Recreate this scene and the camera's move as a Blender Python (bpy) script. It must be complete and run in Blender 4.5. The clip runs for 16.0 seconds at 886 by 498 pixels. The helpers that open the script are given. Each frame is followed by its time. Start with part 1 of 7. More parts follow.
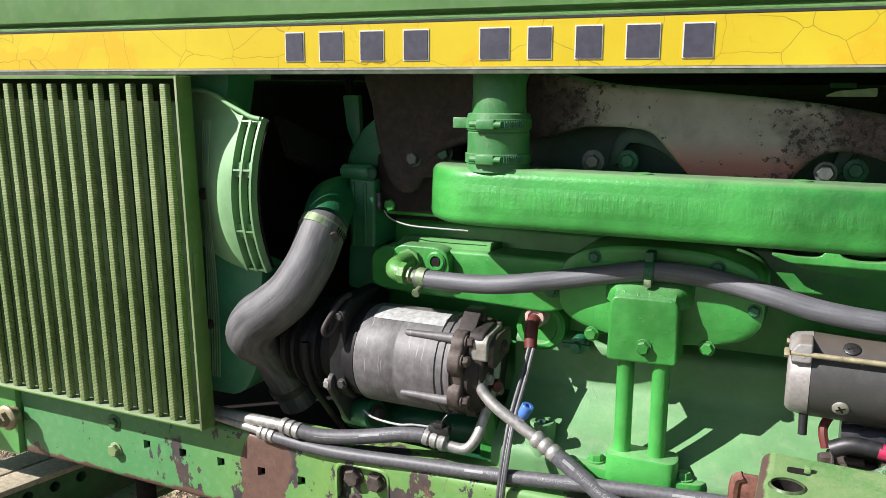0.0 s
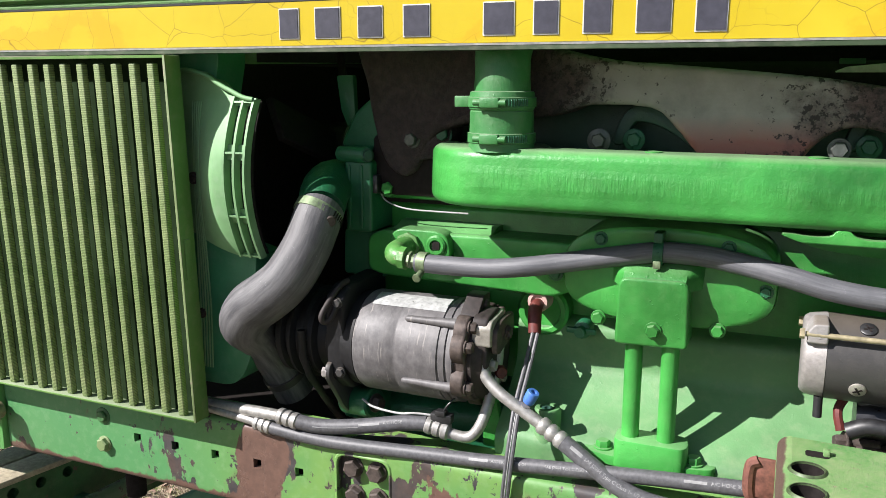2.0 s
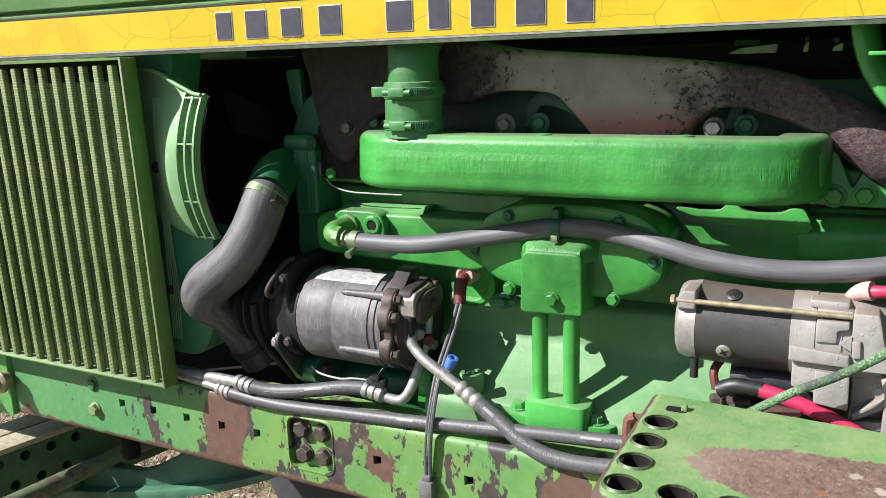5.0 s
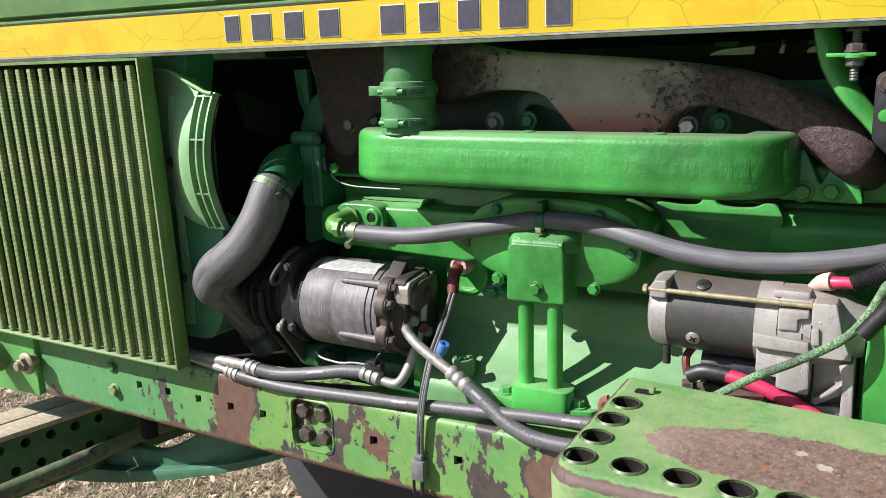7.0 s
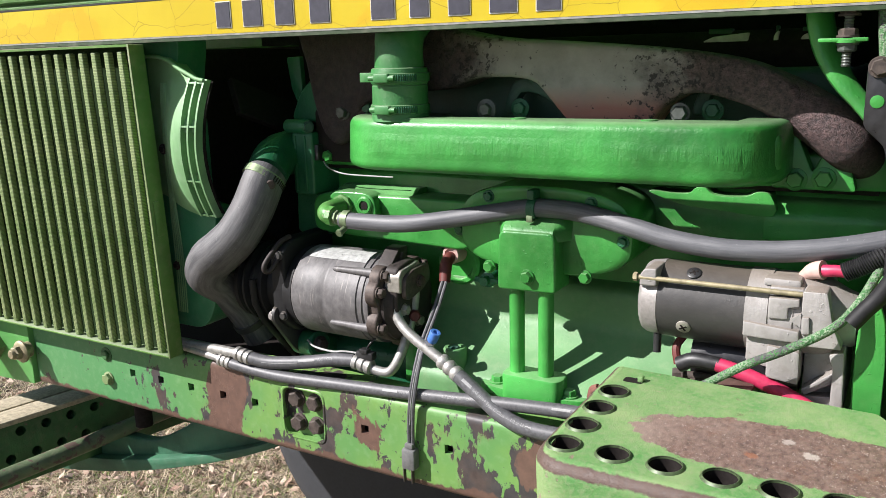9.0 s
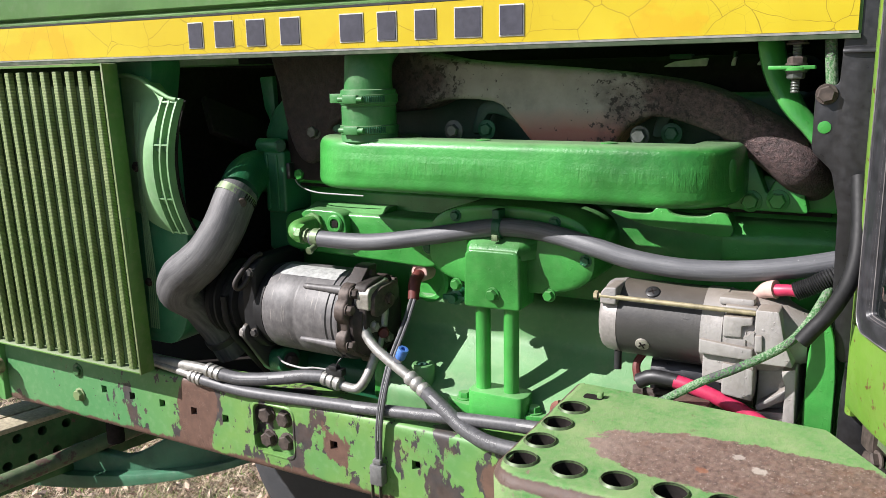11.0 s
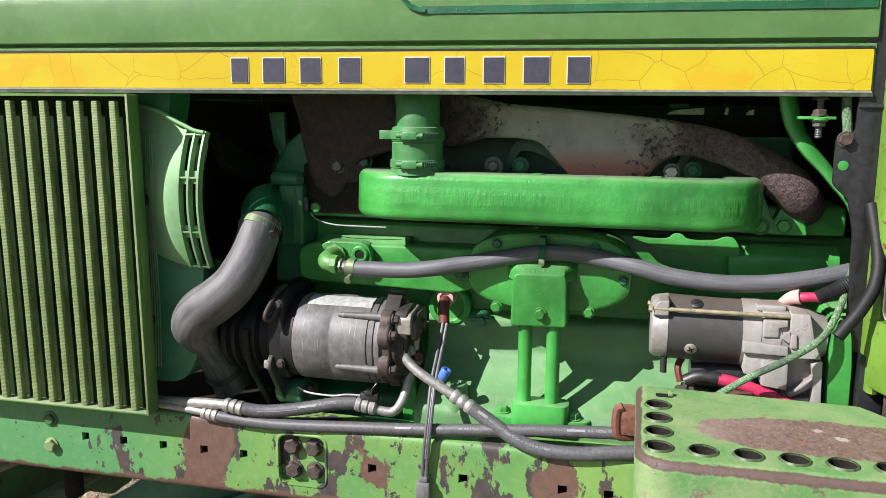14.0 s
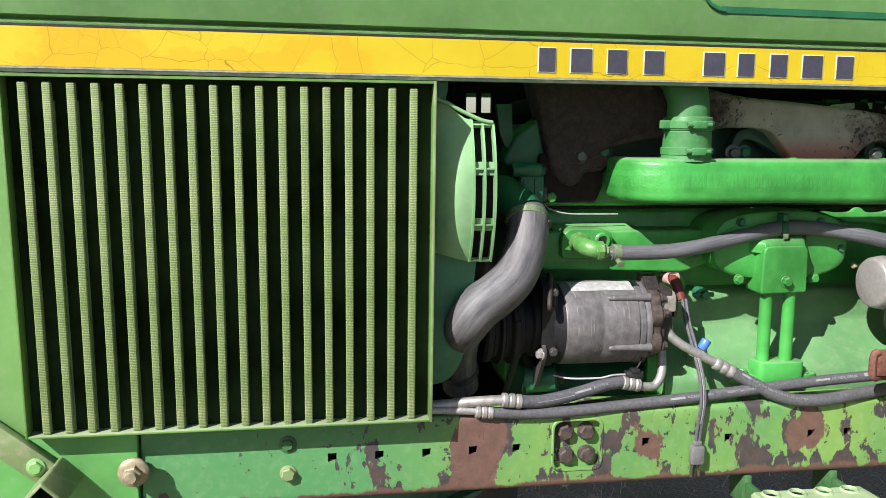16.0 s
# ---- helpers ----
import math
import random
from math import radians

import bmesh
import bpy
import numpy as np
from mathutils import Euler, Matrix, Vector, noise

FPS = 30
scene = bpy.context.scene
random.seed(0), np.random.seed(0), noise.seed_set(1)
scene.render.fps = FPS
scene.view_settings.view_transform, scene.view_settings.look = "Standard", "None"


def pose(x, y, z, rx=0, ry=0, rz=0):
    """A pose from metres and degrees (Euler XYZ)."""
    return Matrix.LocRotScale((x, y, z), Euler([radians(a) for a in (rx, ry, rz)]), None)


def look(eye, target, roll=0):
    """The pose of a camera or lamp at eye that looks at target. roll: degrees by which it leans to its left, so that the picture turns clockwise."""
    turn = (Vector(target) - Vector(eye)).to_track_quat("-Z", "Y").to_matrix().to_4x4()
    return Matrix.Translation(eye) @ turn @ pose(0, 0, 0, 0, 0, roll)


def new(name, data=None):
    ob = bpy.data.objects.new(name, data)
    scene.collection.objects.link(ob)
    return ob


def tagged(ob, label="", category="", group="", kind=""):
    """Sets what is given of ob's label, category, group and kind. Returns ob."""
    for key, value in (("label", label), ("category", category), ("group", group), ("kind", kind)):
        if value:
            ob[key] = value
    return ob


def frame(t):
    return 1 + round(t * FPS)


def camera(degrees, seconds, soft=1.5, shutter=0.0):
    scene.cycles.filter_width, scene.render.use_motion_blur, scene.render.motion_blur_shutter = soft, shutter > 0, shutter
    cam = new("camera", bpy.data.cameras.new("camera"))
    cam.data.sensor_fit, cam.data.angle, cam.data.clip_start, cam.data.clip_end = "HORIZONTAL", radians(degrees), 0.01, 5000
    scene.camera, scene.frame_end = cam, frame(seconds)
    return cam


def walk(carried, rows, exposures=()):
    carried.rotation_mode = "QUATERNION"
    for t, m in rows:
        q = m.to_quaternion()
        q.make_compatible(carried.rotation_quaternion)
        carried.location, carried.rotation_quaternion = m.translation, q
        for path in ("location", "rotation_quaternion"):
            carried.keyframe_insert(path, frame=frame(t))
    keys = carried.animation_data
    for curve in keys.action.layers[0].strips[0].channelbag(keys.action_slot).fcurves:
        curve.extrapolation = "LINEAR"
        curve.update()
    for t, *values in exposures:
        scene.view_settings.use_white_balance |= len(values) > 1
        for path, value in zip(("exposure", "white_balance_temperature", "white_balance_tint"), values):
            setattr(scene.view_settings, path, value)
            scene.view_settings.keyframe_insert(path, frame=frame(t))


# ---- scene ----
cam = camera(56.7, 16.0, 0.32)
PATH = [
    (0, (-0.025, 0.018, 1.486), (-0.843, 1.804, 1.114), 0.4),
    (0.5, (-0.055, 0.028, 1.482), (-0.845, 1.825, 1.099), 0.7),
    (1, (-0.063, 0.032, 1.477), (-0.839, 1.834, 1.085), 0.6),
    (1.5, (-0.063, 0.031, 1.478), (-0.834, 1.833, 1.081), 0.4),
    (2, (-0.063, 0.033, 1.474), (-0.833, 1.835, 1.074), 0.1),
    (2.5, (-0.063, 0.034, 1.473), (-0.838, 1.833, 1.068), -0.3),
    (3, (-0.045, 0.04, 1.474), (-0.832, 1.832, 1.062), -0.7),
    (3.5, (-0.009, 0.039, 1.474), (-0.817, 1.821, 1.058), -1.1),
    (4, (0.043, 0.034, 1.48), (-0.799, 1.798, 1.056), -1.4),
    (4.5, (0.097, 0.03, 1.476), (-0.777, 1.776, 1.043), -1.6),
    (5, (0.144, 0.028, 1.482), (-0.761, 1.757, 1.046), -1.7),
    (7.5, (0.224, -0.002, 1.482), (-0.758, 1.684, 1.043), -1.6),
    (8, (0.224, 0.008, 1.478), (-0.762, 1.689, 1.03), -1.6),
    (8.5, (0.23, 0.014, 1.473), (-0.753, 1.695, 1.017), -1.5),
    (9, (0.236, 0.014, 1.473), (-0.747, 1.697, 1.022), -1.5),
    (11.5, (0.279, 0.005, 1.482), (-0.643, 1.732, 1.072), -0.8),
    (12, (0.291, -0.018, 1.486), (-0.585, 1.734, 1.077), -0.5),
    (12.5, (0.283, -0.03, 1.498), (-0.527, 1.756, 1.105), -0.3),
    (13, (0.213, -0.054, 1.495), (-0.486, 1.782, 1.122), -0.0),
    (13.5, (0.068, -0.163, 1.483), (-0.511, 1.72, 1.135), 0.2),
    (14, (-0.066, -0.22, 1.478), (-0.521, 1.701, 1.16), 0.6),
    (14.5, (-0.257, -0.196, 1.467), (-0.566, 1.757, 1.166), 0.8),
    (15, (-0.47, -0.175, 1.46), (-0.601, 1.801, 1.176), 0.9),
    (15.5, (-0.721, -0.248, 1.451), (-0.64, 1.729, 1.156), 0.8),
    (16, (-0.99, -0.29, 1.442), (-0.686, 1.665, 1.149), 0.6),
]
# the film's own brightening on the way, with its slightly magenta balance
LEVELS = [(0.0, 1.00), (1.0, 1.04), (2.0, 1.07), (3.0, 1.12), (4.0, 1.09), (5.0, 1.06), (8.0, 1.02), (9.0, 1.02), (12.0, 1.00), (13.0, 0.98), (14.5, 0.97), (15.5, 1.0), (16.0, 1.04)]
walk(cam, [(t, look(eye, target, roll)) for t, eye, target, roll in PATH], [(t, stops, 6460, 12.5) for t, stops in LEVELS])

# ---- world, sun, exposure ----
SUN_FROM = Vector((-0.047, -0.040, 0.050)).normalized()
world = bpy.data.worlds.new("sky")
scene.world = world
world.use_nodes = True
wn = world.node_tree.nodes
sky = wn.new("ShaderNodeTexSky")
sky.sky_type = "NISHITA"
sky.sun_disc = False
sky.sun_elevation = radians(39)
sky.sun_rotation = radians(229.6)
wn["Background"].inputs["Strength"].default_value = 0.053
world.node_tree.links.new(sky.outputs["Color"], wn["Background"].inputs["Color"])
sun_data = bpy.data.lights.new("sun", "SUN")
sun_data.energy, sun_data.angle, sun_data.color = 5.0, radians(0.5), (1.0, 0.968, 0.94)
sun = new("sun", sun_data)
sun.matrix_basis = look(SUN_FROM * 20, (0, 0, 0))


# ---- materials ----
def nodes_of(name):
    m = bpy.data.materials.new(name)
    m.use_nodes = True
    nt = m.node_tree
    return m, nt, nt.nodes["Principled BSDF"]


def node(nt, kind, **settings):
    n = nt.nodes.new(kind)
    for k, v in settings.items():
        n.inputs[k.replace("_", " ")].default_value = v
    return n


def coords(nt, scale=(1, 1, 1)):
    c = nt.nodes.new("ShaderNodeTexCoord")
    mp = nt.nodes.new("ShaderNodeMapping")
    mp.inputs["Scale"].default_value = scale
    nt.links.new(c.outputs["Object"], mp.inputs["Vector"])
    return mp.outputs["Vector"]


def ramp(nt, source, a, b, ca=(0, 0, 0, 1), cb=(1, 1, 1, 1)):
    r = nt.nodes.new("ShaderNodeValToRGB")
    r.color_ramp.elements[0].position, r.color_ramp.elements[1].position = a, b
    r.color_ramp.elements[0].color, r.color_ramp.elements[1].color = ca, cb
    nt.links.new(source, r.inputs["Fac"])
    return r.outputs["Color"]


def mix(nt, fac, a, b):
    m = nt.nodes.new("ShaderNodeMix")
    m.data_type = "RGBA"
    for sock, value in ((m.inputs[0], fac), (m.inputs[6], a), (m.inputs[7], b)):
        if hasattr(value, "links"):
            nt.links.new(value, sock)
        elif isinstance(value, (int, float)):
            sock.default_value = value
        else:
            sock.default_value = (*value[:3], 1)
    return m.outputs[2]


def noise_tex(nt, vec, scale, detail=5, rough=0.6):
    n = node(nt, "ShaderNodeTexNoise", Scale=scale, Detail=detail, Roughness=rough)
    nt.links.new(vec, n.inputs["Vector"])
    return n.outputs["Fac"]


def maths(nt, op, a, b=0.0, c=0.0):
    m = nt.nodes.new("ShaderNodeMath")
    m.operation = op
    for sock, value in zip(m.inputs, (a, b, c)):
        if hasattr(value, "links"):
            nt.links.new(value, sock)
        else:
            sock.default_value = value
    return m.outputs[0]


def bumped(nt, bsdf, height, strength, distance):
    b = nt.nodes.new("ShaderNodeBump")
    b.inputs["Strength"].default_value, b.inputs["Distance"].default_value = strength, distance
    nt.links.new(height, b.inputs["Height"])
    nt.links.new(b.outputs["Normal"], bsdf.inputs["Normal"])


def paint(name, colour, rough=0.4, worn=0.12, dust=0.15, dust_colour=(0.30, 0.29, 0.22), bump=0.25, grain=260.0, chips=0.0, chip_colour=(0.05, 0.035, 0.03), coat=0.0, spec=0.5, chip_scale=26.0, settled=0.0, film_colour=(0.36, 0.36, 0.29), strokes=None):
    """Painted metal: two scales of variation, a film of dust, orange peel and, if wished, flaked spots."""
    m, nt, b = nodes_of(name)
    v = coords(nt)
    big = noise_tex(nt, v, 7.0, 4)
    fine = noise_tex(nt, v, 60.0, 6)
    dark = tuple(c * (1 - worn * 1.8) for c in colour)
    light = tuple(min(1, c * (1 + worn) + worn * 0.03) for c in colour)
    col = mix(nt, ramp(nt, big, 0.35, 0.68), dark, light)
    col = mix(nt, maths(nt, "MULTIPLY", ramp(nt, fine, 0.48, 0.8), dust), col, dust_colour)
    if settled > 0:
        g = nt.nodes.new("ShaderNodeNewGeometry")
        up = nt.nodes.new("ShaderNodeSeparateXYZ")
        nt.links.new(g.outputs["Normal"], up.inputs[0])
        film = maths(nt, "MULTIPLY", ramp(nt, up.outputs["Z"], 0.55, 1.0), maths(nt, "MULTIPLY_ADD", big, 0.8, 0.3))
        col = mix(nt, maths(nt, "MULTIPLY", film, settled), col, film_colour)
    if chips > 0:
        spots = noise_tex(nt, v, chip_scale, 9, 0.68)
        mask = ramp(nt, spots, 1 - chips - 0.006, 1 - chips + 0.006)
        col = mix(nt, mask, col, mix(nt, fine, chip_colour, tuple(c * 2.2 for c in chip_colour)))
    nt.links.new(col, b.inputs["Base Color"])
    nt.links.new(maths(nt, "MULTIPLY_ADD", fine, 0.35, rough - 0.15), b.inputs["Roughness"])
    b.inputs["Specular IOR Level"].default_value = spec
    b.inputs["Coat Weight"].default_value = coat
    b.inputs["Coat Roughness"].default_value = 0.16
    if bump:
        runs = noise_tex(nt, coords(nt, (1, 1, 0.12)), grain * 0.9, 4)
        where_ = ramp(nt, noise_tex(nt, v, 11.0, 3), 0.42, 0.62)
        if strokes:
            at = nt.nodes.new("ShaderNodeSeparateXYZ")
            nt.links.new(v, at.inputs[0])
            off = maths(nt, "ABSOLUTE", maths(nt, "SUBTRACT", at.outputs["Z"], (strokes[0] + strokes[1]) / 2))
            inside = maths(nt, "MULTIPLY_ADD", off, -2 / (strokes[1] - strokes[0]), maths(nt, "MULTIPLY_ADD", big, 1.2, 0.35))
            where_ = maths(nt, "MULTIPLY", ramp(nt, inside, 0.0, 0.5), maths(nt, "MULTIPLY_ADD", where_, 1.0, 0.6))
        pits = ramp(nt, noise_tex(nt, v, grain * 0.8, 2), 0.66, 0.74)
        rise = maths(nt, "ADD", maths(nt, "MULTIPLY", noise_tex(nt, v, grain, 4), 0.8), maths(nt, "MULTIPLY", maths(nt, "MULTIPLY", runs, where_), 1.6))
        bumped(nt, b, maths(nt, "ADD", rise, maths(nt, "MULTIPLY", pits, 0.0 if strokes else 0.7)), bump, 0.0016)
    return m


def plain(name, colour, rough=0.5, metal=0.0, vary=0.25, grain=120.0, bump=0.15, spec=0.5):
    m, nt, b = nodes_of(name)
    v = coords(nt)
    f = noise_tex(nt, v, grain, 6)
    g = noise_tex(nt, v, 18.0, 4)
    col = mix(nt, ramp(nt, f, 0.3, 0.75), tuple(c * (1 - vary) for c in colour), tuple(min(1, c * (1 + vary)) for c in colour))
    col = mix(nt, maths(nt, "MULTIPLY", ramp(nt, g, 0.5, 0.75), vary * 0.8), col, tuple(c * 0.5 for c in colour))
    nt.links.new(col, b.inputs["Base Color"])
    nt.links.new(maths(nt, "MULTIPLY_ADD", f, 0.3, rough - 0.15), b.inputs["Roughness"])
    b.inputs["Metallic"].default_value = metal
    b.inputs["Specular IOR Level"].default_value = spec
    if bump:
        bumped(nt, b, f, bump, 0.001)
    return m


GREEN = paint("engine green enamel", (0.040, 0.266, 0.045), 0.40, 0.26, 0.13, (0.15, 0.26, 0.10), bump=0.36, grain=170.0, coat=0.32, spec=0.32, settled=0.30)
LOG_GREEN = paint("glossy cast manifold green", (0.030, 0.232, 0.036), 0.38, 0.28, 0.08, (0.15, 0.26, 0.10), bump=0.48, grain=200.0, coat=0.30, spec=0.34, settled=0.5, strokes=(1.343, 1.376))
# engine green darkened towards teal, for parts standing in shade
DULL_SHADE_GREEN = paint("dull casting green with shade in it", (0.010, 0.112, 0.045), 0.42, 0.2, 0.10, (0.12, 0.20, 0.14), bump=0.5, grain=200.0)
SKIRT_GREEN = paint("chalky crankcase green", (0.092, 0.218, 0.084), 0.5, 0.16, 0.26, (0.30, 0.34, 0.20), bump=0.18)
HOOD_GREEN = paint("faded hood green", (0.165, 0.350, 0.106), 0.36, 0.09, 0.26, (0.34, 0.41, 0.27), bump=0.04, coat=0.25)
PLATE_GREEN = paint("front plate green", (0.105, 0.34, 0.085), 0.45, 0.12, 0.16, (0.36, 0.42, 0.33), bump=0.06)
SHROUD_GREEN = paint("chalky tank green", (0.180, 0.360, 0.158), 0.55, 0.18, 0.22, (0.36, 0.42, 0.34), bump=0.1)
TANK_GREEN = paint("worn tank green", (0.038, 0.205, 0.090), 0.42, 0.16, 0.22, (0.20, 0.28, 0.22), bump=0.2, chips=0.31, chip_colour=(0.13, 0.17, 0.13))
GRILLE_GREEN = paint("dusty grille green", (0.090, 0.205, 0.040), 0.5, 0.14, 0.35, (0.30, 0.30, 0.17), bump=0.1, settled=0.7)
LIME = paint("cab lime green", (0.112, 0.220, 0.026), 0.38, 0.08, 0.16, (0.26, 0.29, 0.12), bump=0.06, chips=0.392, chip_colour=(0.065, 0.032, 0.014), coat=0.2, chip_scale=75.0)
UNDER_GREEN = paint("grimy underside green", (0.034, 0.125, 0.034), 0.55, 0.3, 0.35, (0.18, 0.16, 0.11), bump=0.4, chips=0.34, chip_colour=(0.07, 0.045, 0.035))
# screen colour carries the shade of the gaps between the slats
GAP_SHADE_GREEN = paint("screen green darkened for shaded gaps", (0.012, 0.027, 0.008), 0.85, 0.3, 0.16, (0.03, 0.04, 0.016), bump=0.0, spec=0.05)
STEEL = plain("dull bolt steel", (0.095, 0.105, 0.095), 0.45, 0.4, 0.35)
ALU = plain("cast aluminium", (0.275, 0.257, 0.245), 0.52, 0.35, 0.18, 190, 0.35)
STARTER_ALU = paint("dusty oxidised cast aluminium", (0.295, 0.280, 0.268), 0.5, 0.16, 0.5, (0.13, 0.112, 0.092), bump=0.4, grain=190.0, chips=0.33, chip_colour=(0.09, 0.075, 0.062), chip_scale=70.0, settled=0.9, film_colour=(0.15, 0.118, 0.085))
TUBE_ALU = plain("drawn aluminium tube", (0.36, 0.35, 0.33), 0.48, 0.6, 0.28)
OVERSPRAY = plain("green-sprayed plated steel", (0.17, 0.225, 0.125), 0.5, 0.4, 0.4)
BLACK = plain("black coating", (0.017, 0.017, 0.018), 0.45, 0.0, 0.4)
CASE_BLACK = paint("grey-black motor case", (0.040, 0.038, 0.037), 0.48, 0.1, 0.2, (0.09, 0.08, 0.07), bump=0.15, settled=0.55, film_colour=(0.15, 0.118, 0.085))
FRAME_BLACK = plain("window frame black", (0.016, 0.016, 0.018), 0.33, 0.0, 0.4)


def hose_rubber(name, dark, light, rough, streak=0.5):
    """Weathered hose: streaks along its length, pale scuffs and specks."""
    m, nt, b = nodes_of(name)
    c = nt.nodes.new("ShaderNodeTexCoord")
    mp = nt.nodes.new("ShaderNodeMapping")
    mp.inputs["Scale"].default_value = (9, 5, 1)
    nt.links.new(c.outputs["UV"], mp.inputs["Vector"])
    v = coords(nt)
    lines = noise_tex(nt, mp.outputs["Vector"], 3.0, 6, 0.65)
    blot = noise_tex(nt, v, 30.0, 5)
    speck = noise_tex(nt, v, 210.0, 6, 0.75)
    col = mix(nt, ramp(nt, lines, 0.35, 0.68), dark, light)
    col = mix(nt, maths(nt, "MULTIPLY", ramp(nt, blot, 0.5, 0.75), 0.4), col, tuple(c_ * 0.6 for c_ in dark))
    col = mix(nt, maths(nt, "MULTIPLY", ramp(nt, speck, 0.63, 0.72), 0.5), col, (0.36, 0.36, 0.37))
    nt.links.new(col, b.inputs["Base Color"])
    nt.links.new(maths(nt, "MULTIPLY_ADD", lines, 0.3, rough - 0.15), b.inputs["Roughness"])
    bumped(nt, b, maths(nt, "ADD", lines, maths(nt, "MULTIPLY", speck, 0.3)), streak, 0.0015)
    return m


RUBBER = hose_rubber("weathered hose rubber", (0.066, 0.068, 0.076), (0.120, 0.122, 0.132), 0.55, 0.22)
AC_RUBBER = plain("dusty black hose rubber", (0.082, 0.082, 0.088), 0.50, 0.0, 0.35, 200)
RUST_BOLT = plain("brown rusted bolt", (0.066, 0.050, 0.042), 0.7, 0.2, 0.55, 150, 0.4)
RUST_STRAP = plain("red rusted strap", (0.150, 0.058, 0.042), 0.7, 0.1, 0.45, 140, 0.3)
RED_RUBBER = plain("faded red rubber", (0.12, 0.022, 0.018), 0.6, 0.0, 0.3)
PINK = plain("pink-red cable", (0.42, 0.024, 0.075), 0.45, 0.0, 0.25)
BLUE = plain("blue cap", (0.06, 0.16, 0.46), 0.4, 0.0, 0.15)
WHITE_LABEL = plain("dirty paper label", (0.33, 0.335, 0.325), 0.6, 0.0, 0.3)
MELLOW_ZINC = plain("yellow zinc plating", (0.29, 0.25, 0.155), 0.55, 0.3, 0.35)
HEAD_IRON = plain("oxidised dark iron", (0.078, 0.060, 0.052), 0.6, 0.3, 0.5, 130, 0.3)
FITTING = plain("dull tan fitting", (0.33, 0.31, 0.27), 0.5, 0.4, 0.3)
PALE_PINK = plain("sun-bleached pink rubber", (0.50, 0.33, 0.29), 0.6, 0.0, 0.15)
FADED_INK = plain("faded label print", (0.27, 0.28, 0.27), 0.6, 0.0, 0.2)
INK = plain("dark blue-grey ink", (0.045, 0.045, 0.062), 0.4, 0.0, 0.2)
WHITE = plain("white edging", (0.55, 0.55, 0.52), 0.45, 0.0, 0.2)
EDGE_GREY = plain("greyed edge tape", (0.26, 0.26, 0.24), 0.5, 0.0, 0.35)
PRINT = plain("greyed hose printing", (0.24, 0.24, 0.24), 0.5, 0.0, 0.3)
TAN = plain("dusty tan plate", (0.36, 0.31, 0.22), 0.7, 0.1, 0.35)
OLIVE = paint("dusty olive fold", (0.030, 0.055, 0.022), 0.5, 0.2, 0.45, (0.20, 0.20, 0.14), bump=0.1)
# near black stands for shade in slots, holes and the closed bay
DARK = plain("near-black metal and recess shade", (0.019, 0.016, 0.015), 0.8, 0.0, 0.4, 120, 0.15, 0.08)
ELBOW = paint("chipped fitting green", (0.062, 0.21, 0.042), 0.4, 0.15, 0.35, (0.36, 0.38, 0.22), bump=0.3, chips=0.36, chip_colour=(0.17, 0.16, 0.10), chip_scale=70.0)
# brown iron with the shade under the hood put into its colour
SHADE_BROWN = plain("brown iron darkened for shade", (0.020, 0.015, 0.014), 0.75, 0.1, 0.5, 110, 0.3, 0.2)
PLUG_GREY = plain("grey moulded plastic", (0.13, 0.13, 0.13), 0.5, 0.0, 0.25)
WORN_TUBE = paint("worn olive tube paint", (0.15, 0.21, 0.085), 0.5, 0.15, 0.4, (0.36, 0.35, 0.24), bump=0.2, chips=0.38, chip_colour=(0.13, 0.115, 0.08), chip_scale=60.0)
# rubber black, also painted on the compressor's front as its shade
RUBBER_AND_SHADE = plain("matt black rubber and painted shade", (0.011, 0.011, 0.012), 0.6, 0.0, 0.4, 160, 0.2, 0.3)
# dark slate green paints deep shade on the upper head and ports
DEEP_SHADE_GREEN = paint("dark slate green for deep shade", (0.014, 0.060, 0.040), 0.5, 0.25, 0.2, (0.10, 0.13, 0.10), bump=0.3)
WEB_GREEN = paint("weathered bolster paint", (0.034, 0.125, 0.068), 0.5, 0.25, 0.3, (0.16, 0.20, 0.15), bump=0.3)
INLET_GREEN = paint("dusty inlet green", (0.040, 0.190, 0.050), 0.45, 0.16, 0.30, (0.20, 0.27, 0.17), bump=0.25, settled=0.5)
ROD_PAINT = paint("rust-mottled rod paint", (0.085, 0.125, 0.060), 0.55, 0.25, 0.45, (0.24, 0.21, 0.15), bump=0.4, chips=0.45, chip_colour=(0.055, 0.036, 0.028), chip_scale=34.0)
TYRE = plain("tyre rubber", (0.035, 0.037, 0.042), 0.7, 0.0, 0.25)


# ---- building helpers ----
def thing(name, at, label, category, group="", kind=""):
    e = new(name)
    e.location = at
    e.empty_display_size = 0.05
    return tagged(e, label, category, group, kind)


def part(name, bm, material, parent=None, label="", angle=38):
    me = bpy.data.meshes.new(name)
    bmesh.ops.recalc_face_normals(bm, faces=bm.faces)
    bm.to_mesh(me)
    bm.free()
    me.materials.append(material)
    me.polygons.foreach_set("use_smooth", [True] * len(me.polygons))
    me.set_sharp_from_angle(angle=radians(angle))
    ob = new(name, me)
    if parent is not None:
        ob.parent = parent
        if parent.type == "EMPTY":
            ob.matrix_parent_inverse = Matrix.Translation(parent.location).inverted()
    if label:
        ob["label"] = label
    return ob


def shaped(*makers):
    bm = bmesh.new()
    for f, *args in makers:
        f(bm, *args)
    return bm


def bevel(bm, edges, offset, seg=2):
    if offset > 0:
        bmesh.ops.bevel(bm, geom=list(edges), offset=offset, segments=seg, profile=0.5, affect="EDGES", clamp_overlap=True)


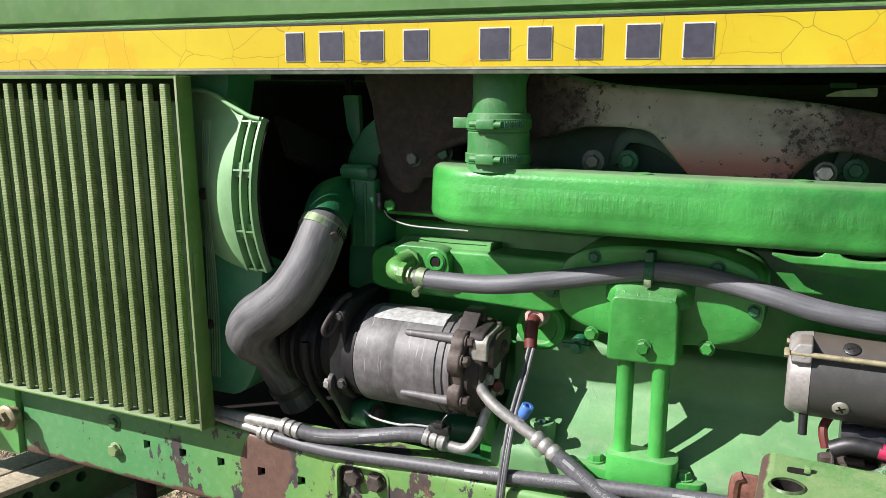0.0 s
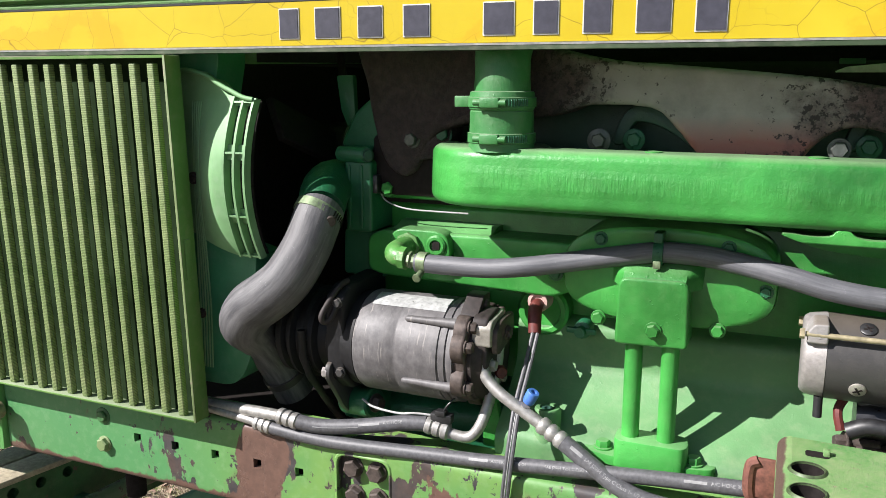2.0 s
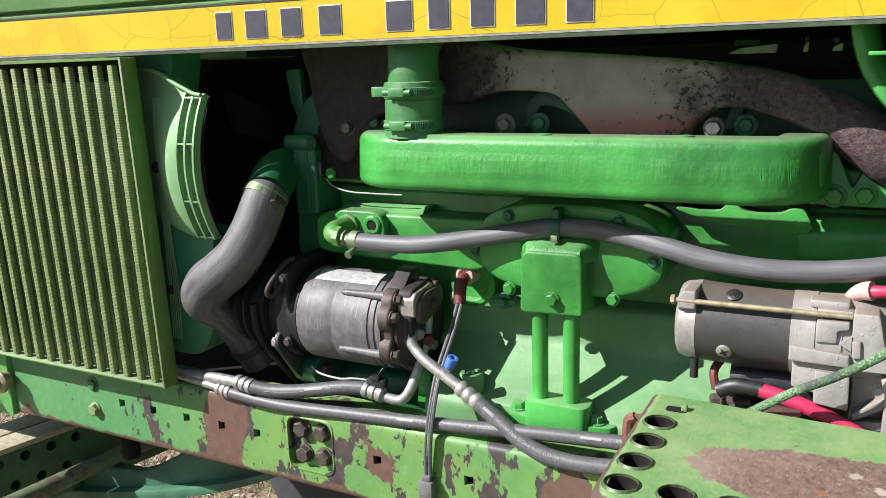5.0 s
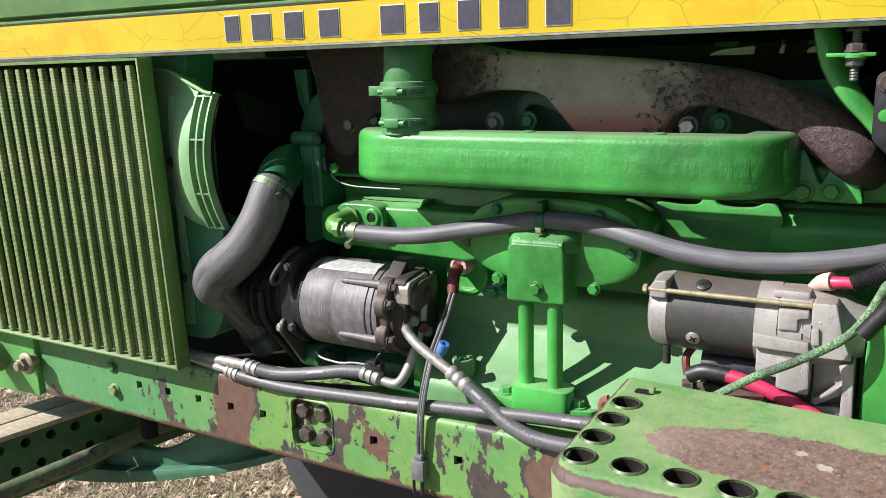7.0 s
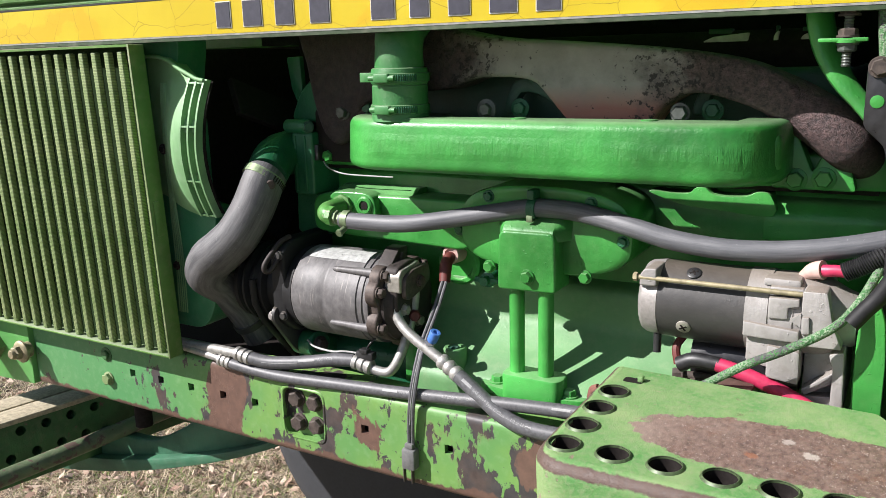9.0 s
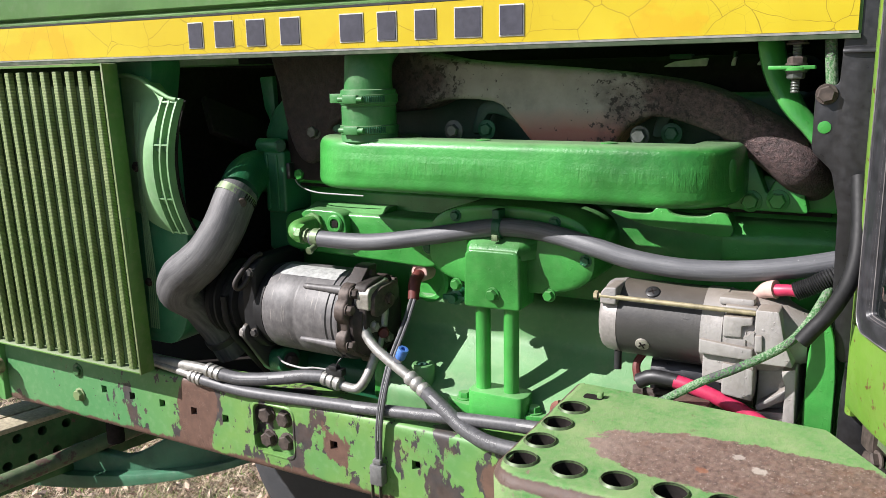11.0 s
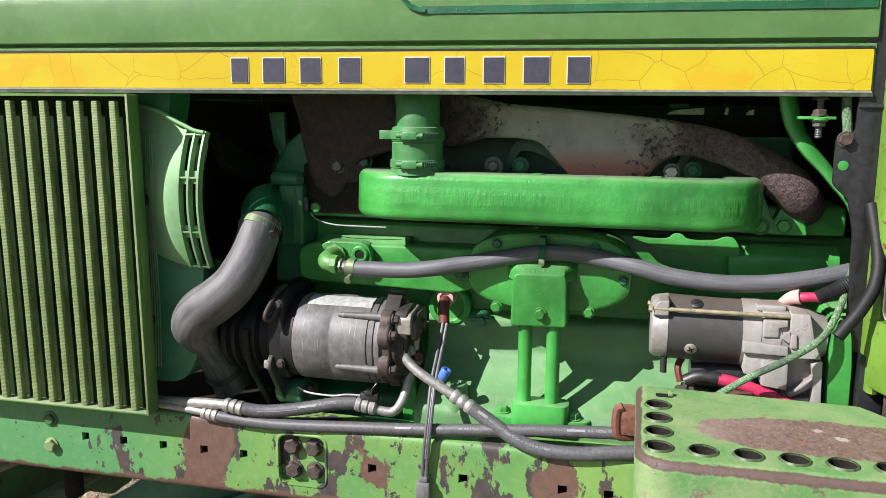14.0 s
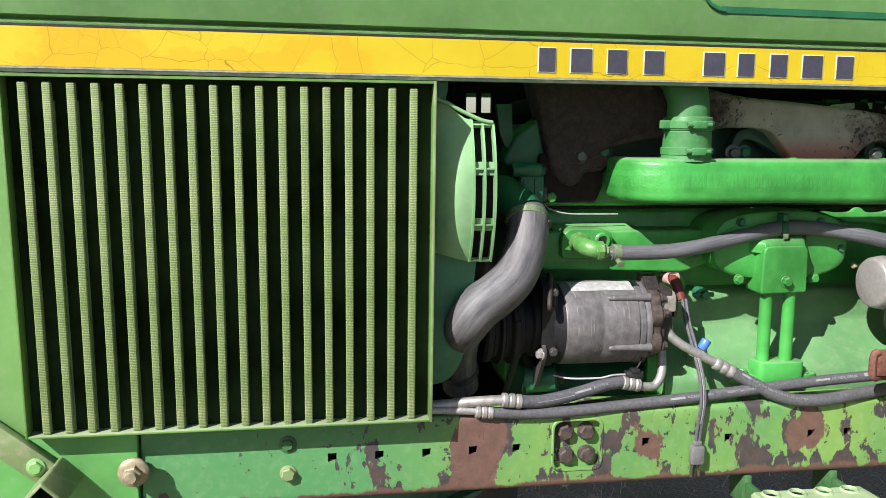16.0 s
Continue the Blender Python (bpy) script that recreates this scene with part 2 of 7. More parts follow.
def box(bm, x0, x1, y0, y1, z0, z1, bev=0.0, seg=2, m=None):
    t = Matrix.LocRotScale(((x0 + x1) / 2, (y0 + y1) / 2, (z0 + z1) / 2), None, (x1 - x0, y1 - y0, z1 - z0))
    got = bmesh.ops.create_cube(bm, size=1, matrix=(m or Matrix()) @ t)
    bevel(bm, {e for v in got["verts"] for e in v.link_edges}, bev, seg)


def inset(pts, d):
    """The outline, moved inwards by d."""
    n = len(pts)
    area = sum(pts[i][0] * pts[(i + 1) % n][1] - pts[(i + 1) % n][0] * pts[i][1] for i in range(n))
    sign = 1 if area > 0 else -1
    out = []
    for i in range(n):
        a, b, c = (Vector(pts[(i + k) % n]) for k in (-1, 0, 1))
        e, f = (b - a), (c - b)
        if e.length < 1e-9 or f.length < 1e-9:
            e = f = (c - a)
        n1, n2 = Vector((-e.y, e.x)).normalized(), Vector((-f.y, f.x)).normalized()
        m = n1 + n2
        m = m / max(0.35, m.dot(m) / 2) if m.length > 1e-6 else n1
        out.append(tuple(b + sign * d * m))
    return out


def prism(bm, pts, lo, hi, bev=0.0, seg=2, axis="y", back=False):
    """An outline, extruded from lo to hi along an axis. pts: the two other coordinates in order; bev rounds the lo face's rim."""
    def at(p, d):
        return {"y": (p[0], d, p[1]), "z": (p[0], p[1], d), "x": (d, p[0], p[1])}[axis]
    s = 1 if hi > lo else -1
    n = len(pts)
    while bev > 1e-4:
        small = inset(pts, bev)
        if all((Vector(small[(i + 1) % n]) - Vector(small[i])).dot(Vector(pts[(i + 1) % n]) - Vector(pts[i])) > 0 for i in range(n)):
            break
        bev *= 0.85
    levels = [(0.0, lo)] if bev <= 0 else [(bev * (1 - math.sin(a)), lo + s * bev * (1 - math.cos(a))) for a in [math.pi / 2 * k / seg for k in range(seg + 1)]]
    levels += [(0.0, hi)] if not back or bev <= 0 else [(bev * (1 - math.cos(a)), hi - s * bev * (1 - math.sin(a))) for a in [math.pi / 2 * k / seg for k in range(seg + 1)]]
    rings = [[bm.verts.new(at(p, d)) for p in (inset(pts, o) if o > 1e-7 else pts)] for o, d in levels]
    n = len(pts)
    for a, b in zip(rings, rings[1:]):
        for i in range(n):
            bm.faces.new((a[i], b[i], b[(i + 1) % n], a[(i + 1) % n]))
    bm.faces.new(rings[0])
    bm.faces.new(rings[-1][::-1])


def smooth_path(pts, sub=8):
    """Catmull-Rom through the points; each point may carry a radius as a fourth value."""
    p = [np.array(q, float) for q in pts]
    p = [2 * p[0] - p[1]] + p + [2 * p[-1] - p[-2]]
    out = []
    for i in range(1, len(p) - 2):
        for k in range(sub):
            t = k / sub
            out.append(0.5 * (2 * p[i] + (p[i + 1] - p[i - 1]) * t + (2 * p[i - 1] - 5 * p[i] + 4 * p[i + 1] - p[i + 2]) * t * t
                              + (3 * p[i] - p[i - 1] - 3 * p[i + 1] + p[i + 2]) * t ** 3))
    out.append(p[-2])
    return out


def sweep(bm, path, n=16, r=None, caps=True, flat=1.0):
    """A tube along a list of points, round or (flat < 1) oval."""
    path = [np.array(q, float) for q in path]
    side = None
    rings = []
    for i, q in enumerate(path):
        d = Vector(path[min(i + 1, len(path) - 1)][:3] - path[max(i - 1, 0)][:3]).normalized()
        if side is None:
            side = d.orthogonal().normalized()
        side = (side - d * side.dot(d)).normalized()
        up = d.cross(side)
        rad = float(q[3] if len(q) > 3 else r)
        c = Vector(q[:3])
        rings.append([bm.verts.new(c + rad * (math.cos(a) * side + flat * math.sin(a) * up)) for a in [math.tau * k / n for k in range(n)]])
    uv = bm.loops.layers.uv.verify()
    s = 0.0
    for i, (a, b) in enumerate(zip(rings, rings[1:])):
        e = s + float(np.linalg.norm(path[i + 1][:3] - path[i][:3]))
        for k in range(n):
            f = bm.faces.new((a[k], a[(k + 1) % n], b[(k + 1) % n], b[k]))
            for loop, at in zip(f.loops, ((k / n, s), ((k + 1) / n, s), ((k + 1) / n, e), (k / n, e))):
                loop[uv].uv = at
        s = e
    if caps:
        bm.faces.new(rings[0][::-1])
        bm.faces.new(rings[-1])


def tube(bm, pts, r=None, n=14, sub=8, caps=True):
    sweep(bm, smooth_path(pts, sub), n, r, caps)


def lathe(bm, origin, direction, profile, n=32, start=0.0, stop=math.tau, caps=True):
    """Spins a profile of (distance along, radius) about an axis."""
    q = Vector((0, 0, 1)).rotation_difference(Vector(direction).normalized())
    closed = abs(stop - start - math.tau) < 1e-6
    steps = n if closed else n + 1
    rings = []
    for d, r in profile:
        rings.append([bm.verts.new(Vector(origin) + q @ Vector((r * math.cos(a), r * math.sin(a), d))) for a in [start + (stop - start) * k / n for k in range(steps)]])
    for a, b in zip(rings, rings[1:]):
        for k in range(n if closed else n):
            k2 = (k + 1) % steps
            bm.faces.new((a[k], a[k2], b[k2], b[k]))
    if closed and caps:
        if profile[0][1] > 1e-5:
            bm.faces.new(rings[0][::-1])
        if profile[-1][1] > 1e-5:
            bm.faces.new(rings[-1])


def hexhead(bm, at, direction=(0, -1, 0), r=0.010, h=0.007, washer=1.35, turn=0.3):
    """A hex bolt head with a chamfered top on a flat washer."""
    d = Vector(direction).normalized()
    if washer:
        lathe(bm, at, d, [(0, r * washer), (0.0018, r * washer), (0.0022, r * washer * 0.96)], 20)
    q = Vector((0, 0, 1)).rotation_difference(d)
    rings = []
    for dist, rad in ((0.001, r), (h * 0.82, r), (h, r * 0.84)):
        rings.append([bm.verts.new(Vector(at) + q @ Vector((rad * math.cos(a), rad * math.sin(a), dist))) for a in [turn + math.tau * k / 6 for k in range(6)]])
    for a, b in zip(rings, rings[1:]):
        for k in range(6):
            bm.faces.new((a[k], a[(k + 1) % 6], b[(k + 1) % 6], b[k]))
    bm.faces.new(rings[-1])


def rounded(points, r, seg=4):
    """A 2-D outline with its corners rounded by r (a number, or one for each corner)."""
    out, n = [], len(points)
    for i in range(n):
        p0, p, p1 = (Vector(points[j % n]) for j in (i - 1, i, i + 1))
        rr = r[i] if isinstance(r, (list, tuple)) else r
        rr = min(rr, (p0 - p).length * 0.49, (p1 - p).length * 0.49)
        if rr <= 1e-5:
            out.append(tuple(p))
            continue
        a, b = p + (p0 - p).normalized() * rr, p + (p1 - p).normalized() * rr
        for k in range(seg + 1):
            t = k / seg
            out.append(tuple((1 - t) ** 2 * a + 2 * t * (1 - t) * p + t * t * b))
    return out


def curve2d(points, sub=5):
    """A smooth closed 2-D outline through the points."""
    p = [np.array(q, float) for q in points]
    n, out = len(p), []
    for i in range(n):
        a, b, c, d = p[i - 1], p[i], p[(i + 1) % n], p[(i + 2) % n]
        for k in range(sub):
            t = k / sub
            out.append(tuple(0.5 * (2 * b + (c - a) * t + (2 * a - 5 * b + 4 * c - d) * t * t + (3 * b - a - 3 * c + d) * t ** 3)))
    return out


def bolts(parent, places, material, r=0.010, h=0.007, washer=1.35, name="bolt", label="", direction=(0, -1, 0)):
    for i, p in enumerate(places):
        part(name, shaped((hexhead, p, direction, r, h, washer, 0.3 + 0.7 * i)), material, parent, label)


def carve(ob, cutter_bm):
    """Takes a shape away from a mesh for good."""
    me = bpy.data.meshes.new("cutter")
    bmesh.ops.recalc_face_normals(cutter_bm, faces=cutter_bm.faces)
    cutter_bm.to_mesh(me)
    cutter_bm.free()
    other = new("cutter", me)
    mod = ob.modifiers.new("cut", "BOOLEAN")
    mod.object, mod.operation, mod.solver = other, "DIFFERENCE", "EXACT"
    done = bpy.data.meshes.new_from_object(ob.evaluated_get(bpy.context.evaluated_depsgraph_get()))
    ob.modifiers.clear()
    old, ob.data = ob.data, done
    bpy.data.objects.remove(other)
    bpy.data.meshes.remove(me)
    bpy.data.meshes.remove(old)


def hood_y(x):
    return 0.954 + 0.036 * (x - 0.2)


# ---- ground ----
def grass_material():
    m, nt, b = nodes_of("dry grass and leaf litter")
    v = coords(nt)
    a = noise_tex(nt, v, 9.0, 8, 0.7)
    s = noise_tex(nt, coords(nt, (1, 3, 1)), 60.0, 8, 0.75)
    g = noise_tex(nt, v, 2.2, 3)
    col = mix(nt, ramp(nt, s, 0.35, 0.65), (0.06, 0.045, 0.026), (0.34, 0.275, 0.18))
    col = mix(nt, maths(nt, "MULTIPLY", ramp(nt, g, 0.45, 0.7), 0.45), col, (0.09, 0.12, 0.035))
    col = mix(nt, maths(nt, "MULTIPLY", ramp(nt, a, 0.55, 0.72), 0.5), col, (0.24, 0.165, 0.115))
    nt.links.new(col, b.inputs["Base Color"])
    b.inputs["Roughness"].default_value = 0.95
    bumped(nt, b, s, 0.8, 0.02)
    return m


GRASS = grass_material()
bm = bmesh.new()
bmesh.ops.create_grid(bm, x_segments=60, y_segments=60, size=400)
for v in bm.verts:
    near = max(0.0, 1 - v.co.length / 150)
    v.co.z = 0.5 * noise.noise(v.co * 0.02) * (1 - near)
tagged(part("ground", bm, GRASS), "dry winter grass with dead leaves under the tractor", "ground", kind="structure")


def island_material(name, *colours):
    """Each separate piece takes one of the colours by chance."""
    m, nt, b = nodes_of(name)
    g = nt.nodes.new("ShaderNodeNewGeometry")
    r = nt.nodes.new("ShaderNodeValToRGB")
    r.color_ramp.interpolation = "CONSTANT"
    els = r.color_ramp.elements
    while len(els) < len(colours):
        els.new(0.5)
    for i, c in enumerate(colours):
        els[i].position, els[i].color = i / len(colours), (*c, 1)
    nt.links.new(g.outputs["Random Per Island"], r.inputs["Fac"])
    nt.links.new(r.outputs["Color"], b.inputs["Base Color"])
    b.inputs["Roughness"].default_value = 0.85
    return m


rnd = random.Random(11)
verts, faces = [], []
for k in range(74000):
    if k < 44000:
        x, y = rnd.gauss(-2.05, 0.80), rnd.gauss(2.15, 0.60)
    else:
        x, y = rnd.gauss(-1.0, 2.6), rnd.gauss(1.2, 2.6)
    a, n = rnd.uniform(0, math.tau), rnd.uniform(0.03, 0.10)
    up = abs(rnd.gauss(0.25, 0.3))
    w = rnd.uniform(0.0008, 0.0020)
    dx, dy = math.cos(a), math.sin(a)
    i0 = len(verts)
    for f, h in ((0, 0), (0.5, 0.75), (1, 0.6)):
        px, py, pz = x + dx * n * f, y + dy * n * f, 0.002 + n * up * h
        ww = w * (1 - 0.7 * f)
        verts += [(px - dy * ww, py + dx * ww, pz), (px + dy * ww, py - dx * ww, pz)]
    faces += [(i0, i0 + 1, i0 + 3, i0 + 2), (i0 + 2, i0 + 3, i0 + 5, i0 + 4)]
me = bpy.data.meshes.new("grass")
me.from_pydata(verts, [], faces)
me.materials.append(island_material("grass blades", (0.46, 0.37, 0.26), (0.35, 0.26, 0.175), (0.56, 0.47, 0.34), (0.13, 0.09, 0.055), (0.17, 0.24, 0.06), (0.41, 0.31, 0.22)))
tagged(new("grass", me), "matted straw-coloured grass blades with a little green", "grass", kind="stuff")
verts, faces = [], []
for k in range(2600):
    x, y = (rnd.gauss(-2.0, 0.75), rnd.gauss(2.1, 0.55)) if k < 2000 else (rnd.gauss(-1.0, 2.2), rnd.gauss(1.2, 2.2))
    a, n = rnd.uniform(0, math.tau), rnd.uniform(0.009, 0.024)
    c, s_ = math.cos(a) * n, math.sin(a) * n
    z = 0.014 + rnd.uniform(0, 0.022)
    i0 = len(verts)
    verts += [(x - c, y - s_, z), (x - s_ * 0.5, y + c * 0.5, z + rnd.uniform(-0.005, 0.015)), (x + c, y + s_, z + rnd.uniform(0, 0.02)), (x + s_ * 0.5, y - c * 0.5, z + rnd.uniform(-0.005, 0.015))]
    faces += [(i0, i0 + 1, i0 + 2), (i0, i0 + 2, i0 + 3)]
me = bpy.data.meshes.new("dead_leaves")
me.from_pydata(verts, [], faces)
me.materials.append(island_material("dead leaves", (0.34, 0.22, 0.16), (0.44, 0.33, 0.26), (0.16, 0.095, 0.06), (0.38, 0.27, 0.20), (0.48, 0.37, 0.28)))
tagged(new("dead_leaves", me), "curled brown dead leaves on the grass", "leaves", kind="stuff")

# ---- hood ----
def decal_material():
    m, nt, b = nodes_of("cracked yellow decal")
    v = coords(nt, (1, 1, 1))
    vor = node(nt, "ShaderNodeTexVoronoi", Scale=15.0)
    vor.feature = "DISTANCE_TO_EDGE"
    warp = nt.nodes.new("ShaderNodeVectorMath")
    warp.operation = "ADD"
    nz = node(nt, "ShaderNodeTexNoise", Scale=14.0, Detail=3)
    nt.links.new(v, nz.inputs["Vector"])
    sc = nt.nodes.new("ShaderNodeVectorMath")
    sc.operation = "SCALE"
    sc.inputs["Scale"].default_value = 0.03
    nt.links.new(nz.outputs["Color"], sc.inputs[0])
    nt.links.new(v, warp.inputs[0])
    nt.links.new(sc.outputs[0], warp.inputs[1])
    nt.links.new(warp.outputs[0], vor.inputs["Vector"])
    crack = ramp(nt, vor.outputs["Distance"], 0.0014, 0.0066, (1, 1, 1, 1), (0, 0, 0, 1))
    patchy = ramp(nt, noise_tex(nt, v, 7.0, 3), 0.30, 0.48)
    crack = maths(nt, "MULTIPLY", crack, maths(nt, "MULTIPLY", patchy, 0.85))
    hair = node(nt, "ShaderNodeTexVoronoi", Scale=46.0)
    hair.feature = "DISTANCE_TO_EDGE"
    nt.links.new(warp.outputs[0], hair.inputs["Vector"])
    fine_crack = maths(nt, "MULTIPLY", ramp(nt, hair.outputs["Distance"], 0.002, 0.012, (1, 1, 1, 1), (0, 0, 0, 1)), ramp(nt, noise_tex(nt, v, 5.0, 3), 0.50, 0.62))
    crack = maths(nt, "MAXIMUM", crack, maths(nt, "MULTIPLY", fine_crack, 0.4))
    big = noise_tex(nt, v, 6.0, 4)
    col = mix(nt, ramp(nt, big, 0.4, 0.65), (0.465, 0.350, 0.008), (0.515, 0.410, 0.017))
    at = nt.nodes.new("ShaderNodeSeparateXYZ")
    nt.links.new(v, at.inputs[0])
    wash = maths(nt, "MULTIPLY_ADD", at.outputs["X"], -0.45, maths(nt, "MULTIPLY_ADD", at.outputs["Z"], -2.2, 3.055))
    wash = maths(nt, "MINIMUM", maths(nt, "MAXIMUM", wash, -0.05), 0.12)
    stain = ramp(nt, maths(nt, "ADD", wash, noise_tex(nt, coords(nt, (1, 1, 1.6)), 5.5, 5, 0.55)), 0.57, 0.60)
    col = mix(nt, maths(nt, "MULTIPLY", stain, 0.50), col, (0.52, 0.290, 0.006))
    col = mix(nt, crack, col, (0.16, 0.10, 0.01))
    nt.links.new(col, b.inputs["Base Color"])
    b.inputs["Roughness"].default_value = 0.32
    b.inputs["Coat Weight"].default_value = 0.15
    return m


DECAL = decal_material()
hood = thing("hood", (-0.5, 1.25, 1.52), "faded green tractor hood with a yellow side stripe", "hood")
X0, X1 = -1.75, 0.222


def along(bm, x0, x1, z0, z1, out, depth, bev=0.0, n=12):
    """A strip on the hood's slightly tapering side, standing out by a given amount."""
    a = [(x0 + (x1 - x0) * i / n) for i in range(n + 1)]
    rings = []
    for x in a:
        y = hood_y(x) - out
        rings.append([bm.verts.new(c) for c in ((x, y, z0), (x, y, z1), (x, y + depth, z1), (x, y + depth, z0))])
    for p, q in zip(rings, rings[1:]):
        for k in range(4):
            bm.faces.new((p[k], p[(k + 1) % 4], q[(k + 1) % 4], q[k]))
    bm.faces.new(rings[0][::-1])
    bm.faces.new(rings[-1])


# the pressed side sheet with its shoulder and crown, open below
bm = bmesh.new()
section = [(0.012, 1.5102), (0.0, 1.514), (0.0, 1.575), (0.004, 1.580), (-0.004, 1.584), (-0.004, 1.640), (0.006, 1.672), (0.03, 1.70), (0.10, 1.725), (0.33, 1.738)]
section = section + [(0.66 - d, z) for d, z in section[-2::-1]]
rows_ = []
for i in range(15):
    x = X0 + (X1 - X0) * i / 14
    rows_.append([bm.verts.new((x, hood_y(x) + d, z)) for d, z in section])
for p, q in zip(rows_, rows_[1:]):
    for k in range(len(section) - 1):
        bm.faces.new((p[k], q[k], q[k + 1], p[k + 1]))
bmesh.ops.solidify(bm, geom=bm.faces[:], thickness=0.0025)
part("hood_sheet", bm, HOOD_GREEN, hood)
stripe = part("stripe", shaped((along, X0 + 0.02, X1 - 0.003, 1.517, 1.569, 0.003, 0.0028)), DECAL, hood, "cracked glossy yellow side stripe")
part("stripe_edge", shaped((along, X0 + 0.02, X1 - 0.002, 1.5695, 1.5725, 0.0035, 0.003)), BLACK, stripe)
part("stripe_edge", shaped((along, X0 + 0.02, X1 - 0.002, 1.5142, 1.5166, 0.0045, 0.004)), EDGE_GREY, stripe)
part("lower_lip", shaped((along, X0, X1, 1.5092, 1.5138, 0.0040, 0.02)), OLIVE, hood, "thin folded lower edge")
# raised dark band paints a recess edge's shade above the stripe, towards the cab
part("hood_step", shaped((along, -0.372, X1 - 0.004, 1.620, 1.630, 0.0058, 0.003)), DULL_SHADE_GREEN, hood, "step line painted dark for its recess shade")
part("hood_step", shaped((sweep, [(x_, hood_y(x_) - 0.0052, z_) for x_, z_ in ((-0.366, 1.6248), (-0.378, 1.6265), (-0.390, 1.632), (-0.398, 1.640), (-0.402, 1.652))], 8, 0.0048, True, 0.5)), DULL_SHADE_GREEN, hood)
for a, b in ((-0.661, -0.636), (-0.611, -0.579), (-0.553, -0.523), (-0.494, -0.463), (-0.396, -0.362), (-0.338, -0.312), (-0.283, -0.255), (-0.227, -0.193), (-0.167, -0.138)):
    w = part("lettering_edge", shaped((along, a - 0.0015, b + 0.0015, 1.5245, 1.5615, 0.0042, 0.002, 0, 2)), WHITE, stripe)
    part("lettering_block", shaped((along, a, b, 1.526, 1.560, 0.0052, 0.002, 0, 2)), INK, stripe)

# ---- frame rail ----
def rail_material():
    m, nt, b = nodes_of("flaking frame paint")
    v = coords(nt)
    fine = noise_tex(nt, v, 70.0, 6)
    big = noise_tex(nt, v, 6.0, 4)
    col = mix(nt, ramp(nt, big, 0.35, 0.65), (0.094, 0.232, 0.066), (0.165, 0.292, 0.066))
    where_x = nt.nodes.new("ShaderNodeSeparateXYZ")
    nt.links.new(v, where_x.inputs[0])
    front_ = ramp(nt, maths(nt, "MULTIPLY_ADD", where_x.outputs["X"], -2.2, maths(nt, "MULTIPLY_ADD", big, 1.0, -1.75)), 0.3, 0.75)
    col = mix(nt, maths(nt, "MULTIPLY", front_, 0.85), col, (0.058, 0.215, 0.082))
    col = mix(nt, maths(nt, "MULTIPLY", ramp(nt, fine, 0.5, 0.75), 0.18), col, (0.30, 0.42, 0.25))
    sep = nt.nodes.new("ShaderNodeSeparateXYZ")
    nt.links.new(v, sep.inputs[0])
    # flakes grow towards the middle of the rail and its lower edge
    x, z = sep.outputs["X"], sep.outputs["Z"]
    where = nt.nodes.new("ShaderNodeMapRange")
    where.inputs["From Min"].default_value, where.inputs["From Max"].default_value = -1.06, -0.93
    nt.links.new(x, where.inputs["Value"])
    low = nt.nodes.new("ShaderNodeMapRange")
    low.inputs["From Min"].default_value, low.inputs["From Max"].default_value = 0.905, 0.862
    nt.links.new(z, low.inputs["Value"])
    spots = noise_tex(nt, coords(nt, (1.5, 1, 0.75)), 13.0, 10, 0.62)
    level = maths(nt, "ADD", spots, maths(nt, "MULTIPLY", maths(nt, "ADD", where.outputs[0], maths(nt, "MULTIPLY", low.outputs[0], 1.1)), 0.075))
    flake = ramp(nt, level, 0.622, 0.632)
    speck = ramp(nt, maths(nt, "ADD", noise_tex(nt, v, 62.0, 5, 0.65), maths(nt, "MULTIPLY", where.outputs[0], 0.045)), 0.672, 0.685)
    flake = maths(nt, "MAXIMUM", flake, speck)
    patina = ramp(nt, noise_tex(nt, v, 17.0, 6, 0.65), 0.46, 0.60)
    rust = mix(nt, fine, (0.020, 0.019, 0.021), (0.074, 0.066, 0.066))
    rust = mix(nt, maths(nt, "MULTIPLY", patina, 0.5), rust, mix(nt, fine, (0.038, 0.022, 0.017), (0.13, 0.080, 0.062)))
    halo = ramp(nt, level, 0.592, 0.616)
    col = mix(nt, maths(nt, "MULTIPLY", halo, maths(nt, "MULTIPLY", patina, 0.35)), col, (0.17, 0.13, 0.075))
    col = mix(nt, flake, col, rust)
    # a patch of bare brown primer
    near = maths(nt, "SUBTRACT", 1.0, maths(nt, "MULTIPLY", maths(nt, "ABSOLUTE", maths(nt, "ADD", x, 0.742)), 22.0))
    bare = ramp(nt, maths(nt, "ADD", near, maths(nt, "MULTIPLY", maths(nt, "SUBTRACT", spots, 0.5), 2.6)), 0.20, 0.26)
    ring = nt.nodes.new("ShaderNodeVectorMath")
    ring.operation = "DISTANCE"
    ring.inputs[1].default_value = (-0.452, 0.945, 0.925)
    nt.links.new(v, ring.inputs[0])
    near2 = maths(nt, "SUBTRACT", 1.0, maths(nt, "MULTIPLY", ring.outputs["Value"], 22.0))
    bare2 = ramp(nt, maths(nt, "ADD", near2, maths(nt, "MULTIPLY", maths(nt, "SUBTRACT", spots, 0.5), 2.8)), 0.30, 0.36)
    ring3 = nt.nodes.new("ShaderNodeVectorMath")
    ring3.operation = "DISTANCE"
    ring3.inputs[1].default_value = (-0.160, 0.945, 0.932)
    nt.links.new(v, ring3.inputs[0])
    near3 = maths(nt, "SUBTRACT", 1.0, maths(nt, "MULTIPLY", ring3.outputs["Value"], 24.0))
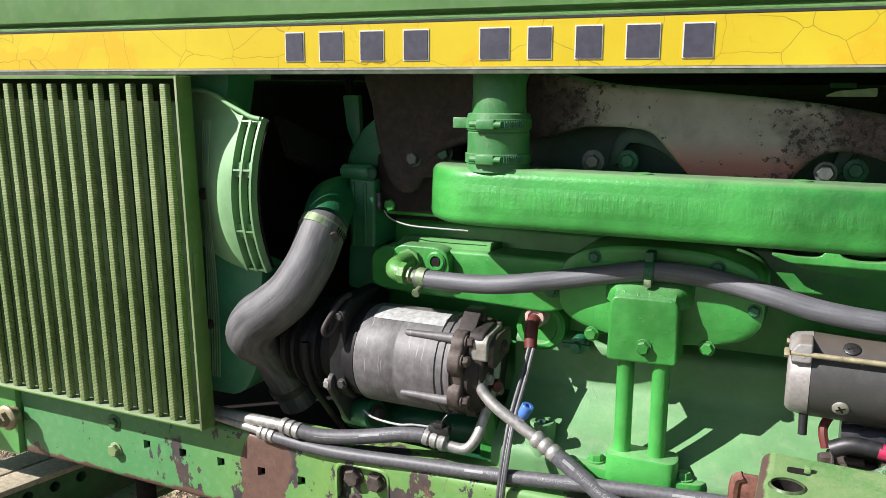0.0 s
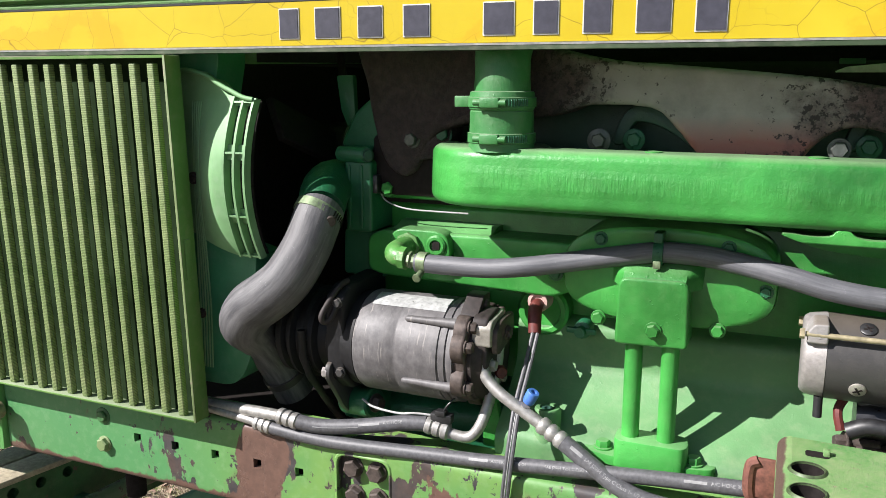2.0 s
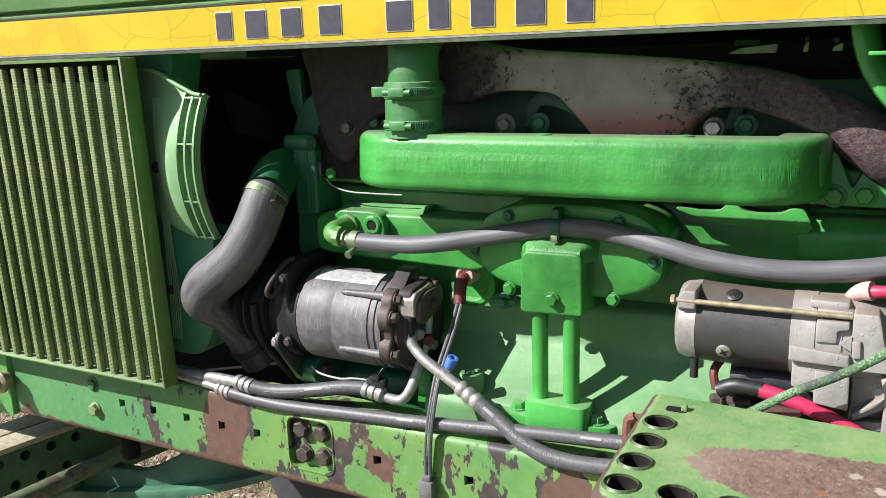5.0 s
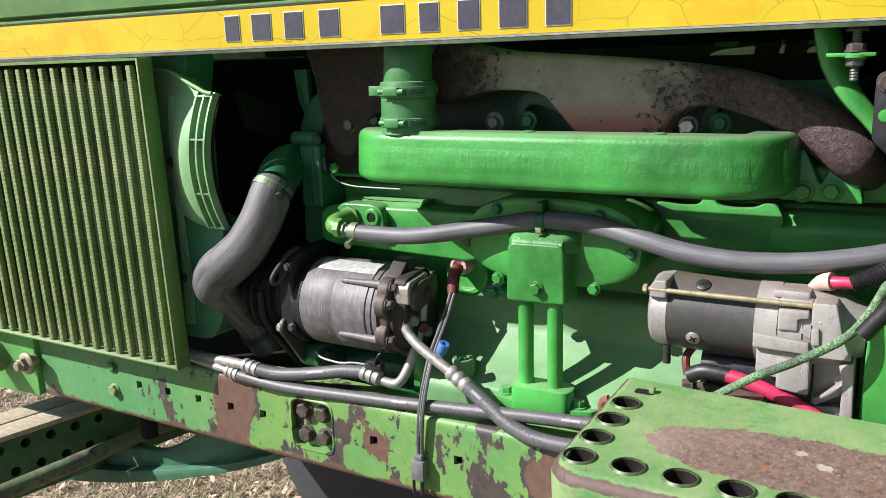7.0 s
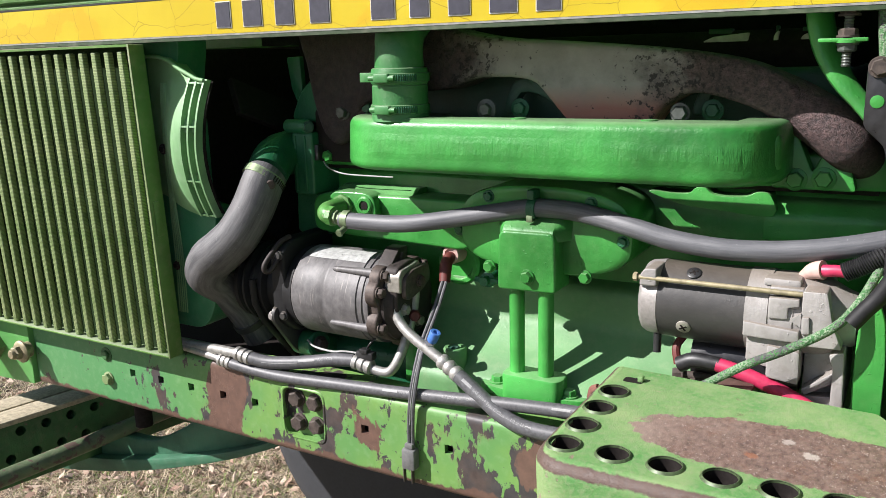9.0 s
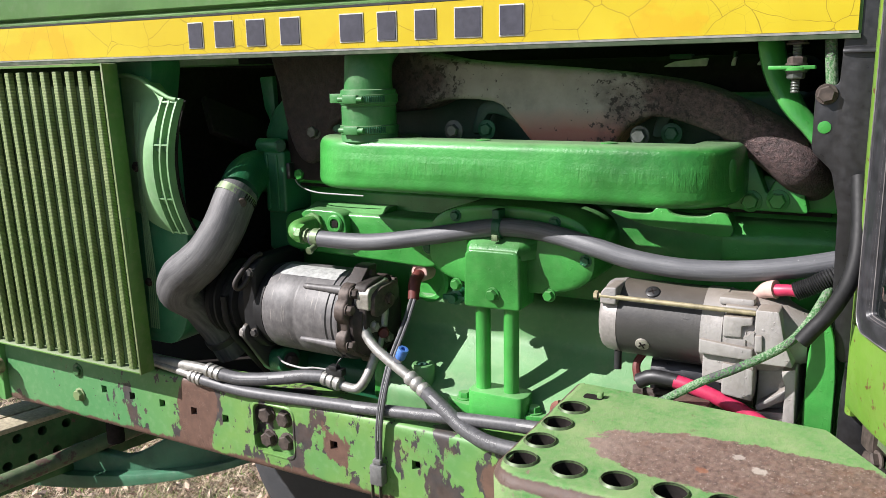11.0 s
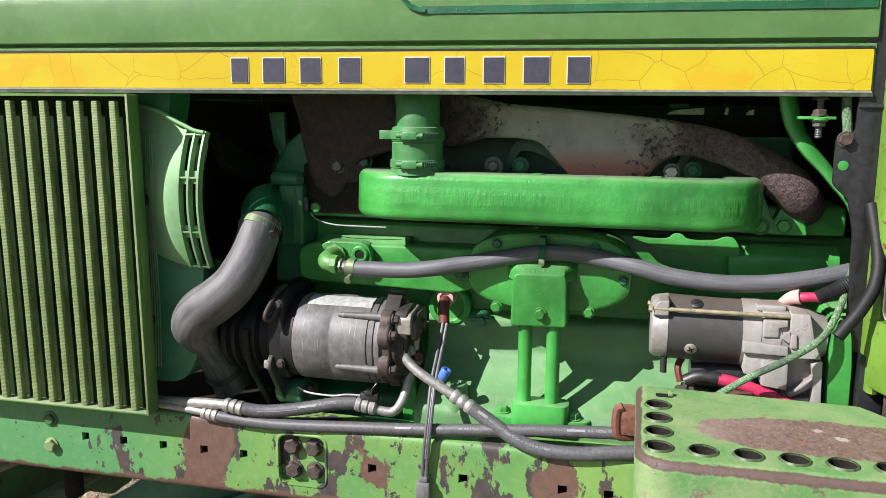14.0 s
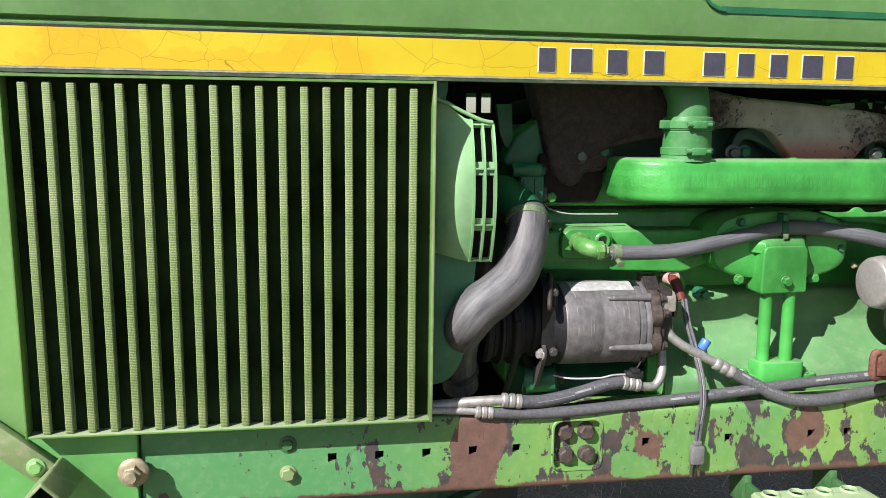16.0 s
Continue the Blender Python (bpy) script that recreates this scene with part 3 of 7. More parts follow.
    bare3 = ramp(nt, maths(nt, "ADD", near3, maths(nt, "MULTIPLY", maths(nt, "SUBTRACT", spots, 0.5), 3.4)), 0.30, 0.38)
    bare2 = maths(nt, "MAXIMUM", bare2, bare3)
    brown = mix(nt, fine, (0.060, 0.036, 0.029), (0.17, 0.095, 0.070))
    col = mix(nt, bare, col, brown)
    col = mix(nt, bare2, col, brown)
    rusted = ramp(nt, maths(nt, "ADD", maths(nt, "MULTIPLY", maths(nt, "SUBTRACT", 0.8755, z), 60.0), maths(nt, "MULTIPLY", maths(nt, "SUBTRACT", spots, 0.5), 3.0)), 0.1, 0.3)
    col = mix(nt, rusted, col, brown)
    nt.links.new(col, b.inputs["Base Color"])
    b.inputs["Roughness"].default_value = 0.5
    bumped(nt, b, maths(nt, "SUBTRACT", fine, maths(nt, "MULTIPLY", flake, 0.8)), 0.35, 0.0015)
    return m


RAIL = rail_material()
rail = thing("frame_rail", (-0.6, 0.97, 0.86), "green channel frame rail with flaking paint and rust", "frame rail")
section = rounded([(0.945, 0.858), (0.945, 0.988), (1.01, 0.988), (1.01, 0.980), (0.955, 0.980), (0.955, 0.866), (1.01, 0.866), (1.01, 0.858)], [0.012, 0.012, 0, 0, 0.004, 0.004, 0, 0], 5)
bm = bmesh.new()
prism(bm, section, -1.255, 0.55, axis="x")
HOLES = [-0.970, -0.896, -0.821, -0.7455, -0.674, -0.453, -0.307, -0.155, -0.087, 0.03]
rail_body = part("channel", bm, RAIL, rail)
cut = bmesh.new()
for hx in HOLES:
    box(cut, hx - 0.0068, hx + 0.0068, 0.90, 0.99, 0.922, 0.936)
prism(cut, rounded([(-0.611, 0.889), (-0.532, 0.889), (-0.532, 0.970), (-0.611, 0.970)], 0.016), 0.93, 0.99)
carve(rail_body, cut)
# near-black plate paints the shade seen through the rail's holes
part("inner_shade", shaped((box, -1.25, 0.54, 0.9635, 0.967, 0.868, 0.979)), DARK, rail, "dark plate standing for shade inside the channel")
part("pocket", shaped((prism, rounded([(-0.614, 0.886), (-0.528, 0.886), (-0.528, 0.973), (-0.614, 0.973)], 0.016), 0.9565, 0.962)), RAIL, rail, "grimy recess behind four bolts")
bm = bmesh.new()
ring_out = rounded([(-0.616, 0.884), (-0.527, 0.884), (-0.527, 0.975), (-0.616, 0.975)], 0.018)
ring_in = rounded([(-0.612, 0.888), (-0.531, 0.888), (-0.531, 0.971), (-0.612, 0.971)], 0.016)
a_ = [[bm.verts.new((x, y, z)) for x, z in o] for o, y in ((ring_out, 0.9452), (inset(ring_out, 0.002), 0.9435), (ring_in, 0.9435), (ring_in, 0.958))]
for p, q in zip(a_, a_[1:]):
    for k in range(len(p)):
        bm.faces.new((p[k], p[(k + 1) % len(p)], q[(k + 1) % len(p)], q[k]))
part("pocket_rim", bm, RAIL, rail)
bolts(rail, [(-0.591, 0.9565, 0.950), (-0.5545, 0.9565, 0.949), (-0.589, 0.9565, 0.909), (-0.553, 0.9565, 0.910)], RUST_BOLT, 0.0130, 0.012, 1.15, label="brown rusted hex bolt head")
bolts(rail, [(-1.038, 0.945, 0.907)], WORN_TUBE, 0.0110, 0.010, 1.2, label="green painted hex bolt head")
bolts(rail, [(-1.038, 0.946, 0.954)], UNDER_GREEN, 0.0095, 0.007, 1.5)

# front support plate with its big washer
support = thing("front_support", (-1.5, 0.96, 0.83), "green front support plate bolted to the rail", "support plate")
part("plate", shaped((prism, rounded([(-1.9, 0.83), (-1.26, 0.858), (-1.258, 1.02), (-1.9, 1.02)], 0.004), 0.936, 0.975, 0.005, 2)), PLATE_GREEN, support)
w = part("washer", shaped((lathe, (-1.262, 0.936, 0.932), (0, -1, 0), [(0, 0.016), (0.014, 0.016), (0.014, 0.0225), (0.018, 0.0225), (0.020, 0.0205), (0.022, 0.016)], 40)), MELLOW_ZINC, support, "large tan zinc washer")
part("nut", shaped((hexhead, (-1.262, 0.915, 0.932), (0, -1, 0), 0.0140, 0.012, 0, 0.2), (lathe, (-1.262, 0.908, 0.932), (0, -1, 0), [(0, 0.0095), (0.010, 0.0095), (0.012, 0.008)], 20)), MELLOW_ZINC, w)
nose_panel = thing("nose_panel", (-1.6, 0.95, 0.98), "pale green front side panel ahead of the grille", "body panel")
part("sheet", shaped((prism, rounded([(-1.90, 0.985), (-1.412, 0.985), (-1.412, 1.505), (-1.90, 1.505)], 0.004), 0.934, 0.955, 0.004)), HOOD_GREEN, nose_panel)
strut = thing("side_strut", (-1.42, 0.91, 0.93), "painted flat strut bolted to the front plate", "strut")
part("bar", shaped((box, -0.075, 0.06, -0.008, 0.008, -0.020, 0.020, 0.003, 2, Matrix.Translation((-1.418, 0.922, 0.968)) @ Matrix.Rotation(radians(40), 4, "Y"))), WORN_TUBE, strut)
bolts(strut, [(-1.395, 0.914, 0.950)], HOOD_GREEN, 0.010, 0.008)

# ---- side grille ----
def mesh_material():
    m, nt, b = nodes_of("perforated dusty green")
    v = coords(nt)
    sep = nt.nodes.new("ShaderNodeSeparateXYZ")
    nt.links.new(v, sep.inputs[0])
    a = maths(nt, "SINE", maths(nt, "MULTIPLY", sep.outputs["Z"], math.tau / 0.0024))
    c = maths(nt, "SINE", maths(nt, "MULTIPLY", sep.outputs["X"], math.tau / 0.0021))
    hole = ramp(nt, maths(nt, "MULTIPLY", maths(nt, "ADD", a, 1.0), maths(nt, "ADD", c, 1.6)), 0.75, 1.0)
    f = noise_tex(nt, v, 25.0, 5)
    col = mix(nt, ramp(nt, f, 0.35, 0.7), (0.165, 0.255, 0.075), (0.310, 0.375, 0.165))
    col = mix(nt, maths(nt, "MULTIPLY", hole, 0.6), col, (0.03, 0.05, 0.012))
    nt.links.new(col, b.inputs["Base Color"])
    b.inputs["Roughness"].default_value = 0.6
    bumped(nt, b, maths(nt, "MULTIPLY", hole, -1.0), 0.6, 0.001)
    return m


MESH = mesh_material()
grille = thing("side_grille", (-1.11, 0.92, 0.995), "olive green side grille of upright perforated slats", "grille")
GZ0, GZ1, GX0, GX1 = 0.995, 1.507, -1.404, -0.8185


def grille_y(z):
    return 0.905 - 0.017 * (z - GZ0) / (GZ1 - GZ0)


def slanted(bm, x0, x1, d0, d1, z0, z1, bev=0.0, seg=2):
    """A bar that follows the grille's lean; d0, d1: depth behind its front."""
    before = set(bm.verts)
    box(bm, x0, x1, d0, d1, z0, z1, bev, seg)
    for v in set(bm.verts) - before:
        v.co.y += grille_y(v.co.z)


T = 0.0035
part("frame", shaped(
    (slanted, GX0, GX0 + T, 0, 0.029, GZ0, GZ1, 0.001), (slanted, GX1 - T, GX1, 0, 0.029, GZ0, GZ1, 0.001),
    (slanted, GX0 + T, GX1 - T, 0.0005, 0.028, GZ1 - T, GZ1), (slanted, GX0 + T, GX1 - T, 0.0, 0.028, GZ0, GZ0 + T, 0.001)), GRILLE_GREEN, grille, "folded sheet frame")
part("backing_screen", shaped((slanted, GX0 + T, GX1 - T, 0.0242, 0.0265, GZ0 + T, GZ1 - T)), GAP_SHADE_GREEN, grille, "green screen darkened for the shade between slats")
first = bmesh.new()
slanted(first, -0.0058, 0.0058, 0.006, 0.0165, GZ0 + T, GZ1 - 0.010, 0.0022, 3)
slat_mesh = None
for i in range(18):
    x = -1.3765 + i * 0.03099
    if slat_mesh is None:
        ob = part("slat", first, MESH, grille)
        slat_mesh = ob.data
    else:
        ob = new("slat", slat_mesh)
        ob.parent, ob.matrix_parent_inverse = grille, Matrix.Translation(grille.location).inverted()
    ob.location.x = x
part("pale_edge", shaped((slanted, GX1 - 0.0036, GX1 + 0.0003, -0.0006, 0.0008, GZ0, GZ1, 0.0003)), WORN_TUBE, grille, "paler front edge of the frame")
part("latch_tab", shaped((slanted, GX1, GX1 + 0.0025, 0.006, 0.018, 1.205, 1.262, 0.001)), GRILLE_GREEN, grille)

# ---- radiator tank and fan shroud ----
radiator = thing("radiator", (-0.95, 1.15, 1.03), "green radiator end tank with ribbed seam beside the grille", "radiator")
outline = rounded([(-0.93, 1.036), (-0.785, 1.036), (-0.757, 1.085), (-0.742, 1.235), (-0.803, 1.250), (-0.803, 1.440), (-0.797, 1.470), (-0.790, 1.50), (-0.792, 1.56), (-0.93, 1.56)], [0.002, 0.035, 0.03, 0.004, 0.01, 0.02, 0.015, 0.01, 0.01, 0.002], 5)
part("end_tank", shaped((prism, outline, 0.960, 1.02, 0.016, 5)), TANK_GREEN, radiator)
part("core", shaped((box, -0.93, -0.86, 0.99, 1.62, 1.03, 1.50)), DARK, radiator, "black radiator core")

RIB_X = -0.834
shroud = thing("fan_shroud", (-0.76, 0.95, 1.24), "pale green fan shroud edge with slotted guard", "fan shroud")


def bulge(z):
    return 0.916 + (z - 1.343) ** 2 / 0.38


def curved_strip(bm, x0, x1, z0, z1, out=0.0, thick=0.003, n=14, edge=None):
    rings = []
    for i in range(n + 1):
        z = z0 + (z1 - z0) * i / n
        y = bulge(z) - out
        a0 = x0(z) if callable(x0) else x0
        rings.append([bm.verts.new(c) for c in ((a0, y, z), (x1, y, z), (x1, y + thick, z), (a0, y + thick, z))])
    for p, q in zip(rings, rings[1:]):
        for k in range(4):
            bm.faces.new((p[k], p[(k + 1) % 4], q[(k + 1) % 4], q[k]))
    bm.faces.new(rings[0][::-1])
    bm.faces.new(rings[-1])


def panel_top(x):
    f = min(1, max(0, (x + 0.815) / 0.058))
    return 1.488 - 0.034 * f * f * (3 - 2 * f)


bm = bmesh.new()
rows_ = []
for i in range(25):
    ring = []
    for k in range(13):
        s = k / 12
        x = -0.862 + (0.862 - 0.757) * s
        low = 1.236 + 0.03 * (1 - s)
        z = low + (panel_top(x) - low) * i / 24
        f = bulge(min(max(z, 1.235), 1.452))
        ring.append(bm.verts.new((x, 0.958 + (f - 0.958) * (0.5 - 0.5 * math.cos(math.pi * min(1, max(0, s * 1.2 - 0.08)))), z)))
    rows_.append(ring)
for p, q in zip(rows_, rows_[1:]):
    for k in range(12):
        bm.faces.new((p[k], p[k + 1], q[k + 1], q[k]))
top = rows_[-1]


def panel_y(x, z):
    """The panel's front at a place."""
    sx = (x + 0.862) / 0.105
    f = bulge(min(max(z, 1.235), 1.452))
    return 0.958 + (f - 0.958) * (0.5 - 0.5 * math.cos(math.pi * min(1, max(0, sx * 1.2 - 0.08))))


back_ = [bm.verts.new((v.co.x, v.co.y + 0.03, v.co.z - 0.004)) for v in top]
for k in range(12):
    bm.faces.new((top[k], top[k + 1], back_[k + 1], back_[k]))
bmesh.ops.recalc_face_normals(bm, faces=bm.faces)
part("panel", bm, SHROUD_GREEN, shroud)
for k in range(5):
    part("seam_rib", shaped((tube, [(x, panel_y(x, z) - 0.0004 if z > 1.245 else 0.9592, z) for x, z in [(RIB_X + 0.0046 * k - 0.03 * (1.447 - z_), z_) for z_ in (1.447, 1.42, 1.39, 1.36, 1.33, 1.30, 1.27, 1.25, 1.15, 1.06)]], 0.0012, 6, 3)), SHROUD_GREEN, shroud)
bolts(shroud, [(-0.8345, 0.9500, 1.341)], RUST_BOLT, 0.0062, 0.006, 1.4)
bolts(shroud, [(-0.841, 0.9600, 1.142)], RUST_BOLT, 0.0055, 0.006, 1.4)
part("top_lip", shaped((tube, [(-0.862, 0.953, 1.4885), (-0.83, 0.950, 1.488), (-0.80, 0.945, 1.481), (-0.775, 0.944, 1.468), (-0.757, 0.944, 1.460), (-0.740, 0.943, 1.453), (-0.724, 0.943, 1.450)], 0.0032, 10, 5)), SHROUD_GREEN, shroud)
guard = part("guard_edge", shaped((curved_strip, -0.7580, -0.7545, 1.236, 1.456, 0.003, 0.014), (curved_strip, -0.7415, -0.7380, 1.236, 1.452, 0.003, 0.014), (curved_strip, -0.7250, -0.7215, 1.236, 1.450, 0.003, 0.014)), SHROUD_GREEN, shroud, "slotted pale green guard")
for z, h in ((1.2385, 0.004), (1.2965, 0.010), (1.3815, 0.010), (1.447, 0.005)):
    for x0, x1 in ((-0.7545, -0.7415), (-0.7380, -0.7250)):
        part("guard_bridge", shaped((curved_strip, x0, x1, z - h, z + h, -0.004, 0.004, 4)), SHROUD_GREEN, guard)
        part("bridge_rib", shaped((curved_strip, x0, x1, z - 0.0012, z + 0.0012, 0.002, 0.006, 2)), SHROUD_GREEN, guard)
# added plate blocks the slots, its near black standing for shade
part("guard_back", shaped((curved_strip, -0.757, -0.7225, 1.240, 1.448, -0.016, 0.003)), DARK, guard, "dark plate added to blacken the slots")

# ---- engine ----
engine = thing("engine", (-0.2, 1.25, 1.0), "green painted diesel engine block with bolted covers", "engine")
# block and head mass
part("block", shaped((box, -0.655, 0.26, 1.118, 1.46, 0.98, 1.303, 0.012, 3)), GREEN, engine)
part("head", shaped((box, -0.61, 0.10, 1.080, 1.46, 1.309, 1.372, 0.008, 3), (box, 0.102, 0.235, 1.082, 1.46, 1.309, 1.352, 0.006, 3)), GREEN, engine)
part("head_top", shaped((box, -0.60, 0.16, 1.108, 1.46, 1.370, 1.452, 0.010, 3)), DEEP_SHADE_GREEN, engine, "upper head with deep shade painted on")
part("gasket", shaped((box, -0.628, 0.20, 1.092, 1.44, 1.303, 1.309)), DARK, engine, "dark head gasket line")
# valve cover painted near black for the shade under the hood
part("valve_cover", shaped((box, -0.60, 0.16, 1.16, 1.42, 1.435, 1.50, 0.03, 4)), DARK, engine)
# crankcase skirt, flaring outwards towards the rail
part("skirt", shaped((prism, rounded([(1.13, 1.16), (1.091, 1.15), (1.090, 1.092), (1.055, 1.058), (0.998, 1.017), (0.998, 0.96), (1.30, 0.96), (1.30, 1.16)], 0.012, 4), -0.40, 0.27, 0, 2, "x")), SKIRT_GREEN, engine)
# front skirt takes the darker green for the shade under the compressor
part("skirt_front", shaped((prism, rounded([(1.16, 1.14), (1.13, 1.06), (1.05, 1.01), (1.05, 0.96), (1.30, 0.96), (1.30, 1.16)], 0.012, 4), -0.64, -0.405, 0, 2, "x")), DULL_SHADE_GREEN, engine)
# water manifold bulge on the block's side
part("side_cover", shaped((prism, rounded([(-0.622, 1.206), (-0.60, 1.20), (-0.345, 1.192), (-0.30, 1.21), (-0.30, 1.268), (-0.44, 1.268), (-0.60, 1.266), (-0.622, 1.255)], 0.012), 1.062, 1.13, 0.014, 4)), GREEN, engine)
part("side_ledge", shaped((prism, rounded([(1.066, 1.264), (1.10, 1.276), (1.13, 1.276), (1.13, 1.25), (1.066, 1.255)], 0.004), -0.585, -0.435, 0, 2, "x")), GREEN, engine)
part("rear_rib", shaped((prism, curve2d([(-0.070, 1.2955), (-0.057, 1.2960), (-0.041, 1.2945), (-0.018, 1.2955), (-0.009, 1.303), (0.003, 1.303), (0.012, 1.296), (0.030, 1.2935), (0.054, 1.2955), (0.066, 1.301), (0.082, 1.298), (0.086, 1.272), (0.026, 1.275), (-0.020, 1.279), (-0.047, 1.286), (-0.065, 1.292)], 3), 1.084, 1.13, 0.006, 3)), GREEN, engine)
part("rear_ledge", shaped((prism, rounded([(1.090, 1.240), (1.092, 1.272), (1.104, 1.290), (1.13, 1.296), (1.13, 1.232)], 0.006, 4), 0.075, 0.232, 0, 2, "x")), GREEN, engine, "rounded rear ledge of the block")
# timing cover
cover = [(-0.193 + 0.125 * math.copysign(abs(math.cos(a)) ** 0.8, math.cos(a)), 1.243 + (0.063 if math.sin(a) > 0 else 0.057) * math.copysign(abs(math.sin(a)) ** 0.62, math.sin(a))) for a in [math.tau * k / 56 for k in range(56)]]
bm = bmesh.new()
rings = []
for f, back in ((1, 1.12), (1, 1.019), (0.985, 1.0145), (0.94, 0), (0.88, 0), (0.80, 0), (0.70, 0), (0.58, 0), (0.45, 0), (0.3, 0), (0.15, 0)):
    ring = []
    for x, z in cover:
        x, z = -0.193 + (x + 0.193) * f, 1.225 + (z - 1.225) * f
        g = min(1, max(0, (1.266 - z) / 0.036))
        ring.append(bm.verts.new((x, back or 1.0125 - 0.003 * g * g * (3 - 2 * g) * (1 - f ** 5), z)))
    rings.append(ring)
for p, q in zip(rings, rings[1:]):
    for k in range(len(p)):
        bm.faces.new((p[k], p[(k + 1) % len(p)], q[(k + 1) % len(p)], q[k]))
bm.faces.new(rings[-1])
timing = part("timing_cover", bm, GREEN, engine)
bolts(timing, [(-0.271, 1.0105, 1.188), (-0.130, 1.0105, 1.188)], GREEN, 0.0075, 0.008, 1.25)
bolts(timing, [(-0.272, 1.0135, 1.287), (-0.124, 1.0135, 1.287), (-0.081, 1.0135, 1.239)], DULL_SHADE_GREEN, 0.0066, 0.007, 1.3)
# pump body and its two tubes
pump = part("pump_body", shaped((prism, rounded([(-0.245, 1.166), (-0.160, 1.168), (-0.162, 1.249), (-0.243, 1.248)], [0.006, 0.006, 0.012, 0.012], 5), 0.981, 1.03, 0.010, 5)), GREEN, engine)
bm = bmesh.new()
rows_ = []
for k in range(13):
    f = k / 12
    x = -0.256 + 0.108 * f
    side = min(1.0, min(f, 1 - f) / 0.16)
    side = side * side * (3 - 2 * side)
    rows_.append([bm.verts.new((x, y_ + (1.0125 - y_) * (1 - side), z_)) for y_, z_ in ((0.9835, 1.236), (0.9835, 1.2445), (0.986, 1.250), (0.992, 1.2555), (1.001, 1.2615), (1.008, 1.2665), (1.0125, 1.271), (1.02, 1.271), (1.02, 1.236))])
for p, q in zip(rows_, rows_[1:]):
    for k in range(9):
        bm.faces.new((p[k], p[(k + 1) % 9], q[(k + 1) % 9], q[k]))
bm.faces.new(rows_[0])
bm.faces.new(rows_[-1][::-1])
part("shoulder", bm, GREEN, pump, "sloped casting shoulder over the pump")
bolts(pump, [(-0.200, 0.981, 1.188)], GREEN, 0.008, 0.009, 1.25)
for x in (-0.2235, -0.1805):
    part("tube", shaped((lathe, (x, 0.999, 1.03), (0, 0, 1), [(0, 0.0108), (0.15, 0.0108)], 20)), GREEN, pump)
foot = part("tube_foot", shaped((prism, rounded([(-0.240, 0.977), (-0.158, 0.977), (-0.152, 0.99), (-0.155, 1.02), (-0.242, 1.02)], 0.012, 4), 1.046, 1.010, 0.003, 2, "z"),
                                (prism, rounded([(-0.282, 0.992), (-0.245, 0.983), (-0.155, 0.983), (-0.12, 0.992), (-0.12, 1.02), (-0.282, 1.02)], 0.012, 4), 1.0205, 1.008, 0.002, 2, "z")), GREEN, engine)
bolts(foot, [(-0.257, 1.004, 1.0205), (-0.146, 1.000, 1.0205)], GREEN, 0.009, 0.010, 1.3, direction=(0, 0, 1))
# drain plug and red sender
part("drain_cock", shaped((lathe, (-0.305, 1.09, 1.150), (0, -1, 0), [(0, 0.012), (0.02, 0.012), (0.022, 0.007), (0.034, 0.007)], 12), (box, -0.325, -0.285, 1.064, 1.070, 1.146, 1.154, 0.002)), DULL_SHADE_GREEN, engine)
part("sender_ring", shaped((lathe, (-0.365, 1.12, 1.165), (0, -1, 0), [(0, 0.036), (0.028, 0.036), (0.032, 0.032), (0.032, 0.026), (0.028, 0.024)], 32)), GREEN, engine)
part("skirt_boss", shaped((lathe, (-0.334, 1.0175, 0.99), (0, 0, 1), [(0, 0.019), (0.064, 0.0175), (0.067, 0.0155), (0.067, 0.0105), (0.062, 0.0095), (0.062, 0.0)], 28)), SKIRT_GREEN, engine, "round boss with a socket")
part("skirt_plug", shaped((lathe, (-0.334, 1.0175, 1.0522), (0, 0, 1), [(0, 0.0088), (0.003, 0.0086), (0.0036, 0.007), (0.0036, 0.0045), (0.001, 0.004), (0.001, 0.0)], 20)), DEEP_SHADE_GREEN, engine)
# thermostat housing with its outlet elbow
therm = part("thermostat_housing", shaped((prism, rounded([(-0.652, 1.262), (-0.609, 1.262), (-0.609, 1.364), (-0.652, 1.364)], 0.006), 1.053, 1.12, 0.006, 3),
                                          (lathe, (-0.664, 1.060, 1.3725), (1, -0.12, 0), [(0, 0.0), (0, 0.009), (0.002, 0.0112), (0.046, 0.0118), (0.049, 0.0105), (0.049, 0.0)], 24),
                                          (prism, rounded([(-0.671, 1.192), (-0.600, 1.192), (-0.600, 1.256), (-0.612, 1.262), (-0.668, 1.262)], 0.008), 1.078, 1.12, 0.008, 3)), DULL_SHADE_GREEN, engine)
for x in (-0.644, -0.6245):
    part("casting_rib", shaped((prism, rounded([(x - 0.003, 1.268), (x + 0.003, 1.268), (x + 0.0025, 1.358), (x - 0.0025, 1.358)], 0.002, 2), 1.0505, 1.055, 0.002, 2)), DULL_SHADE_GREEN, therm)
bolts(therm, [(-0.6150, 1.0520, 1.3725)], DEEP_SHADE_GREEN, 0.0080, 0.006, 1.25, direction=(0.8, -0.6, 0))
part("front_cover", shaped((prism, curve2d([(-0.672, 1.380), (-0.664, 1.408), (-0.648, 1.432), (-0.622, 1.452), (-0.590, 1.462), (-0.585, 1.38), (-0.63, 1.376)], 4), 1.084, 1.14, 0.008, 3)), DULL_SHADE_GREEN, engine)
part("lifting_tab", shaped((prism, rounded([(-0.686, 1.482), (-0.658, 1.483), (-0.656, 1.434), (-0.655, 1.405), (-0.668, 1.408), (-0.679, 1.432)], 0.004), 1.094, 1.104, 0.002, 2)), DULL_SHADE_GREEN, engine, "upright lifting tab")
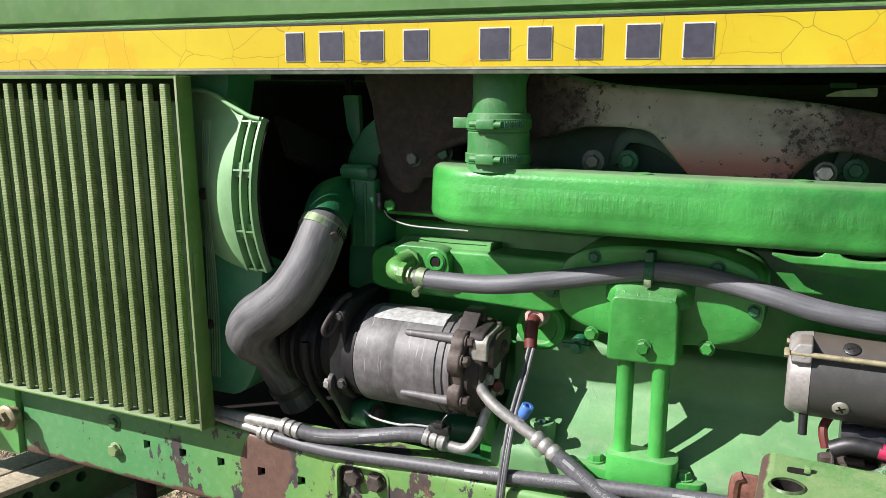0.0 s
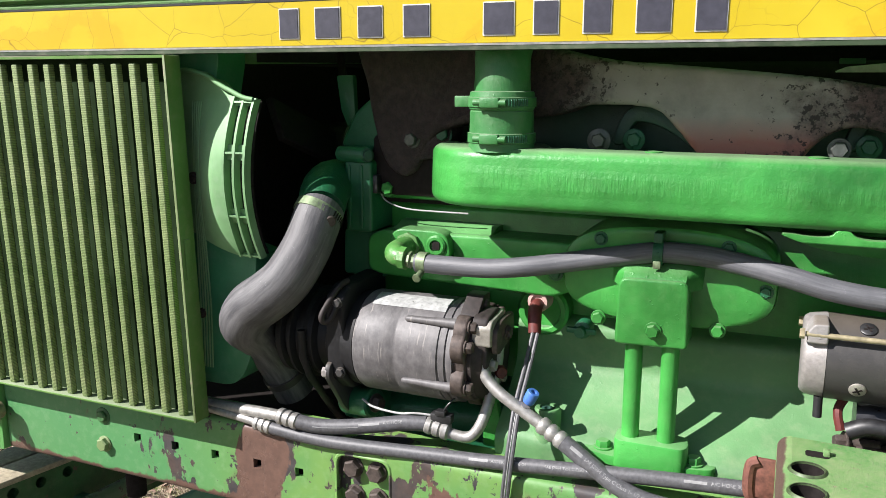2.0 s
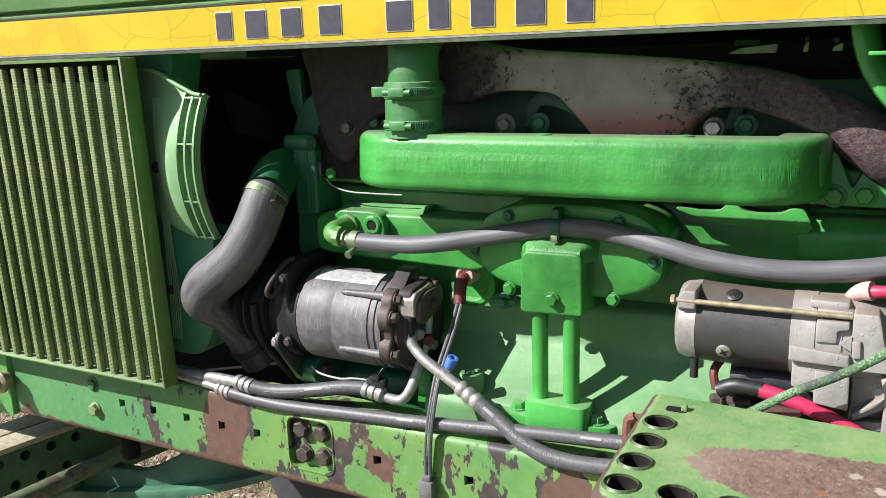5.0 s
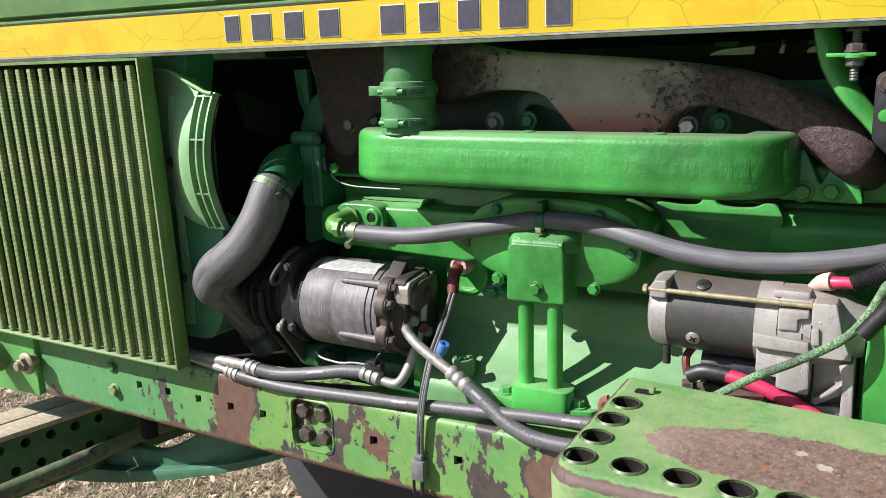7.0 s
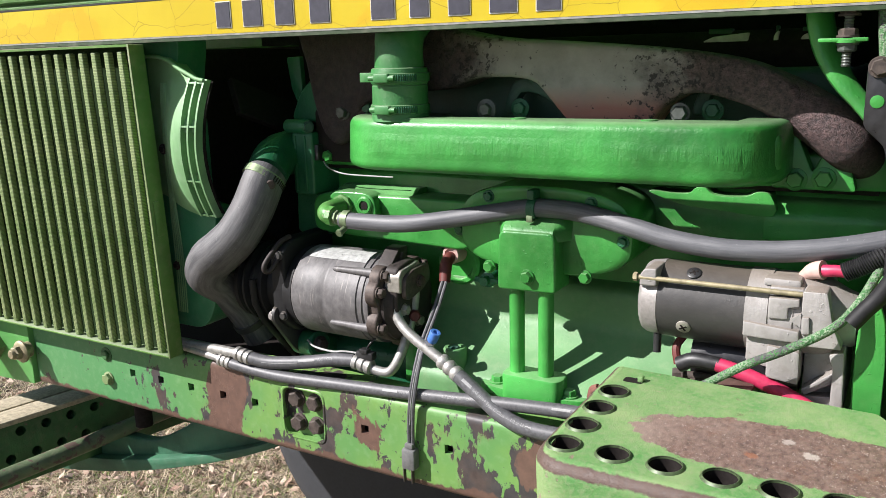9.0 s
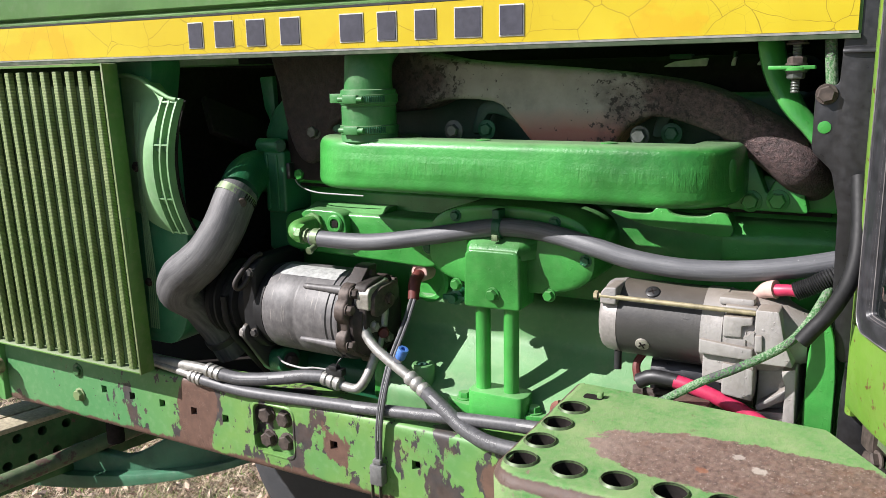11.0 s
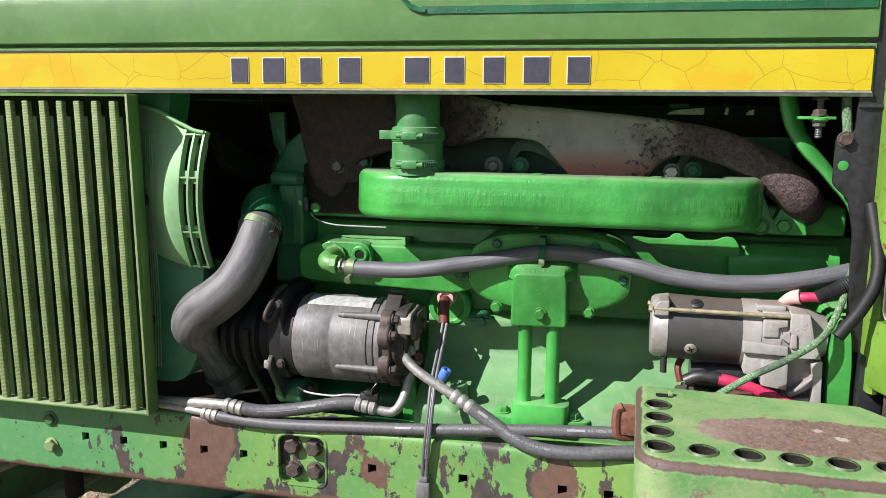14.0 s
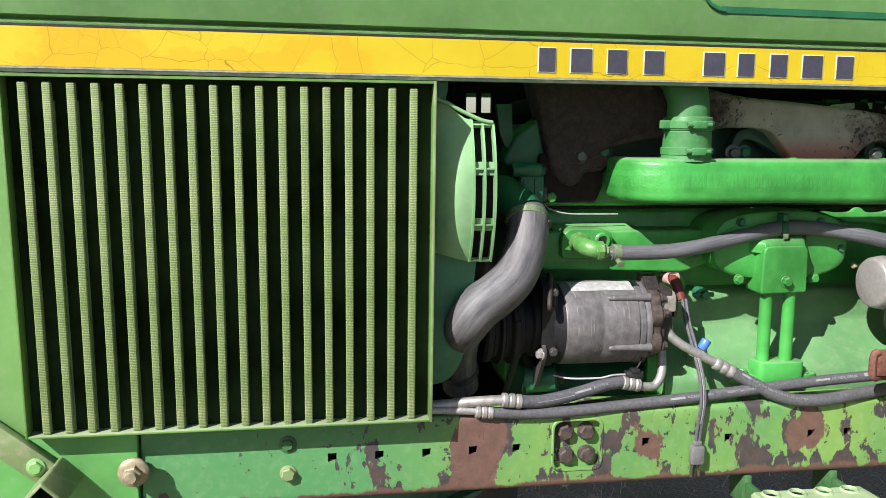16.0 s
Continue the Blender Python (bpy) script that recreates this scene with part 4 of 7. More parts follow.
part("elbow", shaped((tube, [(-0.645, 1.100, 1.322, 0.036), (-0.672, 1.086, 1.326, 0.0365), (-0.6775, 1.058, 1.326, 0.036), (-0.670, 1.028, 1.320, 0.0345), (-0.660, 1.005, 1.3095, 0.0335), (-0.6545, 0.991, 1.3015, 0.0325)], None, 22, 6)), DULL_SHADE_GREEN, therm)
# fan hub and pulley, in the dark
part("fan_pulley", shaped((lathe, (-0.668, 1.20, 1.35), (-1, 0, 0), [(0, 0.05), (0.004, 0.085), (0.010, 0.085), (0.014, 0.072), (0.020, 0.085), (0.026, 0.085), (0.03, 0.05)], 40)), BLACK, engine)
# bell housing at the rear
part("bell_housing", shaped((prism, rounded([(0.194, 0.98), (0.226, 0.98), (0.226, 1.15), (0.222, 1.195), (0.216, 1.212), (0.206, 1.212), (0.197, 1.18)], 0.01), 0.946, 1.12, 0.014, 4),
                            (box, 0.20, 0.30, 1.0, 1.46, 0.98, 1.21, 0.01)), GREEN, engine)

# ---- intake manifold ----
intake = thing("intake_manifold", (-0.2, 0.99, 1.33), "glossy green cast intake manifold with rounded ends", "intake manifold")
def log_plan(d):
    """The log from above: rounded ends that turn back towards the head, shallow between them."""
    left = [(-0.498 + d, 1.060 - d)] + [(-0.498 + d + (0.102 - d) * (1 - math.cos(a)), 0.940 + d + (0.090 - d) * (1 - math.sin(a))) for a in [math.pi / 2 * k / 10 for k in range(11)]]
    right = [(0.026 + (0.082 - d) * math.sin(a), 0.940 + d + (0.085 - d) * (1 - math.cos(a))) for a in [math.pi / 2 * k / 10 for k in range(11)]]
    return left + right + [(0.108 - d, 1.060 - d), (0.050 + d, 1.060 - d), (0.046 + d, 0.998 - d), (-0.340 - d, 0.998 - d), (-0.350 - d, 1.060 - d)]


bm = bmesh.new()
R, Z0, Z1 = 0.012, 1.3250, 1.3965
levels = [(R * (1 - math.sin(math.pi / 2 * k / 5)), Z0 + R * (1 - math.cos(math.pi / 2 * k / 5))) for k in range(6)]
levels += [(d_, Z0 + Z1 - z_) for d_, z_ in levels[::-1]]
rings = [[bm.verts.new((x, y, z_)) for x, y in log_plan(d_)] for d_, z_ in levels]
for a_, b_ in zip(rings, rings[1:]):
    for k in range(len(a_)):
        bm.faces.new((a_[k], a_[(k + 1) % len(a_)], b_[(k + 1) % len(a_)], b_[k]))
bm.faces.new(rings[0])
bm.faces.new(rings[-1][::-1])
for v in bm.verts:
    v.co.y += 0.006 * (v.co.z - 1.325) / 0.072 - 0.001
log = part("log", bm, LOG_GREEN, intake)
for x0, x1 in ((-0.47, -0.40), (-0.255, -0.185), (0.06, 0.105)):
    part("runner", shaped((box, x0, x1, 0.985, 1.085, 1.337, 1.385, 0.012, 3)), GREEN, intake)
for x in (-0.208, -0.040):
    part("pad", shaped((lathe, (x, 0.972, 1.3955), (0, 0, 1), [(0, 0.010), (0.0022, 0.010), (0.0030, 0.004)], 20)), GREEN, intake)
bolts(intake, [(0.112, 1.058, 1.3235), (0.143, 1.058, 1.3255)], GREEN, 0.0100, 0.010)
part("end_flange", shaped((prism, rounded([(0.085, 1.312), (0.178, 1.311), (0.172, 1.336), (0.152, 1.362), (0.141, 1.356), (0.130, 1.332), (0.112, 1.375), (0.09, 1.38)], 0.005), 1.058, 1.09, 0.004)), GREEN, intake)
bm = bmesh.new()
for k, (w_, h_) in enumerate(((0.006, 0.013), (0.004, 0.010), (0.007, 0.014), (0.003, 0.012), (0.006, 0.009), (0.005, 0.014), (0.006, 0.012), (0.004, 0.013))):
    x_ = -0.012 + 0.0085 * k
    back = 0.9422 + 0.085 * (1 - math.cos(math.asin(max(0.0, x_ + w_ / 2 - 0.026) / 0.082)))
    box(bm, x_, x_ + w_, back, back + 0.006, 1.3525, 1.3525 + h_ * 0.7, 0.0003, 1)
box(bm, -0.016, 0.028, 0.9418, 0.946, 1.3495, 1.3508, 0.0004, 1)
part("casting_marks", bm, LOG_GREEN, log, "raised worn casting marks")

# ---- inlet pipe with two clamps ----
inlet = thing("inlet_pipe", (-0.392, 0.98, 1.397), "green rubber inlet elbow held by two screw clamps", "inlet pipe")
part("neck", shaped((lathe, (-0.392, 0.983, 1.392), (0, 0, 1), [(0, 0.041), (0.006, 0.040), (0.03, 0.0385), (0.047, 0.0385), (0.048, 0.0375), (0.052, 0.0375)], 36)), INLET_GREEN, inlet)
part("coupling", shaped((lathe, (-0.392, 0.983, 1.440), (0, 0, 1), [(0, 0.037), (0.002, 0.0392), (0.006, 0.0395), (0.011, 0.0405), (0.017, 0.0395), (0.022, 0.0385), (0.023, 0.036)], 36)), INLET_GREEN, inlet)
part("elbow", shaped((tube, [(-0.392, 0.983, 1.458, 0.0345), (-0.392, 0.984, 1.485, 0.033), (-0.395, 0.995, 1.510, 0.034), (-0.396, 1.03, 1.535, 0.034), (-0.398, 1.10, 1.55, 0.034)], None, 28, 6)), INLET_GREEN, inlet)
for z in (1.408, 1.450):
    c = part("clamp", shaped((lathe, (-0.392, 0.983, z - 0.006), (0, 0, 1), [(0, 0.0395), (0.0005, 0.0412), (0.0115, 0.0412), (0.012, 0.0395)], 36)), INLET_GREEN, inlet)
    part("clamp_screw", shaped((box, -0.404, -0.380, 0.935, 0.943, z - 0.006, z + 0.006, 0.002), (tube, [(-0.412, 0.939, z), (-0.372, 0.939, z)], 0.0038, 10, 2)), INLET_GREEN, c)
    for k in range(12):
        a = -math.pi / 2 + 0.30 + 0.075 * k
        part("clamp_notch", shaped((box, -0.0008, 0.0008, -0.0008, 0.0008, -0.0042, 0.0042, 0, 1, Matrix.Translation((-0.392 + 0.0413 * math.cos(a), 0.983 + 0.0413 * math.sin(a), z)))), DULL_SHADE_GREEN, c)
part("clamp_tail", shaped((box, -0.447, -0.425, 0.966, 0.968, 1.444, 1.457, 0.0008)), INLET_GREEN, inlet)

# ---- exhaust manifold ----
def exhaust_material():
    m, nt, b = nodes_of("heat-scaled cast iron")
    v = coords(nt)
    fine = noise_tex(nt, v, 170.0, 8, 0.7)
    mid = noise_tex(nt, v, 22.0, 6, 0.65)
    grit = noise_tex(nt, v, 330.0, 4, 0.7)
    sep = nt.nodes.new("ShaderNodeSeparateXYZ")
    nt.links.new(v, sep.inputs[0])
    x, z = sep.outputs["X"], sep.outputs["Z"]
    rust = mix(nt, ramp(nt, fine, 0.35, 0.7), (0.028, 0.019, 0.020), (0.150, 0.096, 0.092))
    grey = mix(nt, ramp(nt, mid, 0.3, 0.7), (0.205, 0.195, 0.178), (0.325, 0.302, 0.272))
    # the pale burnt stretch in the middle, reddened below
    centre = maths(nt, "SUBTRACT", 1.0, maths(nt, "MULTIPLY", maths(nt, "ABSOLUTE", maths(nt, "ADD", x, 0.165)), 6.0))
    heat = maths(nt, "ADD", centre, maths(nt, "MULTIPLY", maths(nt, "SUBTRACT", mid, 0.5), 1.3))
    burnt = ramp(nt, heat, 0.0, 0.42)
    low = maths(nt, "MULTIPLY_ADD", z, -26.0, 26.0 * 1.440)
    red = ramp(nt, maths(nt, "ADD", low, maths(nt, "MULTIPLY", maths(nt, "SUBTRACT", mid, 0.5), 0.7)), 0.1, 0.9)
    grey = mix(nt, maths(nt, "MULTIPLY", red, 0.9), grey, (0.27, 0.095, 0.075))
    col = mix(nt, burnt, rust, grey)
    # dark scale pits, thickest where the pale stretch ends
    rim = maths(nt, "SUBTRACT", 1.0, maths(nt, "MULTIPLY", maths(nt, "ABSOLUTE", maths(nt, "SUBTRACT", heat, 0.12)), 2.2))
    spots = ramp(nt, maths(nt, "ADD", noise_tex(nt, v, 95.0, 4, 0.7), maths(nt, "MULTIPLY", rim, 0.10)), 0.612, 0.645)
    col = mix(nt, maths(nt, "MULTIPLY", spots, 0.85), col, (0.012, 0.009, 0.009))
    # the hood's shade on the left end, painted as darker flecked rust
    shaded = ramp(nt, maths(nt, "MULTIPLY_ADD", x, -3.0, maths(nt, "MULTIPLY_ADD", mid, 0.5, -0.88)), 0.10, 0.60)
    flecks = ramp(nt, noise_tex(nt, v, 75.0, 6, 0.72), 0.42, 0.66)
    col = mix(nt, maths(nt, "MULTIPLY", shaded, 0.72), col, mix(nt, flecks, (0.007, 0.005, 0.006), (0.046, 0.030, 0.031)))
    nt.links.new(col, b.inputs["Base Color"])
    nt.links.new(maths(nt, "MULTIPLY_ADD", fine, 0.5, 0.45), b.inputs["Roughness"])
    rough = maths(nt, "SUBTRACT", 1.15, burnt)
    bumped(nt, b, maths(nt, "MULTIPLY", maths(nt, "ADD", fine, maths(nt, "MULTIPLY", grit, 0.6)), rough), 1.0, 0.0026)
    return m


EXHAUST = exhaust_material()
exhaust = thing("exhaust_manifold", (-0.2, 1.06, 1.36), "rusty brown cast exhaust manifold, burnt pale in the middle", "exhaust manifold")
OUT = [(-0.622, 1.540), (-0.618, 1.47), (-0.608, 1.415), (-0.592, 1.366), (-0.568, 1.345), (-0.545, 1.352), (-0.527, 1.385), (-0.512, 1.402), (-0.485, 1.414), (-0.43, 1.426), (-0.36, 1.430), (-0.33, 1.436), (-0.300, 1.446),
       (-0.225, 1.444), (-0.196, 1.422), (-0.172, 1.395), (-0.145, 1.370), (-0.105, 1.362), (-0.068, 1.372), (-0.048, 1.400), (-0.026, 1.419), (0.002, 1.425), (0.046, 1.414), (0.080, 1.400), (0.100, 1.392), (0.116, 1.396),
       (0.116, 1.424), (0.090, 1.447), (0.042, 1.465), (-0.035, 1.478), (-0.113, 1.486), (-0.193, 1.493), (-0.274, 1.500), (-0.35, 1.516), (-0.45, 1.545)]
bm = shaped((prism, curve2d(OUT, 3), 1.032, 1.095, 0.024, 6))
for v in bm.verts:
    v.co.y += 0.026 * min(1, max(0, (-0.475 - v.co.x) / 0.05))
part("casting", bm, EXHAUST, exhaust)
part("outlet", shaped((tube, [(0.050, 1.070, 1.441, 0.020), (0.085, 1.064, 1.423, 0.0265), (0.118, 1.059, 1.404, 0.0295), (0.147, 1.057, 1.384, 0.0305), (0.165, 1.063, 1.366, 0.0295), (0.176, 1.084, 1.352, 0.0275), (0.180, 1.115, 1.343, 0.026)], None, 28, 6)), EXHAUST, exhaust)
part("head_flange", shaped((prism, rounded([(-0.614, 1.316), (-0.512, 1.316), (-0.500, 1.345), (-0.500, 1.40), (-0.614, 1.40)], 0.008), 1.070, 1.09, 0.003, 2)), SHADE_BROWN, exhaust, "brown flange against the head, darkened for shade")
part("port_flange", shaped((prism, rounded([(-0.56, 1.365), (-0.500, 1.372), (-0.487, 1.42), (-0.535, 1.428)], 0.012), 1.060, 1.10, 0.006)), EXHAUST, exhaust)
bolts(exhaust, [(-0.547, 1.058, 1.396), (-0.019, 1.030, 1.402)], STEEL, 0.0095, 0.010, 1.3, label="bare steel hex bolt head")
bolts(exhaust, [(-0.284, 1.034, 1.404)], STEEL, 0.009, 0.009, 1.6)
bolts(engine, [(-0.247, 1.064, 1.404), (0.012, 1.064, 1.403), (-0.503, 1.064, 1.404)], DULL_SHADE_GREEN, 0.009, 0.008, 1.5)
bolts(engine, [(-0.592, 1.074, 1.325)], GREEN, 0.0095, 0.009)
for x0, x1 in ((-0.262, -0.165), (-0.002, 0.10)):
    part("port_arch", shaped((prism, curve2d([(x0 - 0.012, 1.40), (x0, 1.435), (x0 + 0.02, 1.446), (x1 - 0.045, 1.440), (x1, 1.402), (x1 - 0.01, 1.395), (x0 + 0.05, 1.418), (x0 + 0.015, 1.425), (x0 + 0.004, 1.40)], 3), 1.066, 1.085, 0.004)), DEEP_SHADE_GREEN, engine)
# loose wire along the gasket line
wire = tagged(part("heater_wire", shaped((tube, [(-0.606, 1.078, 1.365), (-0.606, 1.075, 1.330), (-0.602, 1.073, 1.313), (-0.588, 1.072, 1.303), (-0.56, 1.071, 1.297), (-0.52, 1.071, 1.296), (-0.470, 1.074, 1.2955)], 0.0012, 8, 6)), WHITE_LABEL), "thin pale wire lying along the head", "wire")
part("wire_clip", shaped((box, -0.616, -0.602, 1.058, 1.085, 1.318, 1.344, 0.002)), BLACK, wire)

# ---- heater hose ----
heater = thing("heater_hose", (-0.15, 0.99, 1.25), "grey rubber heater hose clamped along the engine", "hose")
part("hose", shaped((tube, [(-0.510, 0.992, 1.240), (-0.47, 0.990, 1.240), (-0.41, 0.988, 1.242), (-0.36, 0.988, 1.2485), (-0.31, 0.996, 1.257), (-0.25, 1.002, 1.2685), (-0.200, 1.004, 1.277), (-0.15, 1.003, 1.277), (-0.11, 0.997, 1.2725),
                            (-0.06, 0.985, 1.2650), (-0.01, 0.980, 1.2550), (0.05, 0.977, 1.2500), (0.11, 0.980, 1.2520), (0.17, 0.985, 1.2605), (0.23, 0.995, 1.274), (0.30, 1.02, 1.29)], 0.0125, 18, 6)), RUBBER, heater)
part("elbow", shaped((tube, [(-0.548, 1.05, 1.250, 0.0150), (-0.549, 1.022, 1.249, 0.0150), (-0.547, 1.003, 1.2475, 0.0150), (-0.538, 0.994, 1.2455, 0.0138), (-0.528, 0.992, 1.243, 0.0128)], None, 20, 5), (lathe, (-0.548, 1.048, 1.250), (0, -1, 0), [(0, 0.019), (0.008, 0.019), (0.009, 0.016)], 8),
                     (lathe, (-0.534, 0.992, 1.2445), (1, 0, -0.05), [(0, 0.0155), (0.009, 0.0155), (0.010, 0.013)], 8)), ELBOW, heater, "chipped green pipe elbow")
part("nipple", shaped((lathe, (-0.526, 0.992, 1.2432), (1, 0, -0.1), [(0, 0.010), (0.008, 0.012), (0.010, 0.009), (0.022, 0.009)], 8)), OVERSPRAY, heater, "hex nipple sprayed green")
hc = part("clamp", shaped((lathe, (-0.507, 0.992, 1.241), (1, 0, 0), [(0, 0.013), (0.0004, 0.0138), (0.0125, 0.0138), (0.013, 0.013)], 24)), OVERSPRAY, heater)
part("clamp_screw", shaped((lathe, (-0.5005, 0.975, 1.226), (0, -1, -0.3), [(-0.01, 0.0045), (0.004, 0.0045), (0.004, 0.006), (0.007, 0.0055)], 12)), OVERSPRAY, hc)
part("clip_tongue", shaped((box, -0.2055, -0.1965, 0.9885, 0.9915, 1.2600, 1.2690, 0.0008)), OVERSPRAY, heater)
part("retaining_clip", shaped((lathe, (-0.207, 1.004, 1.2765), (1, 0, 0), [(0, 0.013), (0.0003, 0.0145), (0.0117, 0.0145), (0.012, 0.013)], 20), (box, -0.206, -0.196, 0.992, 1.02, 1.290, 1.302, 0.001)), DULL_SHADE_GREEN, heater)
pad = part("hose_pad", shaped((prism, rounded([(-0.578, 1.222), (-0.492, 1.222), (-0.484, 1.240), (-0.490, 1.266), (-0.505, 1.273), (-0.565, 1.273), (-0.578, 1.262)], 0.010), 1.046, 1.075, 0.003, 3)), GREEN, engine, "raised oval pad")
part("socket_plug", shaped((lathe, (-0.506, 1.046, 1.253), (0, -1, 0), [(0, 0.0145), (0.002, 0.0145), (0.004, 0.012), (0.004, 0.0085), (0.001, 0.0085)], 24)), GREEN, pad)
part("plug_socket", shaped((box, -0.5115, -0.5005, 1.0435, 1.0458, 1.2475, 1.2585)), DARK, pad)
bolts(engine, [(-0.336, 1.046, 1.230)], DULL_SHADE_GREEN, 0.0066, 0.007, 1.5)
part("bolt_boss", shaped((lathe, (-0.336, 1.075, 1.230), (0, -1, 0), [(0, 0.015), (0.027, 0.013), (0.029, 0.011)], 20)), GREEN, engine)

# ---- radiator hose ----
HOSE = hose_rubber("bleached radiator hose rubber", (0.048, 0.048, 0.052), (0.140, 0.136, 0.138), 0.58, 0.4)
rad_hose = thing("radiator_hose", (-0.70, 0.98, 1.03), "thick bent grey radiator hose with a screw clamp", "hose")
part("hose", shaped((tube, [(-0.6545, 0.9915, 1.3025, 0.0328), (-0.6545, 0.982, 1.292, 0.0335), (-0.663, 0.964, 1.252, 0.0335), (-0.683, 0.948, 1.212, 0.0345), (-0.711, 0.941, 1.186, 0.0355), (-0.739, 0.940, 1.166, 0.036), (-0.757, 0.946, 1.140, 0.0345),
                            (-0.761, 0.981, 1.111, 0.0320), (-0.759, 1.016, 1.070, 0.0312), (-0.753, 1.039, 1.031, 0.0310), (-0.748, 1.052, 1.003, 0.0310)], None, 32, 7)), HOSE, rad_hose)
part("lower_clamp", shaped((lathe, (-0.7550, 1.032, 1.042), (0.15, 0.50, -0.86), [(0, 0.0320), (0.0004, 0.0335), (0.0115, 0.0335), (0.012, 0.0320)], 32)), CASE_BLACK, rad_hose, "black lower clamp")
CC = Vector((-0.6545, 0.990, 1.301))
d = Vector((-0.004, -0.019, -0.021)).normalized()
rc = part("clamp", shaped((lathe, CC, d, [(0, 0.0335), (0.0004, 0.0348), (0.0125, 0.0348), (0.013, 0.0335)], 40)), OVERSPRAY, rad_hose, "plated worm-drive clamp")
part("clamp_screw", shaped((lathe, (-0.631, 0.974, 1.292), (0.6, -0.75, -0.1), [(-0.012, 0.0055), (0.006, 0.0055), (0.006, 0.0078), (0.010, 0.0078), (0.0115, 0.006)], 12)), RUST_BOLT, rc)
q = Vector((0, 0, 1)).rotation_difference(d)
for k in range(22):
    a = math.tau * k / 46 - 2.9
    c = CC + q @ Vector((0.0348 * math.cos(a), 0.0348 * math.sin(a), 0.0065))
    part("clamp_notch", shaped((box, -0.0008, 0.0008, -0.0009, 0.0009, -0.0045, 0.0045, 0, 1, Matrix.Translation(c) @ q.to_matrix().to_4x4() @ Matrix.Rotation(a, 4, "Z"))), DARK, rc)

# ---- compressor ----
def compressor_material():
    m, nt, b = nodes_of("scuffed grey compressor shell")
    v = coords(nt)
    f = noise_tex(nt, coords(nt, (1.3, 1, 1)), 70.0, 7, 0.62)
    g = noise_tex(nt, v, 12.0, 5)
    col = mix(nt, ramp(nt, f, 0.35, 0.75), (0.072, 0.069, 0.071), (0.142, 0.135, 0.135))
    col = mix(nt, maths(nt, "MULTIPLY", ramp(nt, g, 0.50, 0.72), 0.35), col, (0.060, 0.050, 0.046))
    scratch = noise_tex(nt, coords(nt, (9, 1.4, 0.7)), 30.0, 5)
    col = mix(nt, maths(nt, "MULTIPLY", ramp(nt, scratch, 0.62, 0.70), 0.42), col, (0.34, 0.31, 0.28))
    nt.links.new(col, b.inputs["Base Color"])
    b.inputs["Roughness"].default_value = 0.54
    bumped(nt, b, f, 0.4, 0.0012)
    return m


SHELL = compressor_material()
CAP_IRON = plain("near-black brown cast iron", (0.030, 0.023, 0.021), 0.65, 0.2, 0.5, 130, 0.4)
comp = thing("air_conditioning_compressor", (-0.53, 1.034, 1.05), "dusty grey cylindrical compressor, its shaded front and bracket painted black", "compressor")
CY, CZ = 1.026, 1.1165
part("shell", shaped((lathe, (-0.592, CY, CZ), (1, 0, 0), [(0, 0.060), (0.0, 0.0685), (0.004, 0.0705), (0.060, 0.0707), (0.061, 0.0703), (0.066, 0.0703), (0.067, 0.0707), (0.124, 0.0707), (0.125, 0.0690), (0.127, 0.0690), (0.128, 0.0706), (0.135, 0.0706), (0.136, 0.0688), (0.138, 0.0688), (0.139, 0.0695), (0.146, 0.0695)], 72)), SHELL, comp)
# black from here forward stands for the shadow over the compressor's front
part("front_housing", shaped((lathe, (-0.612, CY, CZ), (1, 0, 0), [(0, 0.050), (0.0, 0.0665), (0.012, 0.0675), (0.020, 0.0695), (0.0215, 0.06)], 64)), RUBBER_AND_SHADE, comp, "front housing with its shade painted black")
face = part("front_plate", shaped((prism, rounded([(0.962, 1.074), (0.962, 1.188), (0.985, 1.202), (1.09, 1.202), (1.09, 1.05), (0.99, 1.05)], 0.008, 4), -0.606, -0.632, 0.004, 3, "x")), RUBBER_AND_SHADE, comp, "cast front plate with its shade painted black")
bolts(face, [(-0.614, 0.962, 1.181), (-0.612, 0.962, 1.083)], CASE_BLACK, 0.0062, 0.006, 1.2)
clutch = part("clutch", shaped((lathe, (-0.722, CY, CZ), (1, 0, 0), [(0, 0.02), (0.0, 0.058), (0.004, 0.063), (0.012, 0.063), (0.016, 0.056), (0.022, 0.056), (0.026, 0.067), (0.030, 0.067), (0.034, 0.058), (0.042, 0.058), (0.046, 0.067), (0.050, 0.067), (0.054, 0.062), (0.062, 0.062), (0.066, 0.052), (0.078, 0.050), (0.082, 0.056), (0.090, 0.056)], 56)), RUBBER_AND_SHADE, comp, "black clutch pulley")
EARS = [math.radians(d_) for d_ in (-24, 22, 44, 84, 142, 205, 262)]


def lobed(grow):
    """The end flange's scalloped outline: a disc with an ear at each bolt."""
    out = []
    for k in range(120):
        t = math.tau * k / 120
        near = max(math.cos(t - e) for e in EARS)
        reach = 0.0655 + grow + 0.0130 * max(0, (near - 0.955) / 0.045) ** 0.7
        out.append((CY - math.cos(t) * reach, CZ + math.sin(t) * reach))
    return out


head = part("end_flange", shaped((prism, lobed(0.0), -0.4285, -0.4465, 0.004, 3, "x")), HEAD_IRON, comp, "scalloped brown oxidised end flange")
